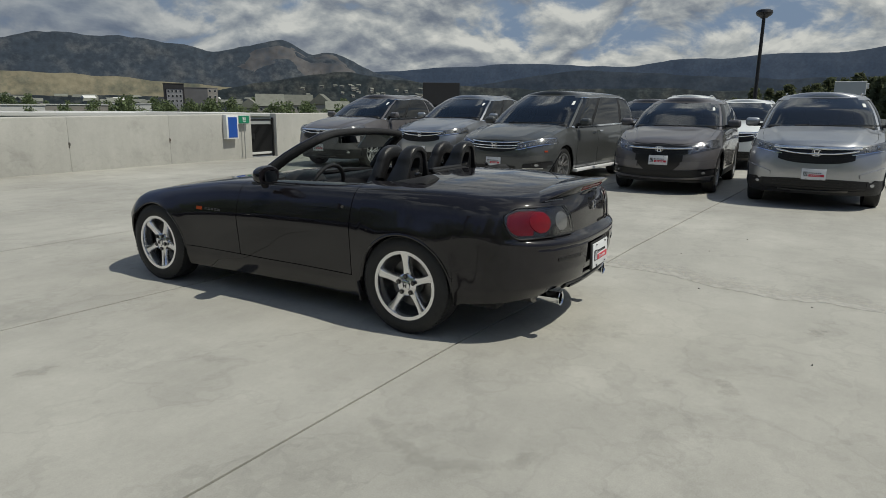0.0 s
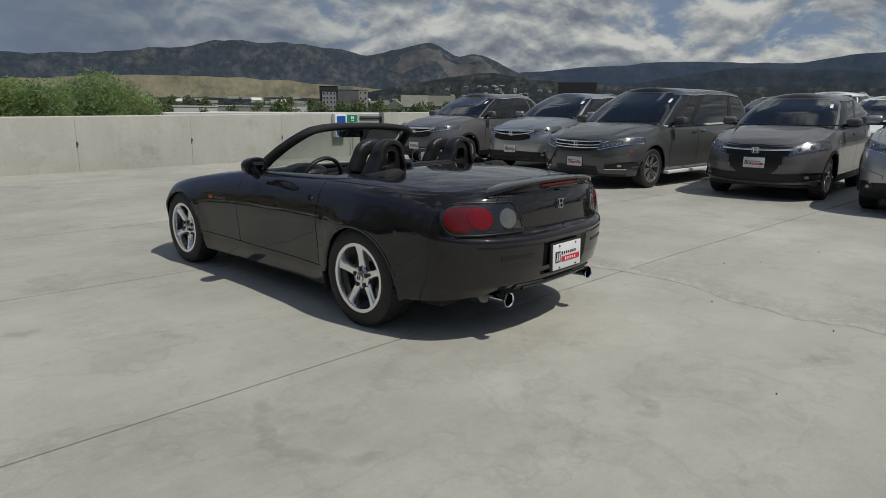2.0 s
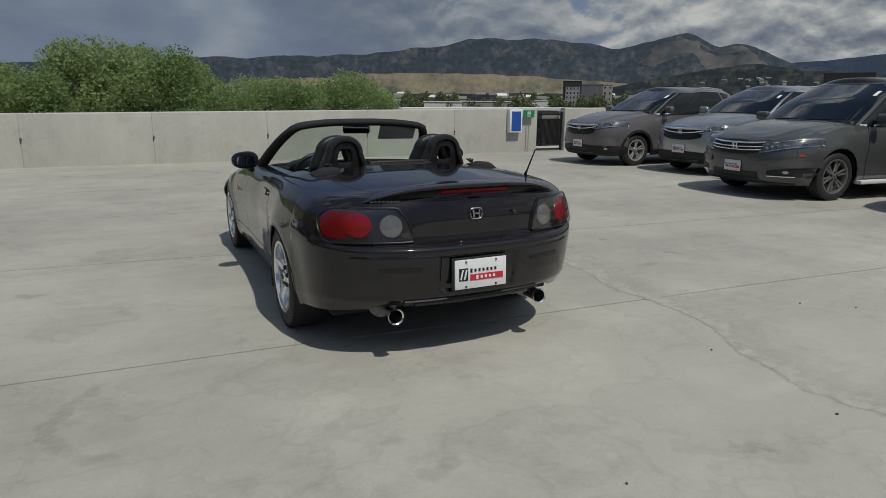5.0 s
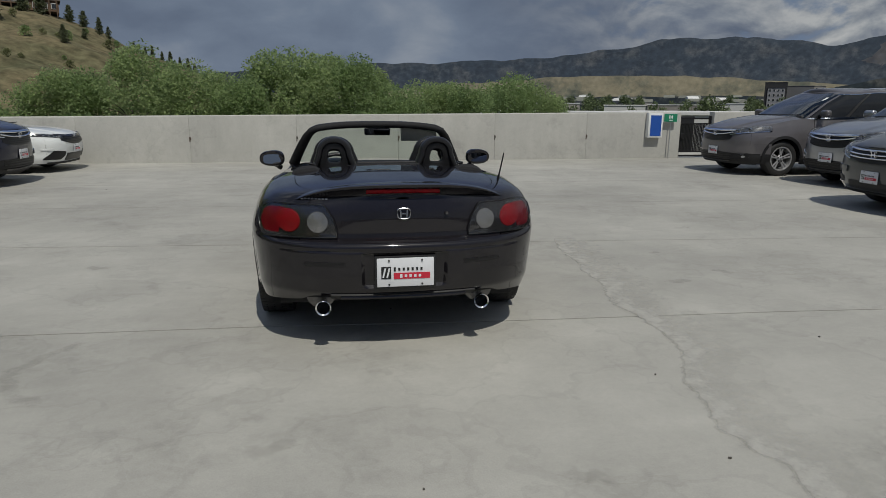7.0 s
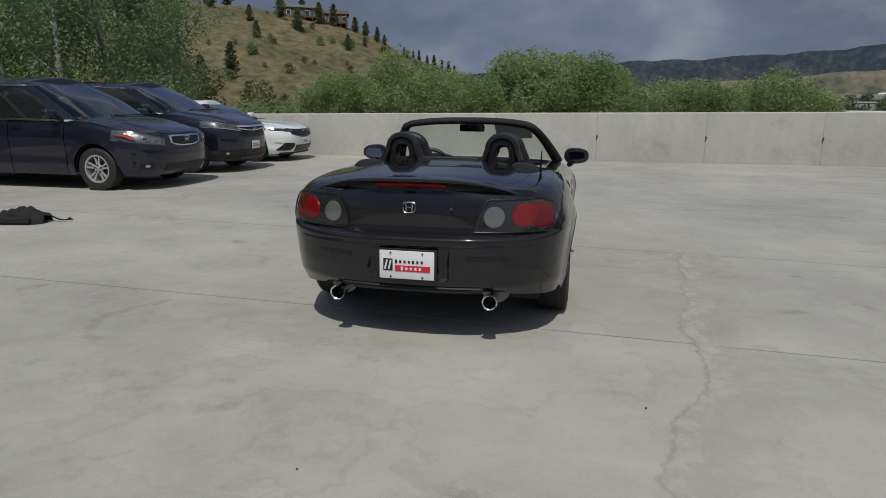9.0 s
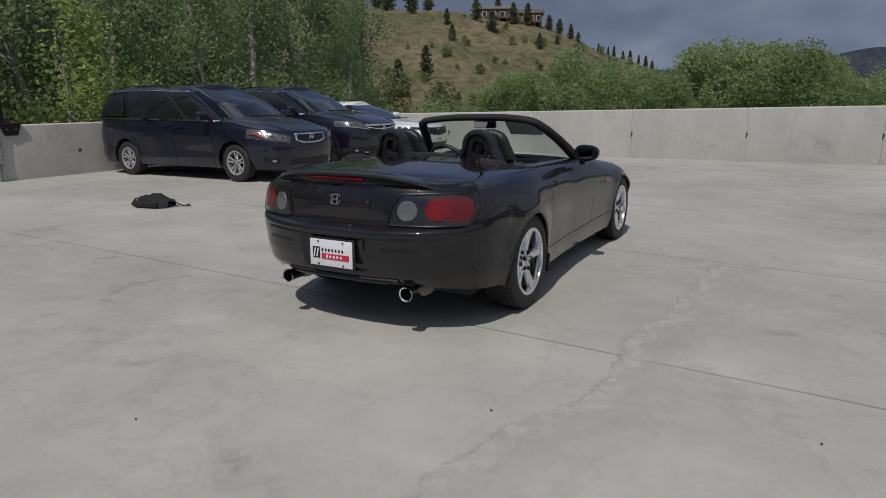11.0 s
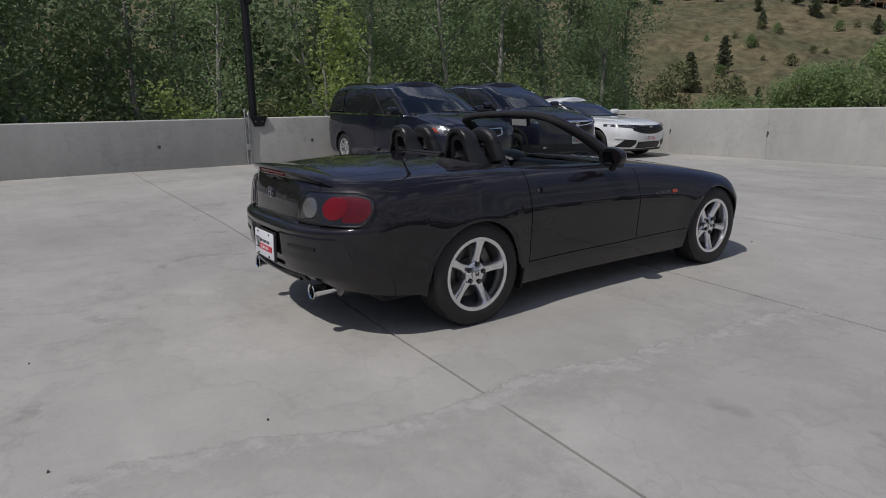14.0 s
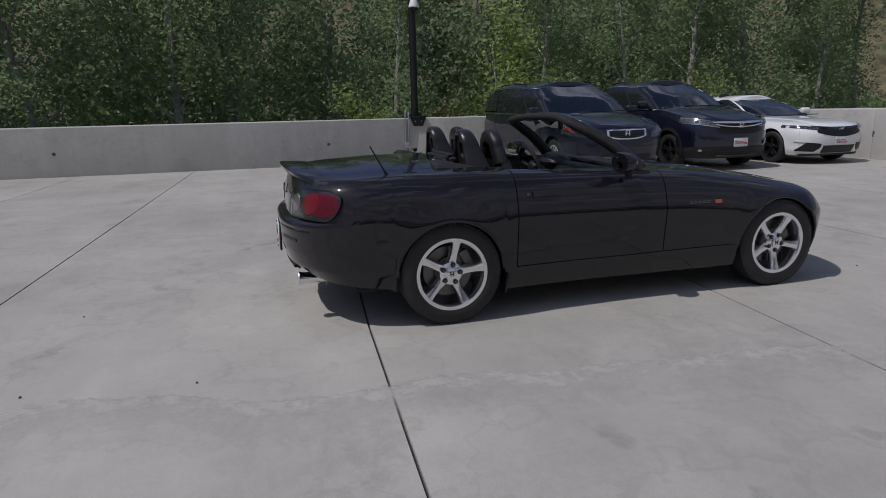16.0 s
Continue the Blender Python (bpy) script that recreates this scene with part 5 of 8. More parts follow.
    # wheels
    for s in (1, -1):
        turn = Matrix.Identity(4) if s > 0 else Matrix.Rotation(math.pi, 4, "Z")
        wheel(car, Matrix.Translation((s * 0.752, 0.0, 0.312)) @ turn, 0.312, 0.222, 0.220, (alloy, dark_alloy), turn=0.35 if s < 0 else 0.13)
        wheel(car, Matrix.Translation((s * 0.735, 2.40, 0.308)) @ turn, 0.308, 0.205, 0.216, (alloy, dark_alloy), turn=-0.2)
    return car


script_grey = material("script_grey", (0.11, 0.11, 0.112), 0.4, metal=0.3, vary=0.1, scale=60)
mark_visor = material("visor_grey", (0.46, 0.47, 0.45), 0.8, vary=0.1, scale=30)
roadster = build_roadster()

# ---- parked cars ----
def family_car(name, label, category, m, paint, L, W, H, wb, fo, hood0, hood1, belt0, belt1, cowl, roof_f, roof_r, tail_s,
               front="suv", cladding=True, rails=True, wheel_mats=None, rear_glass=None, r_wheel=0.345, rim=0.235, side_chrome=True, plate=True, plate_z=0.5, simple=False, steps=False, split=0.16, spokes=5, sticker_on=True):
    """A car of length L along +y with its nose at L / 2, on the ground. cowl, roof_f, roof_r: where the windscreen starts, the roof starts and ends."""
    car = thing(name, label, category)
    h, nz = W / 2, L / 2
    ya_f = nz - fo
    ya_r = ya_f - wb
    arc = r_wheel + 0.055
    low_z = 0.235 if front != "hatch" else 0.19
    b = Body(tail=curve((low_z, -nz + 0.12), (0.45, -nz), (0.75, -nz + 0.02), (1.1, -nz + 0.10), soft=0.05),
             nose=curve((low_z, nz - 0.12), (0.33, nz - 0.03), (0.5, nz), (0.62, nz - 0.004), (hood0 - 0.09, nz - 0.035), (hood0 - 0.01, nz - 0.10), (hood0 + 0.07, nz - 0.30), soft=0.035),
             tail_cap=-nz + 0.45, nose_cap=nz - 0.66,
             wide=curve((-nz, h * 0.90), (-nz + 0.6, h * 0.97), (ya_r, h * 0.985), (0, h * 0.985), (ya_f, h * 0.985), (nz - 0.5, h * 0.96), (nz, h * 0.90), soft=0.25),
             tuck=curve((-0.2, -0.08), (0, -0.045), (0.15, 0.0), (0.30, -0.012), (0.58, 0.008), (0.72, 0.004), (0.90, -0.03), (1, -0.065), soft=0.06),
             low=curve((-nz, 0.30), (-nz + 0.5, low_z), (nz - 0.5, low_z), (nz, low_z - 0.01), soft=0.1),
             top=curve((-nz, belt1), (-1.0, (belt1 * 0.6 + belt0 * 0.4)), (cowl - 0.2, belt0), (cowl + 0.2, hood1 - 0.07), (nz - 0.5, hood0 + 0.03), (nz - 0.1, hood0 - 0.04), (nz, hood0 - 0.08), soft=0.15),
             middle=curve((-nz, belt1 + 0.02), (cowl - 0.3, belt0 + 0.03), (cowl + 0.05, hood1), (nz - 0.60, hood0 + 0.6 * (hood1 - hood0)), (nz - 0.15, hood0 + 0.02), (nz, hood0 - 0.06), soft=0.12),
             arches=((ya_r, r_wheel, arc), (ya_f, r_wheel, arc)), tail_p=3.0, nose_p=3.0, crown=3.2, flare=0.014)
    Q = b.q_at
    kw = dict(parent=car)
    g = 0.003
    q_fb = 2.30                                   # bumper meets fender
    y_d1, y_d2, y_d3 = cowl - 0.25, cowl - 1.28, max(cowl - (2.75 if "van" in front else 2.25), ya_r + 0.02)
    part("front_bumper", sheet_bm(round_end(b.side(q_fb + g, 3.0, 14)[::-1]), 0.012), paint, **kw)
    lid = b.over(Q(cowl + 0.02), 2.92, 0.10, 1.0, 34)
    along = np.clip((lid[..., 1] - cowl) / (nz - cowl), 0, 1)
    ridge_x = (h - 0.20) * (1 - along) + (0.50 * h) * along
    rise = np.clip((ridge_x - np.abs(lid[..., 0])) / 0.055, 0, 1)
    lid[..., 2] += (0.020 if front in ("hrv", "suv") else 0.013) * rise * rise * (3 - 2 * rise) * (1 - along ** 8) * np.clip(along / 0.10, 0, 1)
    part("bonnet", sheet_bm(across(lid), 0.014), paint, **kw)
    part("nose_top", sheet_bm(across(b.over(2.926, 3.0, 0.0, 1.0, 8)), 0.008), paint, **kw)
    part("rear_bumper", sheet_bm(round_end(b.side(0.0, Q(-nz + 0.5), 12)), 0.012), paint, **kw)
    part("shelf", sheet_bm(across(b.over(0.0, Q(cowl + 0.016), 0.0, 1.0, 8)), 0), dark_inside, **kw)
    for s in (1, -1):
        part("fender", sheet_bm(flip_x(b.side(Q(y_d1) + g, q_fb, 14), s), 0.012), paint, **kw)
        part("fender_top", sheet_bm(flip_x(b.over(Q(cowl + 0.02), 2.926, 0.0, 0.096, 4), s), 0.01), paint, **kw)
        for nm, a, c in (("front_door", y_d2, y_d1), ("rear_door", y_d3, y_d2)):
            d = part(nm, sheet_bm(flip_x(b.side(Q(a) + g, Q(c), 14), s), 0.012), paint, **kw)
            zz = float(b.top(a)) - 0.13
            a = c - 0.36 if nm == "rear_door" and "van" in front else a
            part("door_handle", sheet_bm(flip_x(push(b.side(Q(a + 0.08), Q(a + 0.27), 3, z0=lambda q: zz - 0.018 + 0 * q, z1=lambda q: zz + 0.014 + 0 * q), 0.016), s), 0.018), chrome if front == "van" else paint, d)
        part("rear_quarter", sheet_bm(flip_x(b.side(Q(-nz + 0.5) + 0.002, Q(y_d3), 14), s), 0.012), paint, **kw)
        if cladding:
            part("sill_cladding", sheet_bm(flip_x(push(b.side(Q(ya_r + arc + 0.02), Q(ya_f - arc - 0.02), 4, z1=lambda q: low_z + 0.12 + 0 * q), 0.008), s), 0.012), black_plastic, **kw)
            for yc in (ya_r, ya_f):
                rows = []
                for k in range(19):
                    a = math.radians(-8 + 196 * k / 18)
                    row = []
                    for rr in (arc - 0.006, arc + 0.05):
                        y, z = yc + rr * math.cos(a), max(r_wheel + rr * math.sin(a), low_z)
                        p = b.at(Q(y), z)
                        row.append((p[0] + 0.010, y, z))
                    rows.append(row)
                part("arch_trim", sheet_bm(flip_x(np.array(rows), s), 0.012), black_plastic, **kw)
        for yc in (ya_r, ya_f):
            own = bmesh.new()
            ring = []
            for k in range(15):
                a = math.pi * k / 14
                y, z = yc + (arc + 0.008) * math.cos(a), r_wheel + (arc + 0.008) * math.sin(a)
                ring.append([own.verts.new((s * (h - 0.06), y, z)), own.verts.new((s * (h - 0.42), y, z))])
            for p, q in zip(ring, ring[1:]):
                own.faces.new((p[0], q[0], q[1], p[1]))
            own.faces.new([p[1] for p in ring])
            part("wheel_well", own, dark_inside, **kw)
            turn = Matrix.Identity(4) if s > 0 else Matrix.Rotation(math.pi, 4, "Z")
            if not simple:
                wheel(car, Matrix.Translation((s * (h - 0.145), yc, r_wheel)) @ turn, r_wheel, 0.225, rim, wheel_mats or (wheel_silver, dark_alloy), spokes, split, tread=False, turn=0.3)
            else:
                part("tyre", cyl_bm(r_wheel, r_wheel, 0.22, pose(s * (h - 0.14), yc, r_wheel, 0, 90, 0), 28), rubber, **kw)
    part("underbody", box_bm(W - 0.45, L - 0.8, 0.1, pose(0, 0, 0.30), 0.02), dark_inside, **kw)
    lin = bmesh.new()
    for s in (1, -1):
        inner = b.side(0.05, 2.95, 7, hi=0.985)
        inner[..., 0] *= 0.96
        inner[..., 1] *= 0.98
        sheet_bm(flip_x(inner, s), 0, lin)
    part("lining", lin, dark_inside, **kw)
    # cabin
    zb = belt0
    c = Body(tail=curve((zb - 0.05, -nz + 0.08), (zb, -nz + 0.10), (H - 0.25, -nz + 0.09 + tail_s * 0.45), (H - 0.12, -nz + 0.05 + tail_s * 0.80), (H - 0.05, -nz + tail_s + 0.03), (H, -nz + tail_s + 0.12), soft=0.05),
             nose=curve((zb - 0.06, cowl + 0.14), (zb, cowl + 0.06), (zb + (H - zb) * 0.5, (cowl + roof_f) / 2 + 0.06), (H - 0.07, roof_f + 0.01), (H, roof_f - 0.20), soft=0.045),
             tail_cap=0.28 if "van" in front else 0.45, nose_cap=0.52,
             wide=lambda y: h * 0.955 - 0.02 * np.clip((-y) / nz, 0, 1) ** 2 + 0 * y,
             tuck=curve((-0.2, 0.0), (0, 0.0), (0.5, -0.072), (0.85, -0.165), (0.95, -0.205), (1, -0.25), soft=0.05),
             low=lambda y: b.top(y) - 0.012, top=lambda y: H - 0.055 - 0.10 * np.clip((roof_r + 0.9 - y) / 1.7, 0, 1) ** 2 - 0.035 * np.clip((y - roof_f + 0.5) / 1.0, 0, 1) ** 2 + 0 * y,
             middle=lambda y: H - 0.055 * np.clip((roof_r + 0.9 - y) / 1.7, 0, 1) ** 2 - 0.022 * np.clip((y - roof_f + 0.5) / 0.9, 0, 1) ** 2 + 0 * y,
             tail_p=2.6, nose_p=3.8, crown=2.6, moving=True)
    gl = rear_glass or privacy_glass
    lo_w, hi_w, hi_f = 0.05, 0.90, 0.955
    part("roof", sheet_bm(across(c.over(0.0, 3.0, 0.0, 1.0, 12)), 0.01), paint, **kw)
    part("roof_edge_front", sheet_bm(round_end(c.side(2.62, 3.0, 4, hi_f + 0.006, 1.0)[::-1]), 0), paint, **kw)
    part("windscreen", sheet_bm(round_end(c.side(2.40, 3.0, 11, 0.02, hi_f)[::-1]), 0.01), dark_glass, **kw, label="dark windscreen reflecting the sky")
    part("tailgate", sheet_bm(round_end(c.side(0.0, 0.98, 6, 0.0, 1.0)), 0.01), paint, **kw)
    part("rear_window", sheet_bm(round_end(push(c.side(0.0, 0.72, 5, 0.12, 0.86), 0.006)), 0.01), gl, **kw)
    zm = zb + 0.3
    c_a, c_b = float(c.tail(zm)) + c.tc, float(c.nose(zm)) - c.nc
    q_f0, q_b, q_c = 2.31, min(1.97, 1 + (y_d2 - c_a) / (c_b - c_a)), 1 + max(0.08, (y_d3 - c_a) / (c_b - c_a))
    for s in (1, -1):
        part("a_pillar", sheet_bm(flip_x(c.side(q_f0 + 0.005, 2.395, 6, 0.0, 1.0), s), 0.02), paint, **kw)
        part("roof_side", sheet_bm(flip_x(c.side(0.98, 2.62, 3, hi_w + 0.012, 1.0), s), 0.01), paint, **kw)
        part("belt_strip", sheet_bm(flip_x(c.side(0.98, q_f0, 2, 0.0, lo_w), s), 0.01), chrome if side_chrome else black_plastic, **kw)
        part("front_side_window", sheet_bm(flip_x(c.side(q_b + 0.025, q_f0, 6, lo_w, hi_w), s), 0.012), gl, **kw)
        part("b_pillar", sheet_bm(flip_x(c.side(q_b - 0.02, q_b + 0.02, 6, lo_w, hi_w), s), 0.02), black_plastic, **kw)
        part("rear_side_window", sheet_bm(flip_x(c.side(q_c + 0.02, q_b - 0.025, 6, lo_w, hi_w), s), 0.012), gl, **kw)
        part("c_pillar", sheet_bm(flip_x(c.side(q_c - 0.03 if front == "van" else q_c - 0.02, q_c + 0.015, 6, lo_w, hi_w), s), 0.02), black_plastic if front == "van" else paint, **kw)
        part("quarter_window", sheet_bm(flip_x(c.side(0.86 if front == "van" else 0.93, q_c - 0.035, 5, lo_w + 0.05, hi_w - 0.03), s), 0.012), gl, **kw)
        part("d_pillar", sheet_bm(flip_x(c.side(0.80, 1.0, 6, 0.0, 1.0), s), 0.03), paint, **kw)
        if side_chrome:
            e = push(c.side(1.0, q_f0 + 0.13, 2, hi_w - 0.005, hi_w + 0.018), 0.006)
            part("window_trim", sheet_bm(flip_x(e, s), 0.006), chrome, **kw)
        if rails:
            q = c.row(1.04, 1.96)
            p = c.at(q, c.z_top(q))
            part("roof_rail", tube_bm([(s * (x - 0.05), y, z + 0.038) for x, y, z in p[1:-1]], 0.013, 8), alloy if paint is not navy_paint else black_plastic, **kw)
        mir = bmesh.new()
        my, mz = y_d1 - 0.12, belt0 + 0.10
        box_bm(0.22, 0.13, 0.145, pose(s * (h + 0.075), my, mz, 0, 0, s * 8), 0.05, 4, mir)
        mo = part("door_mirror", mir, paint, **kw)
        part("mirror_foot", box_bm(0.16, 0.07, 0.05, pose(s * (h - 0.02), my + 0.01, mz - 0.045), 0.015), black_plastic, mo)
    # seats and dash behind the glass
    part("dashboard", box_bm(W - 0.35, 0.5, 0.16, pose(0, cowl - 0.28, belt0 - 0.02), 0.05, 3), black_plastic, **kw)
    if not simple:
        for s in (1, -1):
            sb = bmesh.new()
            box_bm(0.48, 0.14, 0.62, pose(s * 0.38, cowl - 1.35, 0.95, 12, 0, 0), 0.05, 3, sb)
            box_bm(0.26, 0.10, 0.20, pose(s * 0.38, cowl - 1.43, 1.34, 12, 0, 0), 0.04, 3, sb)
            part("front_seat", sb, cloth_top, **kw)
        part("cabin_mirror", box_bm(0.23, 0.03, 0.06, pose(0, roof_f + 0.12, H - 0.20), 0.015), black_plastic, **kw)
        if sticker_on:
            st = c.side(2.53, 2.60, 3, 0.68, 0.79)
            part("windscreen_sticker", sheet_bm(flip_x(push(st, 0.004), -1)), sticker, **kw)
    lin2 = bmesh.new()
    for s in (1, -1):
        inner = c.side(0.0, 1.55, 5)
        inner[..., 0] *= 0.93
        inner[..., 1] *= 0.96
        inner[..., 2] -= 0.01
        sheet_bm(flip_x(inner, s), 0, lin2)
    part("cabin_lining", lin2, dark_inside, **kw)
    head = c.over(0.1, 2.8, 0.0, 1.0, 6)
    head[..., 2] -= 0.03
    head[..., 0] *= 0.96
    part("headliner", sheet_bm(across(head)), dark_inside, **kw)
    # face
    fp = b.patch
    gz = hood0 - 0.10

    def strip(name, mat, w, z0, z1, out, owner=car, bow=0.0, nx=21, thick=0.012, x0=None):
        """A bar across the face, level or bowed at its ends; bright ones are rounded."""
        grid = fp(-w if x0 is None else x0, w, lambda x: z0 + bow * abs(x / w) ** 2.5, lambda x: z1 + bow * abs(x / w) ** 2.5, nx=nx, nz=7, out=out)
        if mat is chrome:
            grid[..., 1] += 0.55 * (z1 - z0) * np.sin(np.linspace(0, np.pi, 7))[None]
        return part(name, sheet_bm(grid, thick), mat, owner)

    def mesh_bars(owner, w, z0, z1, n, out=0.010, taper=0.0):
        for k in range(n):
            z = z0 + (z1 - z0) * (k + 0.5) / n
            strip("grille_slat", black_plastic, w - taper * (1 - (k + 0.5) / n), z - 0.005, z + 0.005, out, owner, nx=13, thick=0.006)

    lamp_in, lamp_out = 0.47, h * 0.955
    if front == "suv":
        gr = part("grille", sheet_bm(fp(-0.50, 0.50, lambda x: gz - 0.185 + 0.06 * abs(x / 0.5) ** 3, lambda x: gz + 0.04, nx=21), 0.01), grille_black, **kw)
        mesh_bars(gr, 0.44, gz - 0.165, gz - 0.045, 4, taper=0.06)
        strip("grille_bar", chrome, 0.56, gz + 0.004, gz + 0.044, 0.020, gr, 0.012, thick=0.02)
        strip("lower_bar", chrome, 0.53, gz - 0.062, gz - 0.034, 0.018, gr, 0.050)
        strip("lower_intake", black_plastic, 0.70, 0.295, 0.455, 0.008, bow=-0.02)
        strip("bumper_lip", black_plastic, 0.68, 0.312, 0.335, 0.014, thick=0.010)
        for z in (0.36, 0.40, 0.435):
            strip("intake_slat", grille_black, 0.54, z - 0.006, z + 0.006, 0.014, nx=13, thick=0.008)
        strip("chin", black_plastic, h * 0.88, low_z - 0.005, 0.30, 0.012, thick=0.014)
        strip("skid_strip", brake_metal, 0.46, 0.270, 0.298, 0.022, bow=0.012, thick=0.01)
        for s in (1, -1):
            part("bumper_corner", sheet_bm(fp(s * 0.66, s * h * 0.97, lambda x: 0.235, lambda x: 0.29 + 0.16 * min(1.0, max(0.0, (abs(x) - 0.66) / 0.10)), nx=14, nz=5, out=0.010), 0.014), black_plastic, **kw)
            part("bumper_cheek", sheet_bm(fp(s * 0.58, s * h * 0.95, lambda x: 0.485 - 0.05 * (abs(x) - 0.58) / 0.3, lambda x: 0.535 + 0.10 * (abs(x) - 0.58) / 0.3, nx=10, nz=4, out=0.016), 0.020), paint, **kw)
        lo_a, lo_b, hi_a, hi_b = gz - 0.050, gz + 0.030, gz + 0.045, gz + 0.150
    elif front == "van":
        gr = part("grille", sheet_bm(fp(-0.50, 0.50, lambda x: gz - 0.150 + 0.08 * abs(x / 0.5) ** 3, lambda x: gz + 0.03, nx=21), 0.01), grille_black, **kw)
        for dz, out in ((0.012, 0.020), (-0.040, 0.016), (-0.085, 0.013)):
            strip("grille_bar", chrome, 0.50 - 0.03 * (dz < -0.05), gz + dz - 0.012, gz + dz + 0.010, out, gr, 0.02)
        strip("lower_intake", black_plastic, 0.44, 0.285, 0.395, 0.006)
        strip("chin", black_plastic, h * 0.85, low_z - 0.005, 0.262, 0.010)
        for s in (1, -1):
            part("fog_recess", sheet_bm(fp(s * 0.58, s * h * 0.93, lambda x: 0.355, lambda x: 0.485 - 0.06 * (h * 0.93 - abs(x)) / 0.35, nx=9, nz=4, out=0.007), 0.01), black_plastic, **kw)
            part("bumper_cheek", sheet_bm(fp(s * 0.47, s * h * 0.95, lambda x: 0.500 - 0.03 * (abs(x) - 0.47), lambda x: 0.575 + 0.05 * (abs(x) - 0.47), nx=12, nz=5, out=0.018), 0.026), paint, **kw)
        lo_a, lo_b, hi_a, hi_b = gz - 0.105, gz + 0.020, gz + 0.020, gz + 0.135
    elif front == "hrv":
        gr = part("grille", sheet_bm(fp(-0.50, 0.50, lambda x: gz - 0.135 + 0.05 * abs(x / 0.5) ** 3, lambda x: gz + 0.035, nx=21), 0.01), grille_black, **kw)
        strip("grille_bar", chrome, 0.52, gz - 0.040, gz - 0.010, 0.018, gr, 0.016, thick=0.016)
        mesh_bars(gr, 0.44, gz - 0.12, gz - 0.05, 3)
        strip("lower_intake", black_plastic, 0.80, 0.285, 0.415, 0.008, bow=0.03)
        strip("bumper_lip", paint, 0.82, 0.262, 0.292, 0.016, bow=0.05, thick=0.014)
        strip("chin", black_plastic, h * 0.90, low_z - 0.02, 0.262, 0.012)
        part("face_panel", sheet_bm(fp(-0.40, 0.40, lambda x: 0.405 + 0.9 * max(0.0, abs(x) - 0.24), lambda x: max(gz - 0.120, 0.41 + 0.9 * max(0.0, abs(x) - 0.24)), nx=25, nz=5, out=0.004), 0.008), grille_black, **kw)
        for s in (1, -1):
            part("bumper_cheek", sheet_bm(fp(s * 0.36, s * h * 0.96, lambda x: 0.455 + 0.05 * max(0.0, 0.62 - abs(x)), lambda x: 0.560 + 0.07 * (abs(x) - 0.36), nx=16, nz=6, out=0.022), 0.030), paint, **kw)
            part("fog_recess", sheet_bm(fp(s * 0.56, s * h * 0.93, lambda x: 0.342, lambda x: 0.432, nx=10, nz=4, out=0.012), 0.01), grille_black, **kw)
        lo_a, lo_b, hi_a, hi_b = gz - 0.095, gz - 0.005, gz + 0.045, gz + 0.155
    elif front == "old_van":
        gr = part("grille", sheet_bm(fp(-0.40, 0.40, lambda x: gz - 0.14 + 0.06 * abs(x / 0.4) ** 3, lambda x: gz + 0.035, nx=21, out=0.008), 0.01), chrome, **kw)
        part("grille_mesh", sheet_bm(fp(-0.355, 0.355, lambda x: gz - 0.118 + 0.05 * abs(x / 0.36) ** 3, lambda x: gz + 0.012, nx=21, out=0.013), 0.006), grille_black, gr)
        for dz in (-0.082, -0.050, -0.018):
            strip("grille_bar", dark_alloy, 0.34, gz + dz - 0.006, gz + dz + 0.006, 0.017, gr, nx=13, thick=0.008)
        strip("lower_intake", black_plastic, 0.52, 0.29, 0.40, 0.006)
        strip("bumper_line", grille_black, 0.80, 0.545, 0.552, 0.004, thick=0.004)
        lo_a, lo_b, hi_a, hi_b = gz - 0.120, gz - 0.055, gz - 0.010, gz + 0.145
        lamp_in, lamp_out = 0.52, h * 0.945
    else:
        gr = part("grille", sheet_bm(fp(-0.54, 0.54, lambda x: gz - 0.135 + 0.085 * abs(x / 0.54) ** 2, lambda x: gz + 0.05, nx=21), 0.01), grille_black, **kw)
        mesh_bars(gr, 0.44, gz - 0.09, gz + 0.0, 3)
        strip("grille_bar", black_paint, 0.60, gz + 0.010, gz + 0.050, 0.012, gr, 0.03, thick=0.014)
        strip("lower_intake", grille_black, 0.40, 0.230, 0.375, 0.006)
        strip("splitter", black_plastic, 0.74, low_z - 0.01, 0.215, 0.020, thick=0.016)
        for s in (1, -1):
            part("side_intake", sheet_bm(fp(s * 0.45, s * 0.80, lambda x: 0.255 + 0.09 * max(0.0, 1 - (abs(x) - 0.45) / 0.10) ** 1.2 + 0.03 * (abs(x) - 0.45), lambda x: 0.415 + 0.10 * (abs(x) - 0.45) - 0.16 * max(0.0, (abs(x) - 0.70) / 0.10), nx=22, out=0.007), 0.01), grille_black, **kw)
            part("intake_blade", sheet_bm(fp(s * 0.44, s * 0.82, lambda x: 0.418 + 0.10 * (abs(x) - 0.45), lambda x: 0.440 + 0.10 * (abs(x) - 0.45), nx=10, nz=3, out=0.016), 0.012), paint, **kw)
        lo_a, lo_b, hi_a, hi_b = gz - 0.010, gz + 0.050, gz + 0.050, gz + 0.105
    fx = lambda x: np.clip((abs(x) - lamp_in) / (lamp_out - lamp_in), 0, 1)
    tip = lambda x: math.sqrt(max(0.02, 1 - max(0.0, (float(fx(x)) - 0.78) / 0.22) ** 2.4))
    mid_ = lambda x: 0.5 * (lo_a + hi_a) + (0.5 * (lo_b + hi_b) - 0.5 * (lo_a + hi_a)) * float(fx(x)) ** 1.15
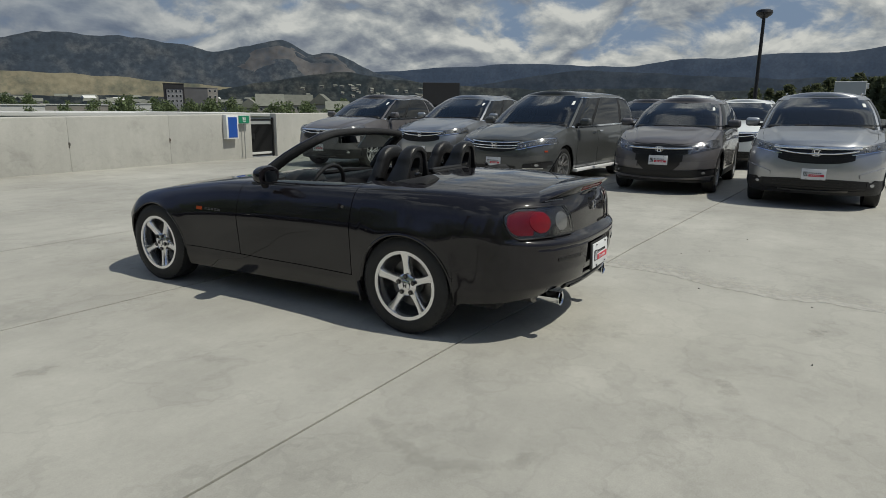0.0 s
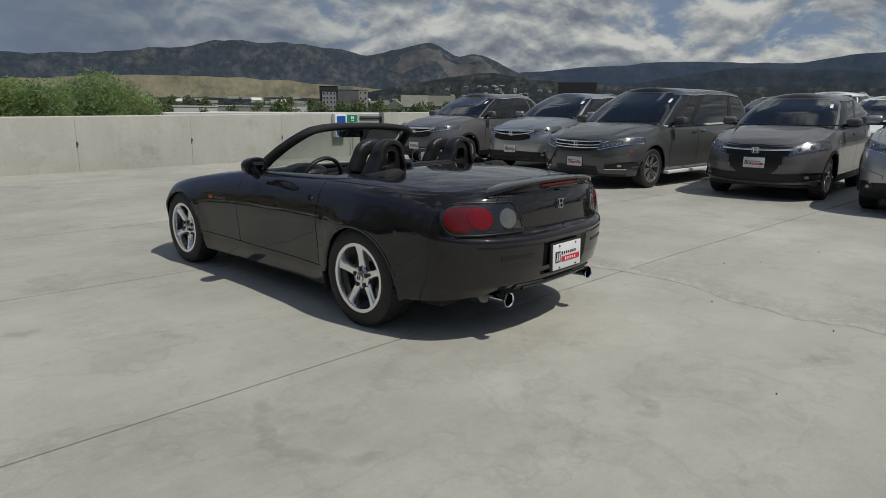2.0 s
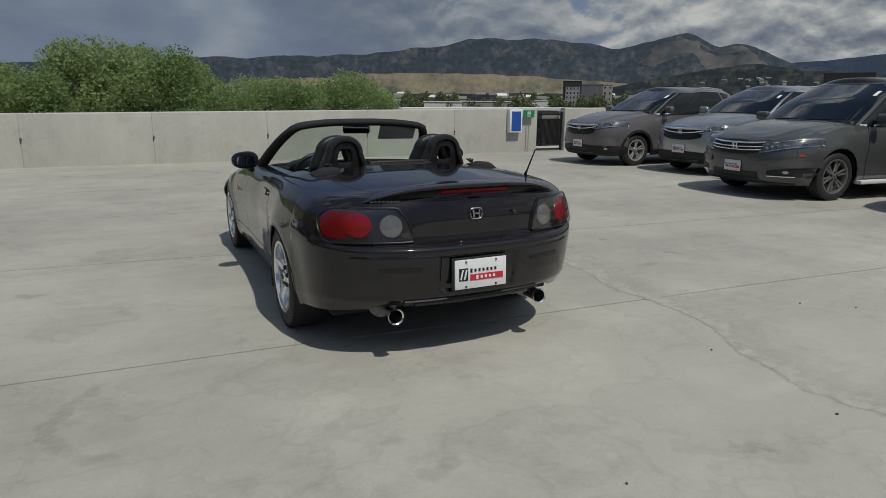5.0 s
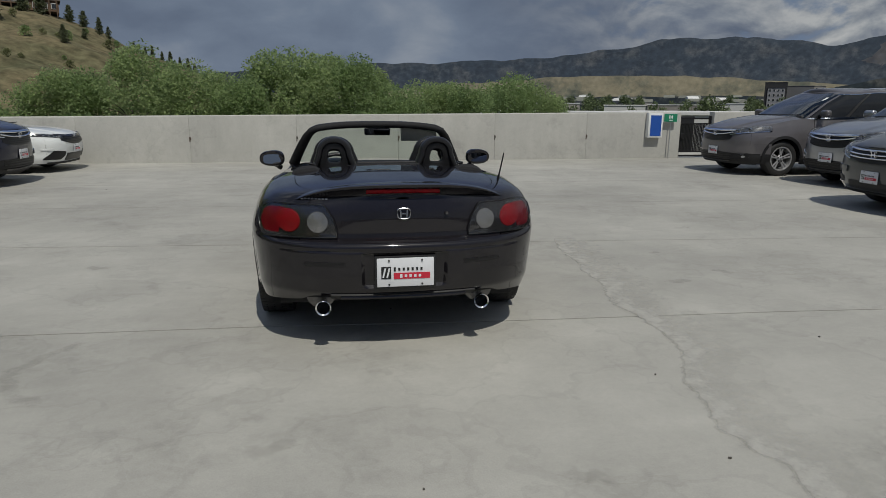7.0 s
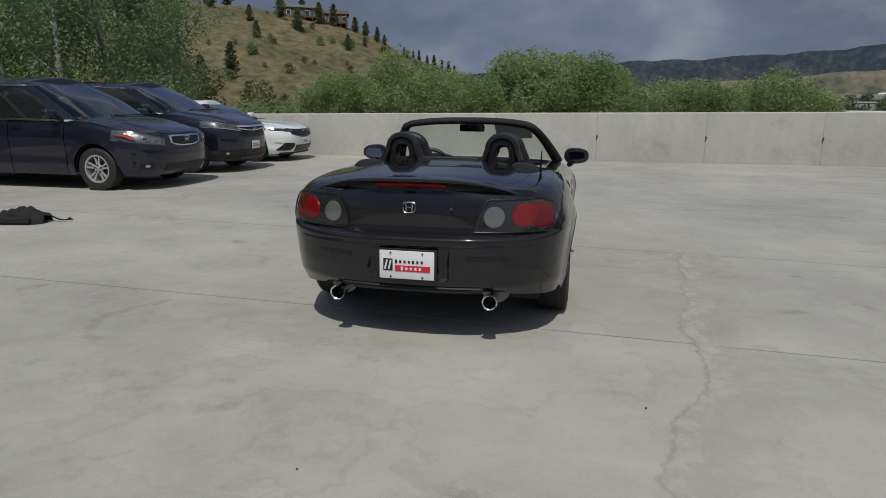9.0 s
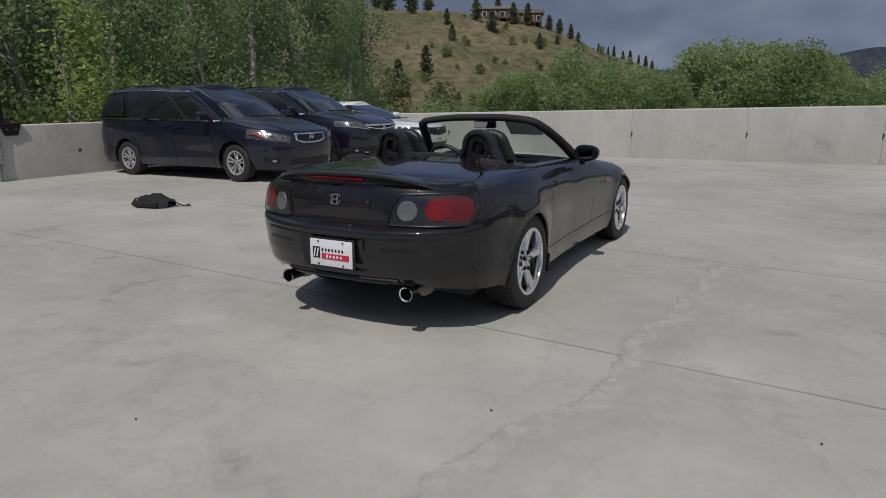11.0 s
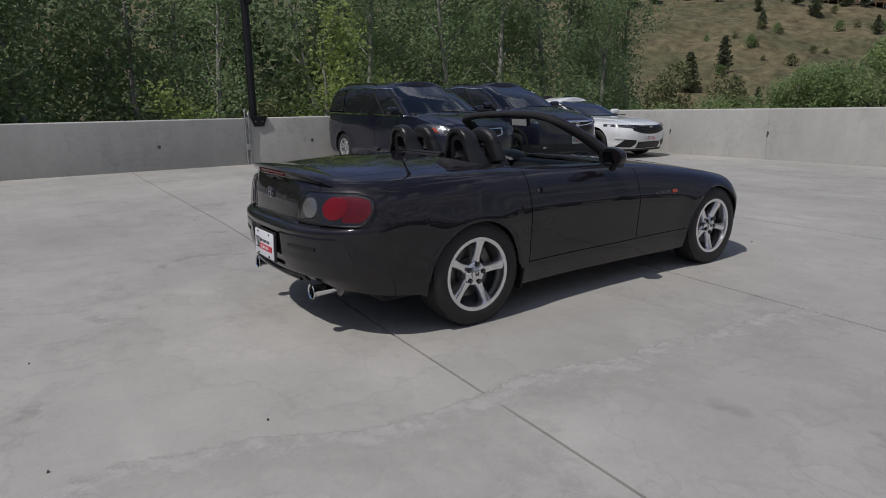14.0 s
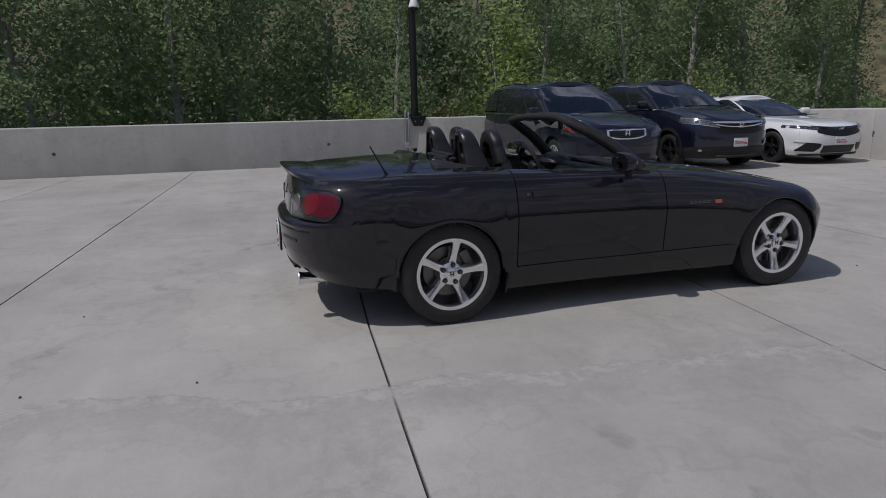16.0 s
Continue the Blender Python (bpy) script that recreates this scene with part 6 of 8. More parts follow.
    half_ = lambda x: (0.5 * (hi_a - lo_a) + (0.5 * (hi_b - lo_b) - 0.5 * (hi_a - lo_a)) * float(fx(x))) * tip(x)
    for s in (1, -1):
        hl = part("headlight", sheet_bm(fp(s * lamp_in, s * lamp_out, lambda x: mid_(x) - half_(x), lambda x: mid_(x) + half_(x), nx=18, nz=7, out=0.007), 0.012), lamp_dark if front == "hatch" else lamp_shell, **kw, label="headlight with bright reflector cells")
        if front == "hrv" or front == "old_van":       # two round projectors in a bright bowl
            spots = ((0.30, 0.030), (0.62, 0.042))
        elif front == "hatch":
            spots = tuple((0.14 + 0.13 * k, 0.016) for k in range(6))
        elif front == "van":
            spots = tuple((0.16 + 0.125 * k, 0.020) for k in range(6))
        else:
            spots = ((0.34, 0.030), (0.66, 0.036))
        if front in ("hrv", "old_van"):
            part("reflector", sheet_bm(fp(s * (lamp_in + 0.05), s * (lamp_out - 0.07), lambda x: mid_(x) - half_(x) * 0.70, lambda x: mid_(x) + half_(x) * 0.62, nx=9, nz=5, out=0.010), 0.004), headlamp, hl)
        for f_, rad in spots:
            x_ = lamp_in + f_ * (lamp_out - lamp_in)
            zc_ = mid_(x_) - 0.1 * half_(x_)
            rad = min(rad, half_(x_) * 0.72)
            q_ = b.end_q(x_, zc_)
            p_, pa, pb = b.at(q_, zc_), b.at(q_ - 0.01, zc_), b.at(q_ + 0.01, zc_)
            way = Vector((-(pb[1] - pa[1]), pb[0] - pa[0], 0)).normalized()
            way = way if way.y > 0 else -way
            place = Matrix.Translation(Vector(p_) + way * 0.012) @ way.to_track_quat("X", "Z").to_matrix().to_4x4()
            if s < 0:
                place = Matrix.Scale(-1, 4, (1, 0, 0)) @ place
            pr_ = part("projector", lathe_bm([(rad, -0.004), (rad * 1.02, 0.006), (rad * 0.86, 0.007), (rad * 0.80, 0.002)], 18, place), chrome, hl)
            part("projector_lens", lathe_bm([(rad * 0.80, 0.002), (rad * 0.60, 0.010), (rad * 0.3, 0.014), (0.0, 0.015)], 18, place), lamp_clear if rad < 0.025 else lamp_shell, pr_)
        if front in ("suv", "van", "hatch"):
            part("light_brow", sheet_bm(fp(s * (lamp_in + 0.01), s * (lamp_out - 0.04), lambda x: mid_(x) + half_(x) * 0.62, lambda x: mid_(x) + half_(x) * 0.84, nx=14, nz=3, out=0.013), 0.006), chrome if front == "van" else lamp_clear, hl)
        if front in ("suv", "van"):
            part("light_underline", sheet_bm(fp(s * (lamp_in - 0.02), s * (lamp_out - 0.05), lambda x: mid_(x) - half_(x) * 1.04 - 0.004, lambda x: mid_(x) - half_(x) * 0.86, nx=14, nz=3, out=0.014), 0.008), chrome, hl)
        cov = part("headlight_cover", sheet_bm(fp(s * lamp_in, s * lamp_out, lambda x: mid_(x) - half_(x), lambda x: mid_(x) + half_(x), nx=18, nz=7, out=0.030)), lamp_glass, hl, "clear headlight cover")
        cov.visible_shadow = False
        if front == "old_van":
            part("amber_corner", sheet_bm(fp(s * (lamp_out - 0.088), s * (lamp_out - 0.062), lambda x: mid_(x) - half_(x) * 0.55, lambda x: mid_(x) + half_(x) * 0.35, nx=6, nz=4, out=0.032), 0.004), amber_lens, hl)
        if front == "hrv":
            part("indicator", sheet_bm(fp(s * (lamp_out - 0.085), s * (lamp_out - 0.03), lambda x: mid_(x) - half_(x) * 0.8, lambda x: mid_(x) + half_(x) * 0.8, nx=5, nz=4, out=0.011), 0.005), headlamp, hl)
        if front in ("suv", "hrv", "old_van", "van"):
            fz = 0.385 if front != "van" else 0.42
            fo_ = part("fog_lamp", sheet_bm(fp(s * h * 0.73, s * h * 0.86, lambda x: fz - 0.040, lambda x: fz + 0.034, nx=8, nz=4, out=0.013), 0.01), grille_black, **kw)
            part("fog_lens", sheet_bm(fp(s * h * 0.768, s * h * 0.822, lambda x: fz - 0.004 - 0.022 * math.sqrt(max(0.05, 1 - ((abs(x) / h - 0.795) / 0.027) ** 2)), lambda x: fz - 0.004 + 0.022 * math.sqrt(max(0.05, 1 - ((abs(x) / h - 0.795) / 0.027) ** 2)), nx=9, nz=4, out=0.017), 0.006), lamp_clear, fo_)
        if front == "van":
            part("fog_trim", sheet_bm(fp(s * 0.58, s * h * 0.87, lambda x: 0.348, lambda x: 0.360, nx=8, nz=2, out=0.016), 0.008), chrome, **kw)
            part("corner_marker", sheet_bm(flip_x(push(b.side(2.20, 2.27, 3, z0=lambda q: hood0 - 0.24 + 0 * q, z1=lambda q: hood0 - 0.21 + 0 * q), 0.006), s), 0.006), amber_lens, **kw)
        if steps:
            part("running_board", box_bm(0.10, wb - 2 * arc + 0.02, 0.055, pose(s * (h + 0.025), (ya_f + ya_r) / 2, 0.262), 0.012), plate_white, **kw, label="white strip along the sill")
    bz = gz - 0.03 if front != "hatch" else gz + 0.02
    ybad = float(b.nose(bz)) + 0.022
    h_badge(car, pose(0, ybad, bz, -8, 0, 0), 0.108, 0.088, chrome)
    if plate:
        yp = float(b.nose(plate_z)) + 0.014
        dealer_plate(car, pose(0, yp, plate_z, 0, 0, 180))
    for s in (1, -1):
        part("wiper", rod_bm((s * 0.05 + 0.3, cowl + 0.13, hood1 + 0.010), (s * 0.5 - 0.35, cowl + 0.10, hood1 + 0.022), 0.009, 6), black_plastic, **kw)
    car.matrix_world = m
    return car


def crv(m, paint, label, **kw):
    return family_car("suv", label, "car", m, paint, 4.59, 1.855, 1.745, 2.66, 0.93, 0.955, 1.18, 1.13, 1.19, 0.96, -0.02, -1.5, 0.50, **kw)


def facing(px, py, L, west=True, turn=0.0):
    """The pose of a car whose front plate stands at (px, py) and that faces -x (west) or +x."""
    a = radians((90 if west else -90) + turn)
    way = Vector((-math.sin(a), math.cos(a), 0))
    p = Vector((px, py, 0)) - way * (L / 2)
    return pose(p.x, p.y, 0, 0, 0, math.degrees(a))


crv(facing(6.60, -2.14, 4.59), silver_paint, "silver compact SUV with chrome grille parked in a row", wheel_mats=(alloy, dark_alloy), plate_z=0.52)
family_car("suv", "dark grey small SUV parked in a row on the deck", "car", facing(7.15, 0.16, 4.30), grey_paint, 4.30, 1.78, 1.665, 2.61, 0.86, 0.895, 1.12, 1.08, 1.17, 0.92, 0.0, -1.3, 0.65,
           front="hrv", plate_z=0.58, side_chrome=False, rails=False, r_wheel=0.335, rim=0.225, wheel_mats=(wheel_grey, dark_alloy), split=0.17)
family_car("minivan", "dark grey minivan with a white strip along its sill", "car", facing(6.57, 2.97, 5.16, turn=-5.0), green_grey_paint, 5.16, 1.99, 1.79, 3.00, 0.97, 0.885, 1.13, 1.07, 1.13, 1.30, 0.24, -1.9, 0.24,
           front="van", plate_z=0.46, cladding=False, rails=False, steps=True, r_wheel=0.35, rim=0.25, wheel_mats=(wheel_grey, dark_alloy), spokes=6, split=0.15)
crv(facing(8.10, 5.55, 4.59), silver_paint, "silver compact SUV parked beside the dark minivan", plate_z=0.50)
crv(facing(7.50, 7.97, 4.59), grey_paint, "dark grey compact SUV with chrome window trim", plate_z=0.48)
family_car("minivan", "dark navy blue older minivan parked at the parapet", "car", facing(-5.42, 5.13, 5.10, False), navy_paint, 5.10, 1.96, 1.74, 3.00, 0.97, 0.90, 1.12, 1.06, 1.12, 1.32, 0.28, -1.9, 0.24,
           front="old_van", plate=False, cladding=False, rails=True, side_chrome=True, r_wheel=0.335, rim=0.215, split=0.21, spokes=5, sticker_on=False)
crv(facing(-5.57, 7.62, 4.59, False), navy_paint, "dark navy blue compact SUV parked at the parapet", plate_z=0.52, wheel_mats=(dark_alloy, dark_alloy))
family_car("hatchback", "white sporty hatchback with black grille parked at the parapet", "car", facing(-5.62, 10.08, 4.52, False), white_paint, 4.52, 1.80, 1.40, 2.70, 0.90, 0.78, 0.93, 0.92, 1.02, 0.72, -0.20, -1.2, 0.75,
           front="hatch", plate_z=0.46, cladding=False, rails=False, side_chrome=False, r_wheel=0.325, rim=0.23, wheel_mats=(dark_alloy, dark_alloy))
# second row, behind the first
crv(facing(13.2, 2.25, 4.59), grey_paint, "dark grey SUV parked in the second row", simple=True, plate=False)
crv(facing(13.0, -0.35, 4.59), white_paint, "white SUV parked in the second row", simple=True, plate=False)
family_car("suv", "tall white SUV parked behind the second row", "car", facing(17.6, 1.9, 4.9), white_paint, 4.9, 1.95, 1.97, 2.8, 0.95, 1.05, 1.25, 1.2, 1.25, 1.05, 0.2, -1.6, 0.4, simple=True, plate=False)
crv(facing(18.6, -1.2, 4.59), white_paint, "white SUV parked behind the second row", simple=True, plate=False)

# ---- things on the deck ----
gate_black = material("gate_black", (0.015, 0.015, 0.016), 0.5, metal=0.3, vary=0.15, scale=12)
galv = material("galvanised", (0.42, 0.43, 0.43), 0.45, metal=0.7, vary=0.15, scale=15)
sign_blue = material("sign_blue", (0.022, 0.085, 0.36), 0.4, vary=0.06, scale=20)
sign_green = material("sign_green", (0.02, 0.20, 0.11), 0.4, vary=0.06, scale=20)
sign_white = material("sign_white", (0.70, 0.71, 0.70), 0.5, vary=0.05, scale=20)
pole_black = material("pole_black", (0.010, 0.010, 0.012), 0.4, vary=0.15, scale=10)
bag_cloth = material("bag_cloth", (0.012, 0.012, 0.013), 0.85, vary=0.3, scale=30, bump=0.4, bump_scale=150)

gate = thing("gate", "black iron bar gate in the parapet opening", "gate")
gx0, gx1, gy = 8.74, 9.66, Y1 + 0.12
for z, r in ((0.055, 0.022), (0.16, 0.018), (0.90, 0.018), (1.035, 0.022)):
    part("rail", box_bm(gx1 - gx0, 0.035, 2 * r, pose((gx0 + gx1) / 2, gy, z), 0.004, 1), gate_black, gate)
for x in (gx0 + 0.02, gx1 - 0.02):
    part("post", box_bm(0.05, 0.05, 1.10, pose(x, gy, 0.55), 0.005, 1), gate_black, gate)
for k in range(19):
    part("bar", box_bm(0.026, 0.020, 0.76, pose(gx0 + 0.085 + k * 0.0418, gy, 0.53)), gate_black, gate)
part("latch", box_bm(0.12, 0.05, 0.14, pose(gx0 + 0.10, gy - 0.03, 0.58), 0.008), gate_black, gate)
stair = thing("stair_rail", "black iron stair railing beyond the gate", "railing")
for k in range(9):
    part("bar", box_bm(0.02, 0.02, 1.0, pose(9.05 + k * 0.09, Y1 + 1.15 + k * 0.10, 0.42)), gate_black, stair)
for z in (0.0, 0.92):
    part("rail", rod_bm((9.0, Y1 + 1.10, z), (9.85, Y1 + 2.05, z), 0.022, 8), gate_black, stair)
part("panel", box_bm(1.3, 0.04, 1.9, pose(10.0, Y1 + 2.3, 0.1, 0, 0, 20), 0.005), gate_black, stair)
landing = thing("stair_landing", "concrete stair landing outside the gate", "landing", kind="structure")
part("slab", box_bm(3.2, 3.0, 0.2, pose(9.6, Y1 + W_IN + 1.52, -0.12)), wall_concrete, landing)
part("stem", box_bm(1.0, 1.0, 6.9, pose(9.6, Y1 + W_IN + 1.5, -3.62)), wall_concrete, landing)

box_sign = thing("box_sign", "blue and white boxed sign fixed to the parapet", "sign")
part("casing", box_bm(0.40, 0.15, 0.63, pose(7.925, Y1 - 0.085, 0.865), 0.008), sign_white, box_sign)
part("face", box_bm(0.30, 0.006, 0.53, pose(7.93, Y1 - 0.162, 0.855)), sign_blue, box_sign)
green = thing("exit_sign", "small green and white sign on a thin post", "sign")
part("face", box_bm(0.37, 0.02, 0.20, pose(8.35, Y1 - 0.13, 1.055), 0.004, 1), sign_green, green)
part("border", box_bm(0.39, 0.012, 0.22, pose(8.35, Y1 - 0.122, 1.055)), sign_white, green)
bm = bmesh.new()
for x, z, w, h in ((-0.035, 0.02, 0.03, 0.09), (0.035, 0.02, 0.03, 0.09), (0.0, -0.06, 0.10, 0.02), (0.0, 0.02, 0.02, 0.05)):
    box_bm(w, 0.004, h, pose(8.35 + x, Y1 - 0.142, 1.055 + z), bm=bm)
part("marks", bm, sign_white, green)
part("post", box_bm(0.022, 0.016, 1.0, pose(8.37, Y1 - 0.105, 0.50)), galv, green)

# lamp post outside the west parapet with its bracket, and the conduit beside it
lamp = thing("street_lamp", "black lamp post bracketed to the parapet with a small white camera", "lamp post")
part("pole", tube_bm([(-10.98, 2.70, z) for z in (-7.0, -3.0, 0.0, 3.0, 7.0)], 0.085, 16), pole_black, lamp)
bm = bmesh.new()
v = [bm.verts.new(p) for p in ((X0 + 0.012, 2.49, 1.045), (X0 + 0.012, 2.87, 1.045), (X0 + 0.012, 2.79, 0.835), (X0 + 0.012, 2.57, 0.835))]
f = bm.faces.new(v)
ex = bmesh.ops.extrude_face_region(bm, geom=[f])
bmesh.ops.translate(bm, vec=(0.02, 0, 0), verts=[w for w in ex["geom"] if isinstance(w, bmesh.types.BMVert)])
part("bracket", bm, pole_black, lamp, smooth=False)
part("bracket_top", box_bm(0.52, 0.38, 0.03, pose(X0 - 0.20, 2.68, 1.052), 0.004, 1), pole_black, lamp)
for y in (2.60, 2.76):
    part("bolt", cyl_bm(0.012, 0.012, 0.02, pose(X0 + 0.04, y, 0.95, 0, 90, 0), 8), galv, lamp)
arm = part("camera_arm", tube_bm([(-10.9, 2.70, 3.98), (-10.75, 2.69, 4.0), (-10.69, 2.68, 3.92), (-10.69, 2.68, 3.72)], 0.022, 8), sign_white, lamp)
part("camera_housing", lathe_bm([(0.045, 0.0), (0.075, -0.05), (0.12, -0.17), (0.125, -0.20), (0.11, -0.215)], 24, Matrix.Translation((-10.69, 2.68, 3.74)) @ Matrix.Rotation(-math.pi / 2, 4, "Y")), sign_white, arm)
part("camera_dome", ball_bm(0.10, 0.10, 0.09, pose(-10.69, 2.68, 3.53), 18), pole_black, arm)
part("lamp_head", box_bm(0.5, 0.5, 0.22, pose(-10.98, 2.70, 7.05), 0.06, 3), pole_black, lamp)

pipe = thing("conduit", "pair of grey conduits bent over the parapet", "pipe")
for dy, h in ((0.0, 1.22), (0.075, 1.16)):
    pts = [(X0 + 0.04, 2.36 + dy, 0.01), (X0 + 0.04, 2.36 + dy, 0.7), (X0 + 0.04, 2.36 + dy, h - 0.08)]
    pts += [(X0 + 0.04 - 0.08 * (1 - math.cos(a)), 2.36 + dy + 0.04 * (1 - math.cos(a)), h - 0.08 + 0.08 * math.sin(a)) for a in np.linspace(0.3, math.pi / 2, 5)]
    pts += [(X0 - 0.30, 2.36 + dy + 0.12, h)]
    part("tube", tube_bm(pts, 0.018, 8), galv, pipe)
part("junction_box", box_bm(0.06, 0.12, 0.14, pose(X0 + 0.035, 2.40, 0.40), 0.006), galv, pipe)
for z in (0.55, 0.9):
    part("clip", box_bm(0.03, 0.16, 0.025, pose(X0 + 0.018, 2.40, z)), galv, pipe)

east_lamp = thing("deck_lamp", "black lamp post with a wide round head among the parked cars", "lamp post")
part("pole", tube_bm([(21.3, -0.1, 0.0), (21.3, -0.1, 2.5), (21.3, -0.1, 4.55)], 0.06, 14, radii=[0.075, 0.062, 0.055]), pole_black, east_lamp)
part("lamp_head", lathe_bm([(0.10, 0.0), (0.13, 0.03), (0.24, 0.10), (0.27, 0.17), (0.25, 0.24), (0.18, 0.28), (0.0, 0.29)], 24, Matrix.Translation((21.3, -0.1, 4.55)) @ Matrix.Rotation(-math.pi / 2, 4, "Y")), pole_black, east_lamp)
part("lens", lathe_bm([(0.0, 0.0), (0.20, 0.0), (0.24, 0.02)], 24, Matrix.Translation((21.3, -0.1, 4.64)) @ Matrix.Rotation(-math.pi / 2, 4, "Y")), mark_grey, east_lamp)
part("foot", cyl_bm(0.22, 0.20, 0.5, pose(21.3, -0.1, 0.25), 20), wall_concrete, east_lamp)

# the black bag left on the deck
bag = thing("backpack", "black cloth bag lying slumped on the deck with a loose strap", "bag", pose(-5.28, 1.72, 0, 0, 0, 12))
own = bmesh.new()
rnd_b = random.Random(8)
cols = []
for i in range(17):
    f = i / 16
    x = -0.27 + 0.54 * f
    hgt = 0.165 * math.sin(math.pi * min(1, max(0, 0.08 + 0.86 * f))) ** 0.45 + 0.015 * math.sin(f * 21)
    dep = 0.17 * math.sin(math.pi * (0.08 + 0.84 * f)) ** 0.4
    ring = []
    for j in range(15):
        a = math.pi * j / 14
        wob = 1 + 0.10 * math.sin(5 * a + 9 * f) + rnd_b.uniform(-0.04, 0.04)
        ring.append((x, -dep * math.cos(a) * wob, max(0.004, hgt * math.sin(a) ** 0.7 * wob)))
    cols.append(ring)
sheet_bm(np.array(cols), 0, own)
part("body", own, bag_cloth, bag)
part("pocket", box_bm(0.34, 0.05, 0.075, pose(0.0, -0.165, 0.05, -14, 0, 0), 0.02, 3), bag_cloth, bag)
part("zip", tube_bm([(-0.13, -0.185, 0.08), (-0.05, -0.195, 0.068), (0.05, -0.195, 0.068), (0.13, -0.185, 0.082)], 0.003, 6), dark_alloy, bag)
part("strap", tube_bm([(0.22, 0.0, 0.10), (0.30, 0.03, 0.07), (0.36, 0.05, 0.03), (0.42, 0.06, 0.02), (0.48, 0.07, 0.03), (0.49, 0.10, 0.02)], 0.016, 6, flat=0.5), bag_cloth, bag)
part("buckle", box_bm(0.03, 0.03, 0.03, pose(0.475, 0.075, 0.03), 0.006), bag_cloth, bag)
part("handle", tube_bm([(-0.26, 0.0, 0.09), (-0.30, -0.02, 0.11), (-0.33, -0.03, 0.07), (-0.36, -0.02, 0.03)], 0.016, 6, flat=0.6), bag_cloth, bag)
part("side_flap", ball_bm(0.09, 0.10, 0.045, pose(-0.27, -0.02, 0.04, 0, 0, 20), 12), bag_cloth, bag)

# ---- ground and distance ----
GZ = -7.0
EYE = (0.0, -3.0, 1.35)
field = material("field_green", (0.060, 0.068, 0.036), 0.95, vary=0.45, scale=0.03, vary2=0.3, scale2=0.6)
raw("ground", [(-4500, -4500, GZ), (4500, -4500, GZ), (4500, 4500, GZ), (-4500, 4500, GZ)], [(0, 1, 2, 3)], field)
tagged(bpy.data.objects["ground"], "flat valley floor of grass and town below the deck", "ground", kind="structure")


def two_tone(name, a, b, scale, lo=0.42, hi=0.58, detail=8.0, fine=0.25, fine_scale=0.2, far=0.0):
    """Ground of two colours in patches, with fine variation."""
    m = bpy.data.materials.new(name)
    m.use_nodes = True
    nt = m.node_tree
    bs = nt.nodes["Principled BSDF"]
    bs.inputs["Roughness"].default_value, bs.inputs["Specular IOR Level"].default_value = 0.95, 0.1
    co = nt.nodes.new("ShaderNodeTexCoord").outputs["Object"]
    if far:                                          # gullies and woods that run down the slopes towards the valley
        n1, n2, n3 = (nt.nodes.new("ShaderNodeVectorMath") for _ in range(3))
        n1.operation, n2.operation, n3.operation = "SUBTRACT", "NORMALIZE", "MULTIPLY"
        n1.inputs[1].default_value, n3.inputs[1].default_value = EYE, (far, far, far * 1.25)
        nt.links.new(co, n1.inputs[0]), nt.links.new(n1.outputs[0], n2.inputs[0]), nt.links.new(n2.outputs[0], n3.inputs[0])
        co = n3.outputs[0]
    fac = []
    for s, d, rg in ((scale, detail, 0.70 if far else 0.62), (fine_scale, 6.0, 0.62)):
        n = nt.nodes.new("ShaderNodeTexNoise")
        n.inputs["Scale"].default_value, n.inputs["Detail"].default_value, n.inputs["Roughness"].default_value = s, d, rg
        nt.links.new(co, n.inputs["Vector"])
        fac.append(n.outputs["Fac"])
    r = nt.nodes.new("ShaderNodeValToRGB")
    e = r.color_ramp.elements
    e[0].position, e[0].color, e[1].position, e[1].color = lo, (*a, 1), hi, (*b, 1)
    nt.links.new(fac[0], r.inputs[0])
    q = nt.nodes.new("ShaderNodeMapRange")
    for k, v in (("From Min", 0.3), ("From Max", 0.7), ("To Min", 1 - fine), ("To Max", 1 + fine)):
        q.inputs[k].default_value = v
    nt.links.new(fac[1], q.inputs["Value"])
    sc = nt.nodes.new("ShaderNodeVectorMath")
    sc.operation = "SCALE"
    nt.links.new(r.outputs[0], sc.inputs[0]), nt.links.new(q.outputs[0], sc.inputs["Scale"])
    nt.links.new(sc.outputs[0], bs.inputs["Base Color"])
    return m


def slope(name, label, ridge, near, far, mat, b0, b1, nb, nr, rough, seed, shape=1.0, category="mountain", drop=0.6):
    """A range of hills: ridge(bearing) is its height in degrees over the horizon at the distance far; it starts at near."""
    bs = np.linspace(b0, b1, nb)
    rs = np.concatenate([np.linspace(0, 1, nr), [1.12, 1.3]])
    verts, faces = [], []
    for b in bs:
        top = EYE[2] + far * math.tan(math.radians(float(ridge(b))))
        for f in rs:
            r = near + (far - near) * f
            x, y = EYE[0] + r * math.sin(math.radians(b)), EYE[1] + r * math.cos(math.radians(b))
            k = min(f, 1.0) ** shape
            k = k * k * (3 - 2 * k) * 0.5 + k * 0.5
            n = noise.fractal(Vector((x / (far * rough), y / (far * rough), seed)), 1.0, 2.1, 6)
            z = GZ - 1 + (top - GZ + 1) * k * (1 + 0.20 * n * (1 - k)) + far * 0.0035 * n * k
            if f > 1:
                z -= (top - GZ) * drop * (f - 1)
            verts.append((x, y, z))
    m = len(rs)
    for i in range(nb - 1):
        for j in range(m - 1):
            faces.append((i * m + j, i * m + m + j, i * m + m + j + 1, i * m + j + 1))
    ob = raw(name, verts, faces, mat, smooth=True)
    return tagged(ob, label, category, kind="structure")


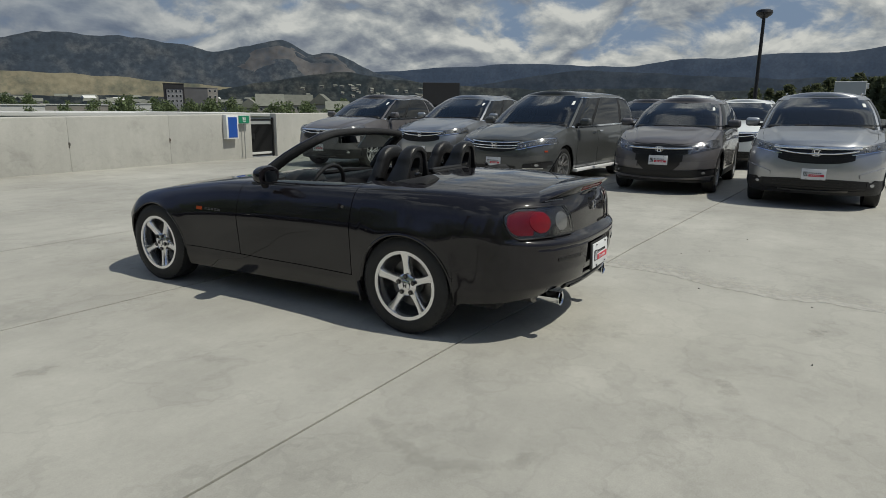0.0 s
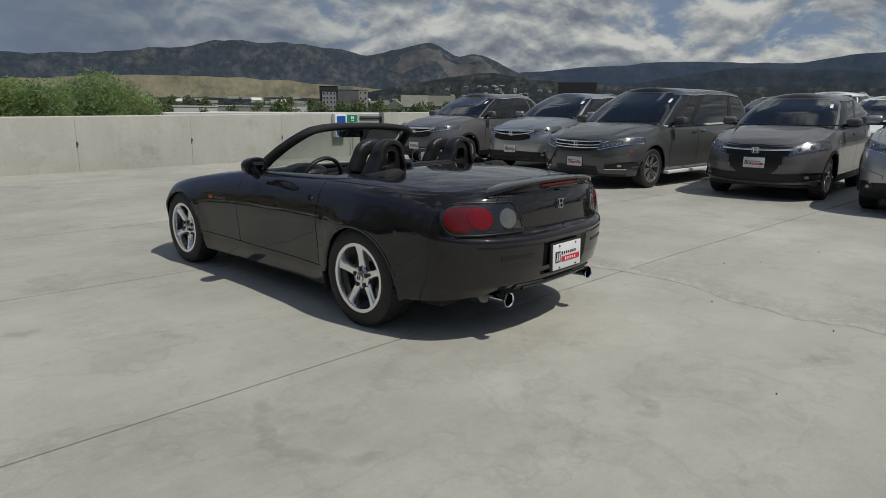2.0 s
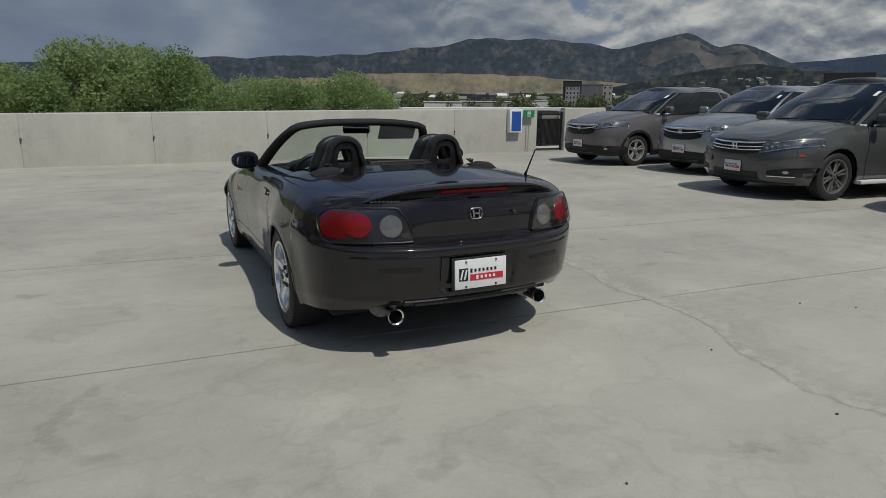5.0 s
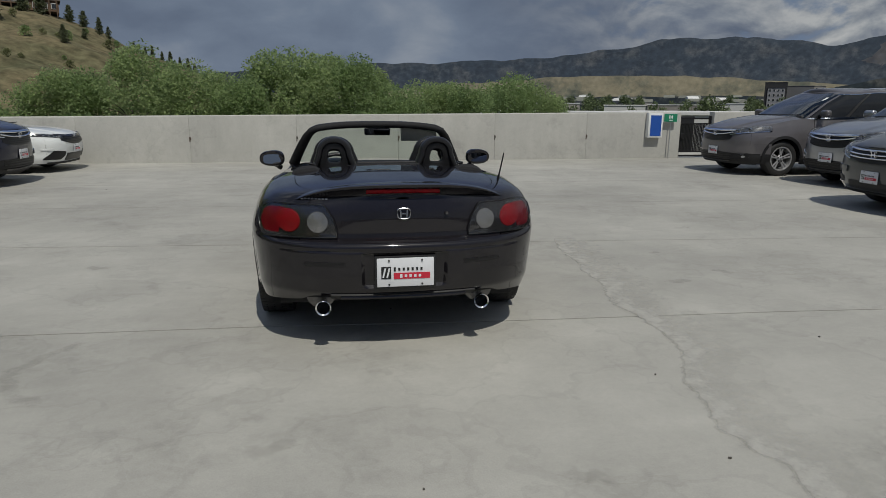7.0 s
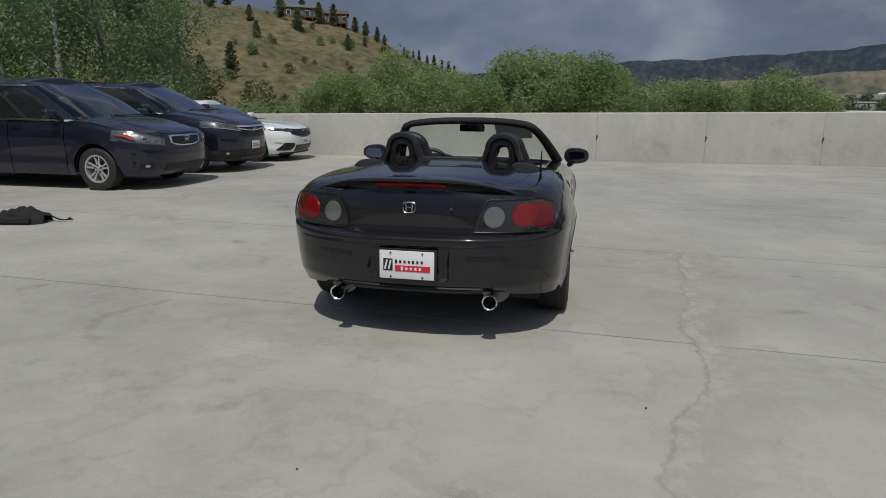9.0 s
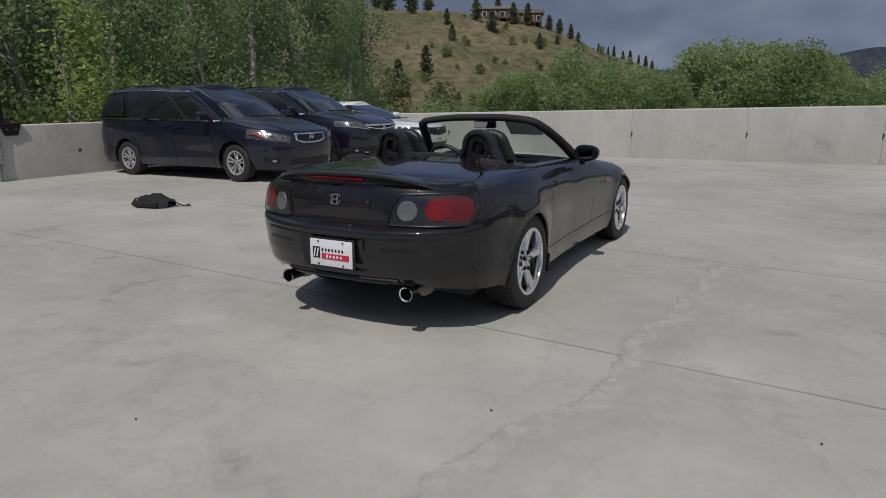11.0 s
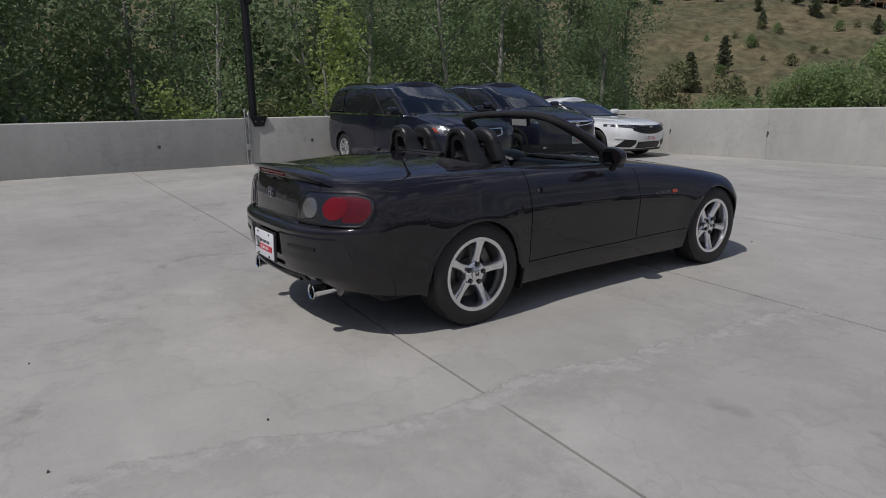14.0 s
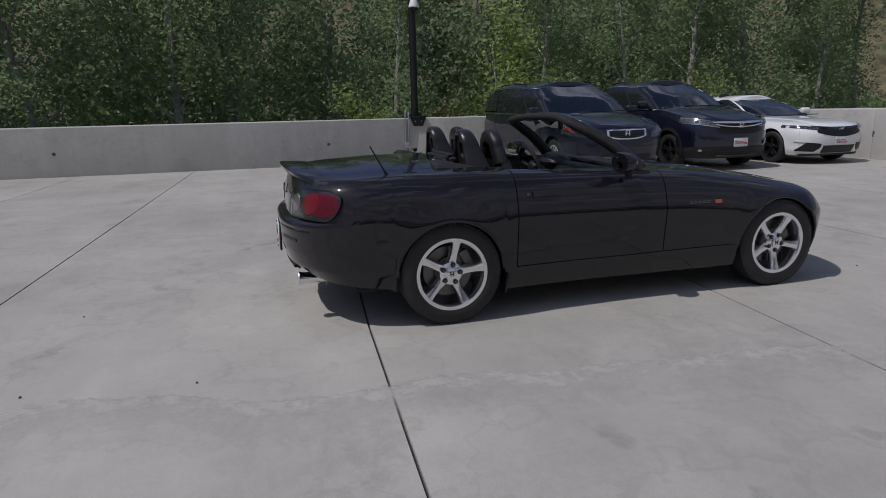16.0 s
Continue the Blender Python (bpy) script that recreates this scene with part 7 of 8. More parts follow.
# haze put into the base colour: forest tones shifted towards blue-grey
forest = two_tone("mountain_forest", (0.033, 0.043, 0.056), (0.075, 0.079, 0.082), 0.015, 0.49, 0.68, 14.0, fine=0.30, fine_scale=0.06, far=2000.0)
# the farther range has more haze in its colour, so it is bluer
haze_blue_forest = two_tone("distant_forest", (0.026, 0.039, 0.063), (0.042, 0.057, 0.084), 0.007, 0.42, 0.66, 12.0, fine=0.18, fine_scale=0.08, far=3500.0)
dry_grass = two_tone("dry_grass", (0.155, 0.129, 0.075), (0.092, 0.092, 0.051), 0.05, 0.40, 0.62, 10.0, fine=0.5, fine_scale=0.45)
far_grass = two_tone("foothill_grass", (0.185, 0.165, 0.112), (0.060, 0.070, 0.056), 0.012, 0.48, 0.66, 12.0, fine=0.25, fine_scale=0.08, far=1300.0)
dark_foot = two_tone("foothill_forest", (0.016, 0.022, 0.025), (0.060, 0.060, 0.052), 0.030, 0.48, 0.72, 12.0, fine=0.5, fine_scale=0.12, far=1200.0)

slope("mountain_east", "far forested mountain range with blue haze in its colour", curve((40, 2.2), (50, 2.9), (57.7, 3.3), (66.4, 3.95), (70.7, 3.8), (75.1, 3.65), (81.1, 4.2), (85, 4.45), (88.5, 4.5), (92, 4.4), (95, 5.0), (100, 5.3), (112, 4.4), (130, 3.0), soft=1.2),
      2600, 4100, haze_blue_forest, 36, 135, 160, 14, 0.07, 3.0)
# blue of the distance haze mixed into this forest colour too
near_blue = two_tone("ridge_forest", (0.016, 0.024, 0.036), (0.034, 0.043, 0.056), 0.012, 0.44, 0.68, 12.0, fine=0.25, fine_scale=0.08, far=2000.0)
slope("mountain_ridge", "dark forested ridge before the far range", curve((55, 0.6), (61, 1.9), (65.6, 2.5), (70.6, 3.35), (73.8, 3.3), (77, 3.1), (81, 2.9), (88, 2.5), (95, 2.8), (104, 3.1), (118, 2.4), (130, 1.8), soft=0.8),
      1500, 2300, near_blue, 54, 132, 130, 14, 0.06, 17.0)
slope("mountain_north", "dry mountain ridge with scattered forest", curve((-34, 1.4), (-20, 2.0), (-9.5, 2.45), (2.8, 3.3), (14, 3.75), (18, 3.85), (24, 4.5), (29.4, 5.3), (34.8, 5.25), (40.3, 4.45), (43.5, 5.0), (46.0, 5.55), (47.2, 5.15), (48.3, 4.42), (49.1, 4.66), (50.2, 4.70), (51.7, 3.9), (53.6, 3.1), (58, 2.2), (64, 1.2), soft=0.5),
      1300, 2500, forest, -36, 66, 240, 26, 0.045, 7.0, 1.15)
# its darker tone repeats the haze-blue of the forest around it
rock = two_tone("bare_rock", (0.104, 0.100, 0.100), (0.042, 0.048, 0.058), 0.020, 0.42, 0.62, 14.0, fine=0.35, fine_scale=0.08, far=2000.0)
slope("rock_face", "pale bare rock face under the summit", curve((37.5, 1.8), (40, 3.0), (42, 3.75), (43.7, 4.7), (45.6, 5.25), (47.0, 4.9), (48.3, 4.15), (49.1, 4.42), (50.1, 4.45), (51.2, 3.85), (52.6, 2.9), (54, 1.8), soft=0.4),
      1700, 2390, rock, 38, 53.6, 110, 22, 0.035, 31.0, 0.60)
slope("foothill", "tan grass foothills under the mountain", curve((-10, 0.6), (6, 1.3), (14, 1.9), (20, 2.35), (28, 2.5), (34, 2.2), (40, 1.7), (46, 1.1), (52, 0.7), (60, 0.3), soft=1.5),
      900, 1500, far_grass, -14, 62, 120, 14, 0.06, 9.0)
DARK_RIDGE = curve((34, 0.5), (40, 1.3), (44, 2.0), (48, 2.7), (51, 3.15), (54, 2.6), (60, 2.1), (68, 1.7), (76, 1.9), (84, 1.6), (92, 1.9), (104, 2.1), (125, 1.6), soft=1.2)
slope("dark_foothill", "dark forested foothill above the town", DARK_RIDGE, 800, 1350, dark_foot, 32, 130, 130, 14, 0.06, 12.0)
slope("low_hill", "low dark wooded ground behind the town", curve((-30, 0.3), (10, 0.5), (25, 0.75), (40, 0.8), (55, 0.9), (70, 0.85), (100, 1.0), (130, 0.8), soft=2), 420, 760, dark_foot, -30, 135, 120, 8, 0.05, 15.0)

HILL = curve((-150, 7.0), (-110, 8.5), (-80, 9.5), (-58, 9.2), (-46, 8.7), (-39, 8.25), (-34, 7.85), (-28, 7.65), (-24, 6.85), (-20.6, 6.3), (-17.6, 5.3), (-16, 4.2), (-13.6, 3.35), (-11, 2.3), (-8.4, 1.3), (-4, 0.2), (0, -1.0), soft=0.7)
slope("hill", "dry grassy hillside with scattered pines", HILL, 78, 200, dry_grass, -150, 0, 220, 36, 0.06, 21.0, 0.9, "hill", 0.25)


def hill_z(b, r):
    """The hill's height at a bearing and a distance, near enough to stand a tree on."""
    top = EYE[2] + 200 * math.tan(math.radians(float(HILL(b))))
    f = max(0.0, min(1.0, (r - 78) / 122)) ** 0.9
    k = f * f * (3 - 2 * f) * 0.5 + f * 0.5
    x, y = EYE[0] + r * math.sin(math.radians(b)), EYE[1] + r * math.cos(math.radians(b))
    n = noise.fractal(Vector((x / 12.0, y / 12.0, 21.0)), 1.0, 2.1, 6)
    return x, y, GZ - 1 + (top - GZ + 1) * k * (1 + 0.20 * n * (1 - k)) + 0.7 * n * k


# ---- trees ----
def leaf_material(name, color, island=0.45, through=0.35):
    m = material(name, color, 0.7, vary=0.25, scale=0.5, island=island, spec=0.15)
    nt = m.node_tree
    b = nt.nodes["Principled BSDF"]
    tr, mx = nt.nodes.new("ShaderNodeBsdfTranslucent"), nt.nodes.new("ShaderNodeMixShader")
    src = b.inputs["Base Color"].links[0].from_socket
    nt.links.new(src, tr.inputs["Color"])
    mx.inputs[0].default_value = through
    nt.links.new(b.outputs[0], mx.inputs[1]), nt.links.new(tr.outputs[0], mx.inputs[2])
    nt.links.new(mx.outputs[0], nt.nodes["Material Output"].inputs["Surface"])
    return m


bark_pale = material("pale_bark", (0.27, 0.265, 0.235), 0.85, vary=0.35, scale=5, vary2=0.2, scale2=30, bump=0.4, bump_scale=40)
bark_dark = material("dark_bark", (0.06, 0.05, 0.042), 0.9, vary=0.3, scale=6, bump=0.4, bump_scale=30)
poplar_leaf = leaf_material("poplar_leaf", (0.268, 0.356, 0.178), 0.15, 0.58)
# darker copy of poplar_leaf: the front row's shade put into the back rows' colour
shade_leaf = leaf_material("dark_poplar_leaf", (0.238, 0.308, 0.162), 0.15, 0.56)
young_leaf = leaf_material("young_leaf", (0.33, 0.41, 0.14), 0.32, 0.52)
willow_leaf = leaf_material("willow_leaf", (0.315, 0.395, 0.182), 0.15, 0.58)
green_leaf = leaf_material("green_leaf", (0.255, 0.34, 0.148), 0.15, 0.58)
pine_leaf = leaf_material("pine_needle", (0.130, 0.148, 0.085), 0.25, 0.42)
town_leaf = leaf_material("town_leaf", (0.15, 0.19, 0.095), 0.3, 0.4)
brush_leaf = leaf_material("brush_leaf", (0.19, 0.205, 0.10), 0.25)


def leaves_mesh(name, centres, size, seed, mat, long=1.5, droop=0.0):
    """Small folded leaves, one at each centre."""
    rng = np.random.default_rng(seed)
    n = len(centres)
    a = rng.normal(size=(n, 3))
    a[:, 2] = a[:, 2] * 0.7 - droop
    a /= np.linalg.norm(a, axis=1, keepdims=True)
    b = np.cross(a, rng.normal(size=(n, 3)))
    b /= np.linalg.norm(b, axis=1, keepdims=True) + 1e-9
    s = size * rng.uniform(0.6, 1.4, (n, 1))
    c = np.asarray(centres)
    v = np.stack([c - a * s * long / 2, c + b * s * 0.42, c + a * s * long / 2, c - b * s * 0.42], 1).reshape(-1, 3)
    mesh = bpy.data.meshes.new(name)
    mesh.vertices.add(4 * n), mesh.loops.add(4 * n), mesh.polygons.add(n)
    mesh.vertices.foreach_set("co", v.astype(np.float32).ravel())
    mesh.loops.foreach_set("vertex_index", np.arange(4 * n, dtype=np.int32))
    mesh.polygons.foreach_set("loop_start", np.arange(0, 4 * n, 4, dtype=np.int32))
    mesh.update(calc_edges=True)
    mesh.materials.append(mat)
    return mesh


def limb_tree(kind, seed, height, spread, leaf, size, count, bark, trunk_r, first=0.15, rise=0.9, fork=1, limbs=0):
    """Trunk, limbs and leaf places. Returns the trunk's mesh and the crown's."""
    rnd = random.Random(seed)
    rng = np.random.default_rng(seed)
    bm, twigs = bmesh.new(), bmesh.new()
    spots, weights = [], []
    for f in range(fork):
        lean = Vector((rnd.uniform(-0.10, 0.10), rnd.uniform(-0.10, 0.10), 1)) if fork == 1 else Vector((rnd.uniform(-0.35, 0.35), rnd.uniform(-0.35, 0.35), 1))
        pts = [Vector((rnd.uniform(-0.2, 0.2) * (fork > 1), rnd.uniform(-0.2, 0.2) * (fork > 1), -0.3))]
        for k in range(8):
            pts.append(pts[-1] + lean.normalized() * (height * (0.95 if kind == "poplar" else 0.66) / 8) + Vector((rnd.uniform(-1, 1), rnd.uniform(-1, 1), 0)) * height * 0.012)
        radii = [trunk_r * (1 - 0.9 * k / 8) ** 0.9 + 0.01 for k in range(9)]
        tube_bm(pts, 0.1, 8, bm=bm, radii=radii)
        n_limb = limbs or int(height * (2.2 if kind == "poplar" else 1.6))
        for k in range(n_limb):
            h = first + (1 - first) * (k + rnd.random()) / n_limb
            i = min(int(h * 8), 7)
            p = pts[i].lerp(pts[i + 1], h * 8 - i)
            ang = rnd.uniform(0, 2 * math.pi)
            if kind == "poplar":
                ln = spread * (0.45 + 0.75 * math.sin(math.pi * min(1, (h - first * 0.5) ** 0.8))) * rnd.uniform(0.6, 1.15)
            else:
                ln = spread * (0.5 + 0.6 * math.sin(math.pi * h ** 0.7)) * rnd.uniform(0.65, 1.1)
            way = Vector((math.cos(ang), math.sin(ang), rise * rnd.uniform(0.5, 1.3)))
            way.normalize()
            q = p + way * ln * 0.55
            e = q + (way + Vector((0, 0, 0.15 if kind == "poplar" else -0.25))).normalized() * ln * 0.5
            tube_bm([p, q, e], 0.03, 5, bm=twigs, radii=[trunk_r * 0.28 * (1 - h * 0.6), trunk_r * 0.15, 0.008])
            for c in range(5):
                g = rnd.uniform(0.25, 1.05)
                at = p.lerp(q, g / 0.55) if g < 0.55 else q.lerp(e, (g - 0.55) / 0.5)
                spots.append(at + Vector((rnd.gauss(0, 0.12), rnd.gauss(0, 0.12), rnd.gauss(0, 0.12))) * ln)
                weights.append(ln)
    wood = []
    for nm, part_bm in (("trunk", bm), ("branching", twigs)):
        me = bpy.data.meshes.new(nm)
        part_bm.to_mesh(me)
        part_bm.free()
        me.materials.append(bark)
        me.shade_smooth()
        wood.append(me)
    if kind == "willow":                         # a crown of many rounded lumps, leafy at their skins
        lumps = []
        for k in range(44):
            f = rnd.random() ** 0.72
            a, r = rnd.uniform(0, 2 * math.pi), spread * (0.95 - 0.75 * f ** 2.2) * math.sqrt(rnd.random())
            lumps.append((r * math.cos(a), r * math.sin(a), height * (0.08 + 0.84 * f), spread * rnd.uniform(0.22, 0.42)))
        lumps = np.array(lumps)
        pk = rng.choice(len(lumps), count, p=lumps[:, 3] ** 2 / (lumps[:, 3] ** 2).sum())
        d = rng.normal(size=(count, 3))
        d /= np.linalg.norm(d, axis=1, keepdims=True)
        c = lumps[pk, :3] + d * lumps[pk, 3:] * rng.uniform(0.55, 1.12, (count, 1)) ** 0.7 * np.array([1, 1, 0.9])
        c[:, 2] = np.maximum(c[:, 2], 0.1)
        return *wood, leaves_mesh("crown", c, size, seed + 1, leaf, droop=0.4)
    w = np.array(weights) / sum(weights)
    pick = rng.choice(len(spots), count, p=w)
    c = np.array([tuple(s) for s in spots])[pick]
    sd = (0.16 if kind == "poplar" else 0.20) * spread
    c = c + rng.normal(size=c.shape) * sd * np.array([1, 1, 0.85])
    c[:, 2] = np.maximum(c[:, 2], 0.15)
    return *wood, leaves_mesh("crown", c, size, seed + 1, leaf)


def pine_meshes(seed, height, spread, count, size, leaf, rounded=False):
    rng = np.random.default_rng(seed)
    bm = bmesh.new()
    rod_bm((0, 0, -0.3), (0, 0, height), 0.022 * height, 6, bm, 0.01)
    mesh = bpy.data.meshes.new("trunk")
    bm.to_mesh(mesh)
    bm.free()
    mesh.materials.append(bark_dark)
    tiers = 13
    t = rng.integers(0, tiers, count)
    h = 0.10 + 0.90 * (t + rng.uniform(0, 0.80, count)) / tiers
    lump = rng.uniform(0.25 if rounded else 0.55, 1.2, (tiers, 9))
    a = rng.uniform(0, 2 * math.pi, count)
    shape = 0.20 + 0.70 * np.sin(np.pi * np.clip(h, 0, 1) ** 0.8) if rounded else (1.04 - h) ** 0.55
    r = spread * shape * lump[t, (a / (2 * math.pi) * 9).astype(int) % 9] * rng.uniform(0.15, 1.0, count) ** 0.6
    c = np.stack([r * np.cos(a), r * np.sin(a), h * height - r * 0.22], -1)
    return mesh, leaves_mesh("crown", c, size, seed, leaf, 2.0)


def plant(name, meshes, x, y, z, scale, turn, label, category="tree", group=""):
    """A tree that stands at that place."""
    e = thing(name, label, category, pose(x, y, z, 0, 0, turn) @ Matrix.Scale(scale, 4), group)
    for me in meshes:
        o = new(me.name.split(".")[0], me)
        o.parent = e
        if o.name.startswith("branching"):
            tagged(o, kind="stuff")
    return e


rnd = random.Random(12)
poplars = [limb_tree("poplar", 40 + k, 15.0, 2.1, poplar_leaf, 0.077, 13200, bark_pale, 0.16, 0.08, 1.25) for k in range(4)]
back_poplars = [limb_tree("poplar", 50 + k, 15.0, 2.4, shade_leaf, 0.125, 5600, bark_pale, 0.16, 0.05, 1.1) for k in range(3)]
dense_poplars = [limb_tree("poplar", 55 + k, 15.0, 2.9, shade_leaf, 0.26, 3000, bark_pale, 0.16, 0.03, 1.0) for k in range(3)]
young = [limb_tree("poplar", 60 + k, 9.0, 1.7, young_leaf, 0.080, 8800, bark_pale, 0.09, 0.05, 1.1) for k in range(2)]
n = 0
for row, (x0, step, off) in enumerate(((-16.0, 3.1, 0.0), (-19.5, 3.3, 1.4), (-24.0, 3.4, 0.6), (-29.0, 3.2, 1.1))):
    y = 25.5 - row * 1.0 + off
    while y > -19:
        x = x0 + rnd.uniform(-1.2, 1.2) + (0 if y < 15 else -(y - 15) * 0.25)
        if 4.2 < y + (x + 20) * 0.13 < 7.6 and row < 2:      # a gap in the row
            y -= 2.4
            continue
        plant("poplar", poplars[n % 4] if row == 0 else (back_poplars if row < 3 else dense_poplars)[n % 3], x, y, GZ + rnd.uniform(-0.5, 0.2), rnd.uniform(0.92, 1.25), rnd.uniform(0, 360), "tall poplar with pale bark and grey-green leaves", group="poplars beyond the west parapet")
        n += 1
        y -= step * rnd.uniform(0.75, 1.25)
for k, (x, y, s) in enumerate(((-15.2, 22.5, 0.86), (-14.8, 11.5, 1.05), (-14.9, 6.7, 1.25), (-14.6, 8.2, 1.05), (-15.0, 17.0, 0.80), (-16.5, 27.5, 0.72), (-14.4, 2.4, 0.98), (-15.2, 14.2, 1.05))):
    plant("young_poplar", young[k % 2], x, y, GZ, s, k * 77, "young poplar with bright green leaves", group="poplars beyond the west parapet")

willows = [limb_tree("willow", 80 + k, 8.0, 2.5, willow_leaf if k % 3 else green_leaf, 0.098, 12200, bark_dark, 0.16, 0.10, 0.75, 3) for k in range(5)]
scrub = [limb_tree("willow", 90 + k, 8.0, 2.7, willow_leaf if k % 2 else green_leaf, 0.17, 3600, bark_dark, 0.14, 0.06, 0.75, 2) for k in range(4)]
# bearing, degrees over the horizon, distance
BUSHES = [(-27, 0.2, 58), (-23.5, 1.3, 56), (-21.5, 2.1, 55), (-19.3, 1.9, 54), (-16.4, 3.8, 52), (-14.6, 3.3, 57), (-12.4, 2.9, 52), (-10.2, 2.2, 56), (-8.2, 1.6, 50), (-6.4, 3.4, 53), (-4.4, 4.4, 55), (-2.4, 4.0, 52), (-0.6, 3.7, 57), (1.4, 3.3, 53), (3.4, 2.6, 56), (5.6, 1.8, 52), (7.8, 1.7, 56), (9.9, 1.5, 54), (12.0, 1.1, 52), (14.2, 1.3, 60), (15.9, 2.7, 56), (17.4, 1.6, 58), (19.2, 0.6, 60)]
for k, (b, e, d) in enumerate(BUSHES):
    h = EYE[2] + d * math.tan(math.radians(e)) - GZ
    x, y = EYE[0] + d * math.sin(math.radians(b)), EYE[1] + d * math.cos(math.radians(b))
    plant("willow", willows[k % 5], x, y, GZ, h / 7.5, 53 * k, "broad green willow with a rounded uneven crown", group="willows beyond the north parapet")
for k in range(26):
    b = -30 + k * 2.0 + rnd.uniform(-0.6, 0.6)
    d = rnd.uniform(38, 47)
    e = rnd.uniform(-2.2, -0.3)
    h = EYE[2] + d * math.tan(math.radians(e)) - GZ
    plant("bush", scrub[k % 4], EYE[0] + d * math.sin(math.radians(b)), EYE[1] + d * math.cos(math.radians(b)), GZ, h / 8.3, 31 * k, "low green willow scrub in front of the trees", "shrub", group="scrub beyond the north parapet")

firs = [pine_meshes(100 + k, 8.0, 1.6 + 0.3 * k, 1500, 0.36, pine_leaf) for k in range(3)]
pines = [pine_meshes(110 + k, 8.0, 2.0 + 0.35 * k, 1500, 0.36, pine_leaf, True) for k in range(4)]
for k, (b, r, s) in enumerate(((-31.6, 176, 1.25), (-26.0, 176, 0.85), (-24.6, 165, 0.75), (-21.6, 186, 0.9), (-22.8, 178, 0.8), (-18.9, 190, 0.95), (-17.9, 178, 0.95), (-17.3, 187, 0.7), (-19.8, 196, 1.0), (-24.2, 199, 0.9), (-28.5, 165, 0.55), (-28.0, 150, 0.5),
                           (-15.6, 196, 0.6), (-33.8, 185, 0.9), (-34.6, 193, 1.1), (-36.4, 180, 1.0), (-33.5, 199, 1.0), (-30.2, 200, 0.9), (-14.3, 190, 0.7), (-13.6, 205, 0.7), (-13.0, 200, 0.75), (-12.3, 203, 0.7), (-11.7, 198, 0.8), (-11.2, 204, 0.7), (-14.8, 200, 0.6), (-38.0, 170, 1.0), (-40.0, 185, 1.1),
                           (-30.2, 120, 0.85), (-32.6, 112, 0.9), (-28.9, 108, 0.6), (-27.2, 104, 0.5), (-20.4, 150, 0.5), (-19.0, 165, 0.55))):
    x, y, z = hill_z(b, r)
    plant("pine", (firs if b > -16 else pines)[k % 3], x, y, z - 0.2, s * (0.55 if b > -20 else 0.9), 61 * k, "dark ponderosa pine on the dry hillside", group="pines on the hill")
brush_tall = limb_tree("willow", 140, 8.0, 2.4, brush_leaf, 0.13, 6000, bark_dark, 0.10, 0.05, 0.8, 3)
brush = [limb_tree("willow", 120 + k, 2.6, 1.5, brush_leaf if k else green_leaf, 0.24, 500, bark_dark, 0.05, 0.0, 0.8, 3) for k in range(2)]
for k in range(46):
    b, r = rnd.uniform(-36, -12), rnd.uniform(100, 196)
    x, y, z = hill_z(b, r)
    plant("brush", brush[k % 2], x, y, z - 0.1, rnd.uniform(0.35, 0.95), 40 * k, "low olive scrub bush on the dry hillside", "shrub", group="scrub on the hill")
for k in range(16):
    b, r = -33 + k * 0.95 + rnd.uniform(-0.4, 0.4), rnd.uniform(66, 84)
    x, y = EYE[0] + r * math.sin(math.radians(b)), EYE[1] + r * math.cos(math.radians(b))
    plant("bush", scrub[k % 4], x, y, GZ - 0.4, rnd.uniform(0.62, 0.92), 71 * k, "green scrub at the foot of the hill", "shrub", group="scrub below the hill")
for x, y, sc in ((-21.5, 6.4, 1.05), (-23.0, 8.2, 1.15), (-20.5, 4.6, 0.95)):
    plant("bush", brush_tall, x, y, GZ, sc, 17 * x, "tall olive bush between the poplars", "shrub", group="poplars beyond the west parapet")
for x, y, sc, who in ((-31.5, 46.5, 1.42, 0), (-27.8, 49.0, 1.30, 0), (-29.0, 42.0, 1.02, 1), (-33.5, 43.5, 1.05, 2), (-25.6, 44.0, 1.06, 3), (-36.5, 47.0, 1.10, 1), (-23.5, 47.0, 1.05, 2)):
    plant("bush", scrub[who] if who else brush_tall, x, y, GZ, sc, 23 * x, "green and brown scrub at the foot of the hill", "shrub", group="scrub below the hill")
# a far line of firs to the east
for k in range(30):
    b, r = 83.5 + k * 0.85 + rnd.uniform(-0.3, 0.3), rnd.uniform(150, 185)
    x, y = EYE[0] + r * math.sin(math.radians(b)), EYE[1] + r * math.cos(math.radians(b))
    plant("fir", firs[k % 3], x, y, GZ, rnd.uniform(1.42, 1.72) + min(0.48, 0.062 * (b - 83.5)), 47 * k, "tall dark fir in a line of trees", group="firs east of the deck")
# trees of the town
street_trees = [limb_tree("willow", 130 + k, 8.0, 3.0, town_leaf, 0.40, 800, bark_dark, 0.14, 0.5, 0.75, 1, 8) for k in range(4)]
for k in range(70):
    b, r = 14 + k * 0.62 + rnd.uniform(-0.5, 0.5), rnd.uniform(380, 640)
    e = rnd.uniform(0.1, 1.0)
    h = EYE[2] + r * math.tan(math.radians(e)) - GZ
    x, y = EYE[0] + r * math.sin(math.radians(b)), EYE[1] + r * math.cos(math.radians(b))
    plant("town_tree", street_trees[k % 4], x, y, GZ, h / 8.3, 41 * k, "dark green tree far off in the town", group="trees of the town")
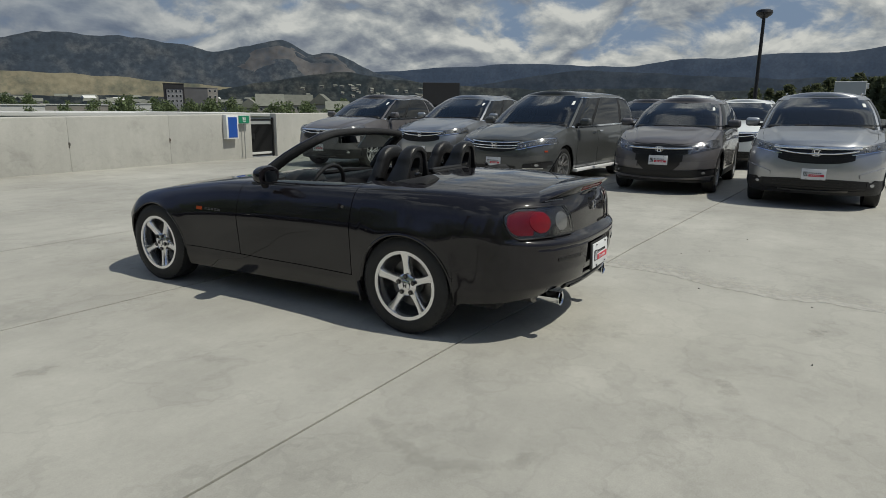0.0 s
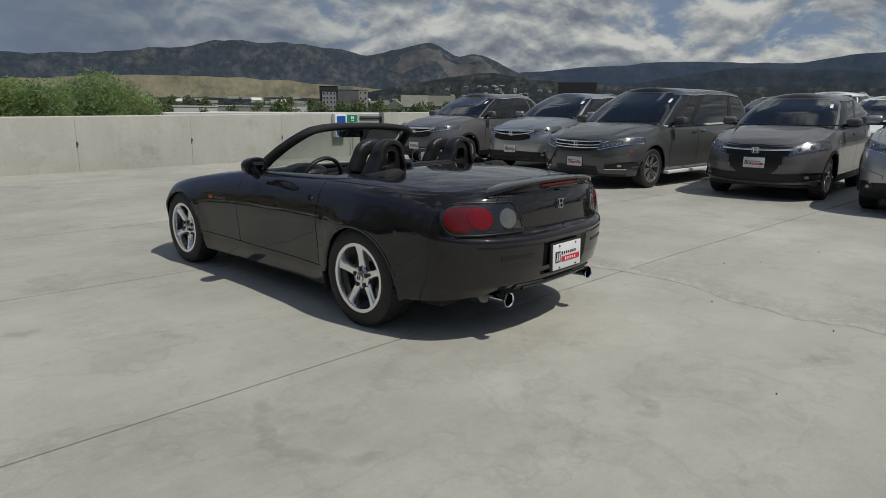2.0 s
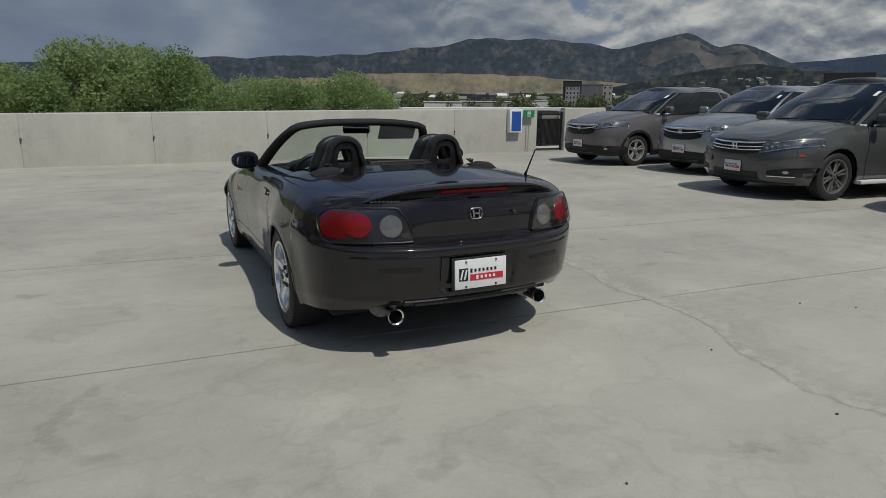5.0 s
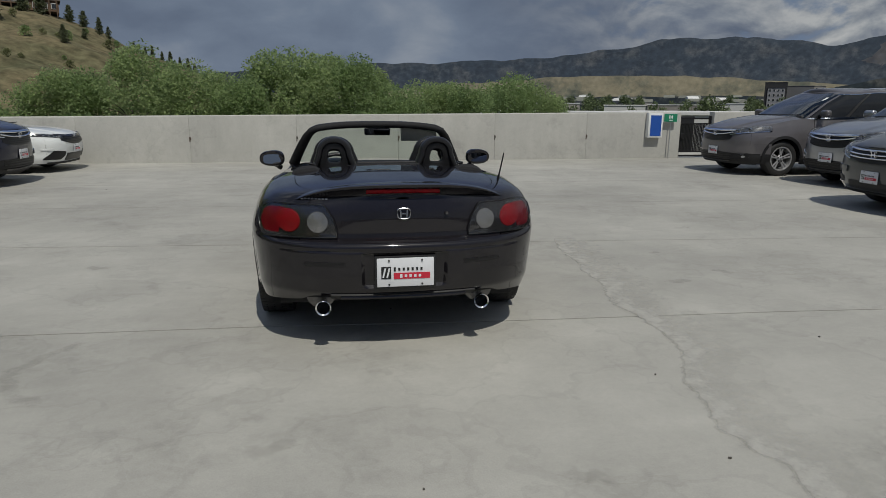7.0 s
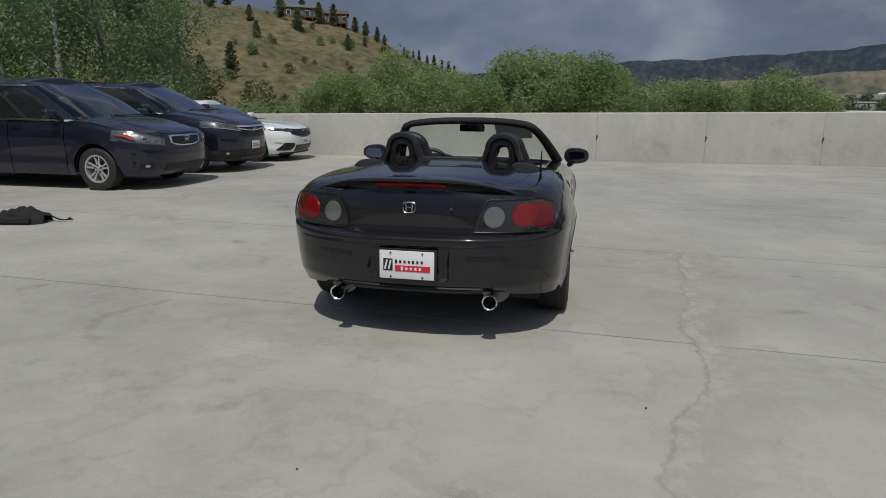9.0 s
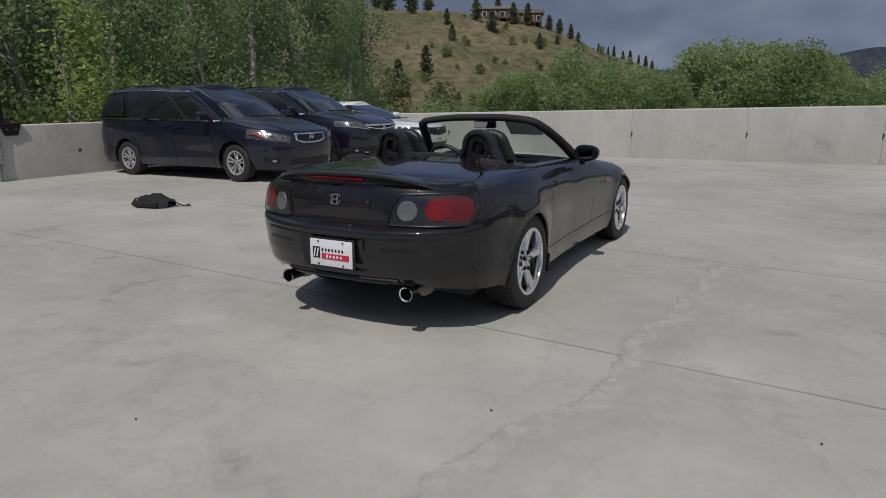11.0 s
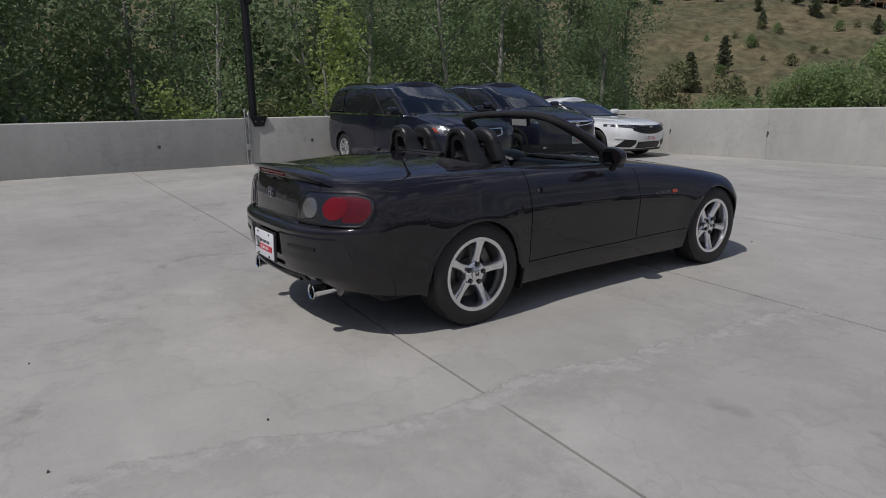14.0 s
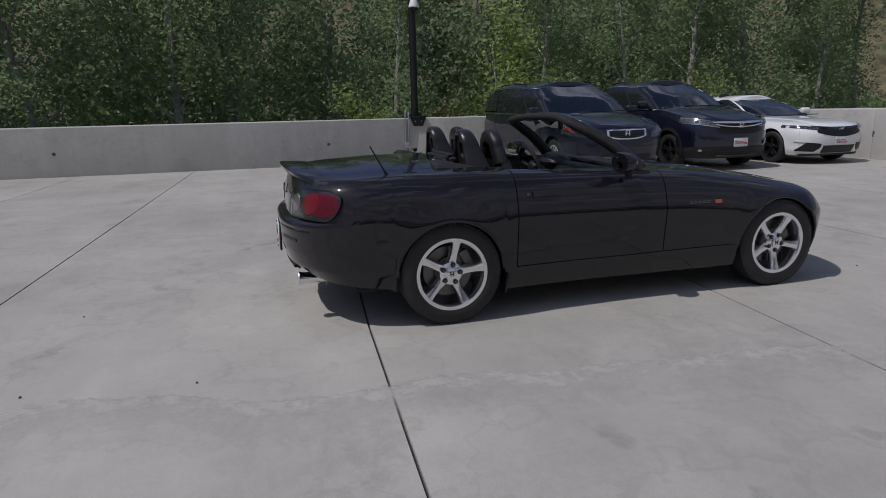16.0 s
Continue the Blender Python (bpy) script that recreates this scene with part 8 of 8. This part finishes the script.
for k in range(44):
    b, r = 18 + k * 0.98 + rnd.uniform(-0.5, 0.5), rnd.uniform(140, 330)
    e = rnd.uniform(-0.1, 0.9)
    h = EYE[2] + r * math.tan(math.radians(e)) - GZ
    x, y = EYE[0] + r * math.sin(math.radians(b)), EYE[1] + r * math.cos(math.radians(b))
    plant("town_tree", street_trees[k % 4], x, y, GZ, h / 8.3, 29 * k, "dark green street tree among the town roofs", group="trees of the town")

# ---- houses and the town ----
stucco = material("stucco", (0.33, 0.31, 0.28), 0.85, vary=0.12, scale=0.4, spread=0.25)
render_grey = material("grey_cladding", (0.13, 0.13, 0.135), 0.8, vary=0.1, scale=0.3)
panel_grey = material("panel_grey", (0.26, 0.26, 0.27), 0.8, vary=0.08, scale=0.3)
render_dark = material("dark_cladding", (0.03, 0.03, 0.033), 0.8, vary=0.1, scale=0.3)
white_roof = material("white_roof", (0.62, 0.62, 0.60), 0.7, vary=0.08, scale=0.2)
shingle = material("shingle", (0.16, 0.165, 0.14), 0.9, vary=0.2, scale=0.5, spread=0.2)
brown_shingle = material("brown_shingle", (0.11, 0.085, 0.065), 0.9, vary=0.2, scale=0.5)
timber = material("timber_wall", (0.13, 0.085, 0.055), 0.8, vary=0.25, scale=2)
window_dark = material("window_dark", (0.03, 0.035, 0.04), 0.08, vary=0.2, scale=1, coat=0.5)
window_pale = material("window_frame_pale", (0.55, 0.55, 0.53), 0.6, vary=0.05, scale=2)


def at_bearing(b, r):
    return EYE[0] + r * math.sin(math.radians(b)), EYE[1] + r * math.cos(math.radians(b))


def block(parent, w, d, h, m, wall, floors=0, cols=0, win=(1.2, 1.3), roof=None):
    """A storeyed block whose front faces -y, with its windows set into frames."""
    part("wall", box_bm(w, d, h, m @ pose(0, 0, h / 2)), wall, parent, smooth=False)
    part("roof", box_bm(w + 0.5, d + 0.5, 0.35, m @ pose(0, 0, h + 0.17)), roof or wall, parent, smooth=False)
    for i in range(floors):
        for j in range(cols):
            x, z = (j + 0.5) / cols * w - w / 2, (i + 0.55) / floors * h
            wf = part("window", box_bm(win[0] + 0.25, 0.12, win[1] + 0.25, m @ pose(x, -d / 2 - 0.05, z)), window_pale, parent, smooth=False)
            part("pane", box_bm(win[0], 0.06, win[1], m @ pose(x, -d / 2 - 0.13, z)), window_dark, wf, smooth=False)


def gable(parent, w, d, h, rise, m, wall, roof, cols=4, floors=2):
    part("wall", box_bm(w, d, h, m @ pose(0, 0, h / 2)), wall, parent, smooth=False)
    bm = bmesh.new()
    o = 0.5
    pts = [(-w / 2 - o, -d / 2 - o, h), (w / 2 + o, -d / 2 - o, h), (w / 2 + o, d / 2 + o, h), (-w / 2 - o, d / 2 + o, h), (-w / 2 - o, 0, h + rise), (w / 2 + o, 0, h + rise)]
    v = [bm.verts.new(m @ Vector(p)) for p in pts]
    for f in ((0, 1, 5, 4), (2, 3, 4, 5), (0, 4, 3), (1, 2, 5), (0, 3, 2, 1)):
        bm.faces.new([v[i] for i in f])
    part("roof", bm, roof, parent, smooth=False)
    for i in range(floors):
        for j in range(cols):
            x, z = (j + 0.5) / cols * w - w / 2, (i + 0.55) / floors * h
            wf = part("window", box_bm(1.3, 0.12, 1.4, m @ pose(x, -d / 2 - 0.05, z)), window_pale, parent, smooth=False)
            part("pane", box_bm(1.05, 0.06, 1.15, m @ pose(x, -d / 2 - 0.13, z)), window_dark, wf, smooth=False)


hotel = thing("hotel", "grey flat-roofed hotel with a dark tower bay", "building")
x, y = at_bearing(36.9, 555)
block(hotel, 15, 18, 25.6, pose(x, y, GZ, 0, 0, -36.9), render_dark, 0, 0)
block(hotel, 11.5, 1.0, 21.5, pose(x, y, GZ, 0, 0, -36.9) @ pose(0.4, -9.3, 0), panel_grey, 6, 4, (1.3, 1.7), render_dark)
x, y = at_bearing(38.5, 562)
block(hotel, 19, 18, 23.0, pose(x, y, GZ, 0, 0, -38), render_grey, 0, 0)
x, y = at_bearing(39.85, 566)
block(hotel, 8, 16, 23.0, pose(x, y, GZ, 0, 0, -38), stucco, 5, 2, (1.4, 1.6))
for k, (b, r, w, h, rise, t) in enumerate(((44.2, 310, 12, 9.0, 5.5, -44), (46.6, 318, 13, 9.5, 5.0, -50), (48.6, 315, 10, 10, 5.0, 30), (49.9, 300, 10, 7.5, 4.0, -48), (42.6, 330, 9, 8.0, 4.5, 40), (51.6, 260, 11, 6.5, 3.0, -40))):
    ho = thing("house", "gabled apartment house with a grey-green shingle roof", "house", group="houses of the town")
    x, y = at_bearing(b, r)
    gable(ho, w, 11, h, rise, pose(x, y, GZ, 0, 0, t), stucco, shingle, 3, 3)
for k, (b, r, w, d, top) in enumerate(((22.5, 92, 30, 12, 0.55), (33, 100, 26, 12, 0.60), (45, 96, 30, 14, 0.55), (19.0, 260, 24, 12, 2.2), (25.5, 240, 14, 10, 1.6), (29.5, 300, 22, 14, 1.9), (33.5, 330, 16, 12, 2.6), (55, 150, 18, 12, 1.1), (62, 170, 26, 16, 1.6), (15.5, 300, 18, 12, 1.6))):
    wb_ = thing("warehouse", "low flat-roofed building with a pale roof edge", "building", group="low buildings of the town")
    x, y = at_bearing(b, r)
    block(wb_, w, d, top - GZ - 0.35, pose(x, y, GZ, 0, 0, -b), stucco if k % 2 else window_pale, 0, 0, roof=white_roof)
def slope_z(b, r, ridge, near, far, rough, seed):
    """The height of a range of hills at a bearing and a distance."""
    top = EYE[2] + far * math.tan(math.radians(float(ridge(b))))
    f = max(0.0, min(1.0, (r - near) / (far - near)))
    k = f * f * (3 - 2 * f) * 0.5 + f * 0.5
    x, y = at_bearing(b, r)
    n = noise.fractal(Vector((x / (far * rough), y / (far * rough), seed)), 1.0, 2.1, 6)
    return GZ - 1 + (top - GZ + 1) * k * (1 + 0.20 * n * (1 - k)) + far * 0.0035 * n * k


for k in range(52):
    b, r = rnd.uniform(46, 60), rnd.uniform(900, 1130)
    x, y = at_bearing(b, r)
    ho = thing("far_house", "small pale house on the dark foothill", "house", group="houses on the foothill")
    gable(ho, rnd.uniform(4, 7), 5, 2.4, 1.8, pose(x, y, slope_z(b, r, DARK_RIDGE, 800, 1350, 0.06, 12.0) - 0.5, 0, 0, -b + rnd.uniform(-40, 40)), stucco, shingle, 1, 1)
for k in range(44):
    b, r = rnd.uniform(15, 46), rnd.uniform(560, 740)
    x, y = at_bearing(b, r)
    ho = thing("far_house", "small pale house at the edge of the town", "house", group="houses of the town")
    gable(ho, 10, 8, 4.5, 2.5, pose(x, y, GZ + (r - 430) / 330 * 14, 0, 0, -b + rnd.uniform(-40, 40)), stucco, white_roof if k % 7 == 0 else shingle, 2, 1)
for k, (b, w, t) in enumerate(((-24.3, 10.5, 30), (-21.6, 8.0, 22))):
    ho = thing("hill_house", "dark timber house with a low hipped roof on the hilltop", "house", group="houses on the hill")
    x, y, z = hill_z(b, 199)
    mm = pose(x, y, z - 0.6, 0, 0, t)
    gable(ho, w, 8, 3.0, 1.5, mm, timber if k else render_grey, brown_shingle if k else shingle, 4, 1)
    part("balcony", box_bm(w * 0.8, 2.0, 0.25, mm @ pose(0.5, -5.0, 0.3)), timber, ho, smooth=False)
    for j in range(5):
        part("post", rod_bm(mm @ Vector((-w * 0.36 + j * w * 0.2, -5.9, -1.2)), mm @ Vector((-w * 0.36 + j * w * 0.2, -5.9, 3.0)), 0.14, 6), timber, ho)
bx, by = at_bearing(57.5, 75)
screen = thing("plant_screen", "dark louvred screen on a neighbouring roof", "screen")
part("screen_panel", box_bm(4.4, 0.4, 2.6, pose(bx, by, EYE[2] + 75 * math.tan(math.radians(1.4)), 0, 0, -57.5), 0.03), render_dark, screen, smooth=False)
part("stand", box_bm(3.8, 0.3, 10.0, pose(bx, by + 0.1, EYE[2] - 4.0, 0, 0, -57.5)), render_dark, screen, smooth=False)
hx, hy = at_bearing(91.2, 70)
unit = thing("roof_unit", "pale grey ventilation unit on a neighbouring roof", "ventilation unit")
part("casing", box_bm(2.6, 2.0, 1.3, pose(hx, hy, EYE[2] + 70 * math.tan(math.radians(1.95)), 0, 0, -91), 0.05), white_roof, unit, smooth=False)
part("hood", box_bm(1.0, 1.6, 0.5, pose(hx, hy - 1.0, EYE[2] + 70 * math.tan(math.radians(1.95)) + 0.2, 0, 0, -91), 0.04), white_roof, unit, smooth=False)
part("plinth", box_bm(3.2, 2.4, 9.5, pose(hx, hy, EYE[2] - 3.2, 0, 0, -91)), render_grey, unit, smooth=False)
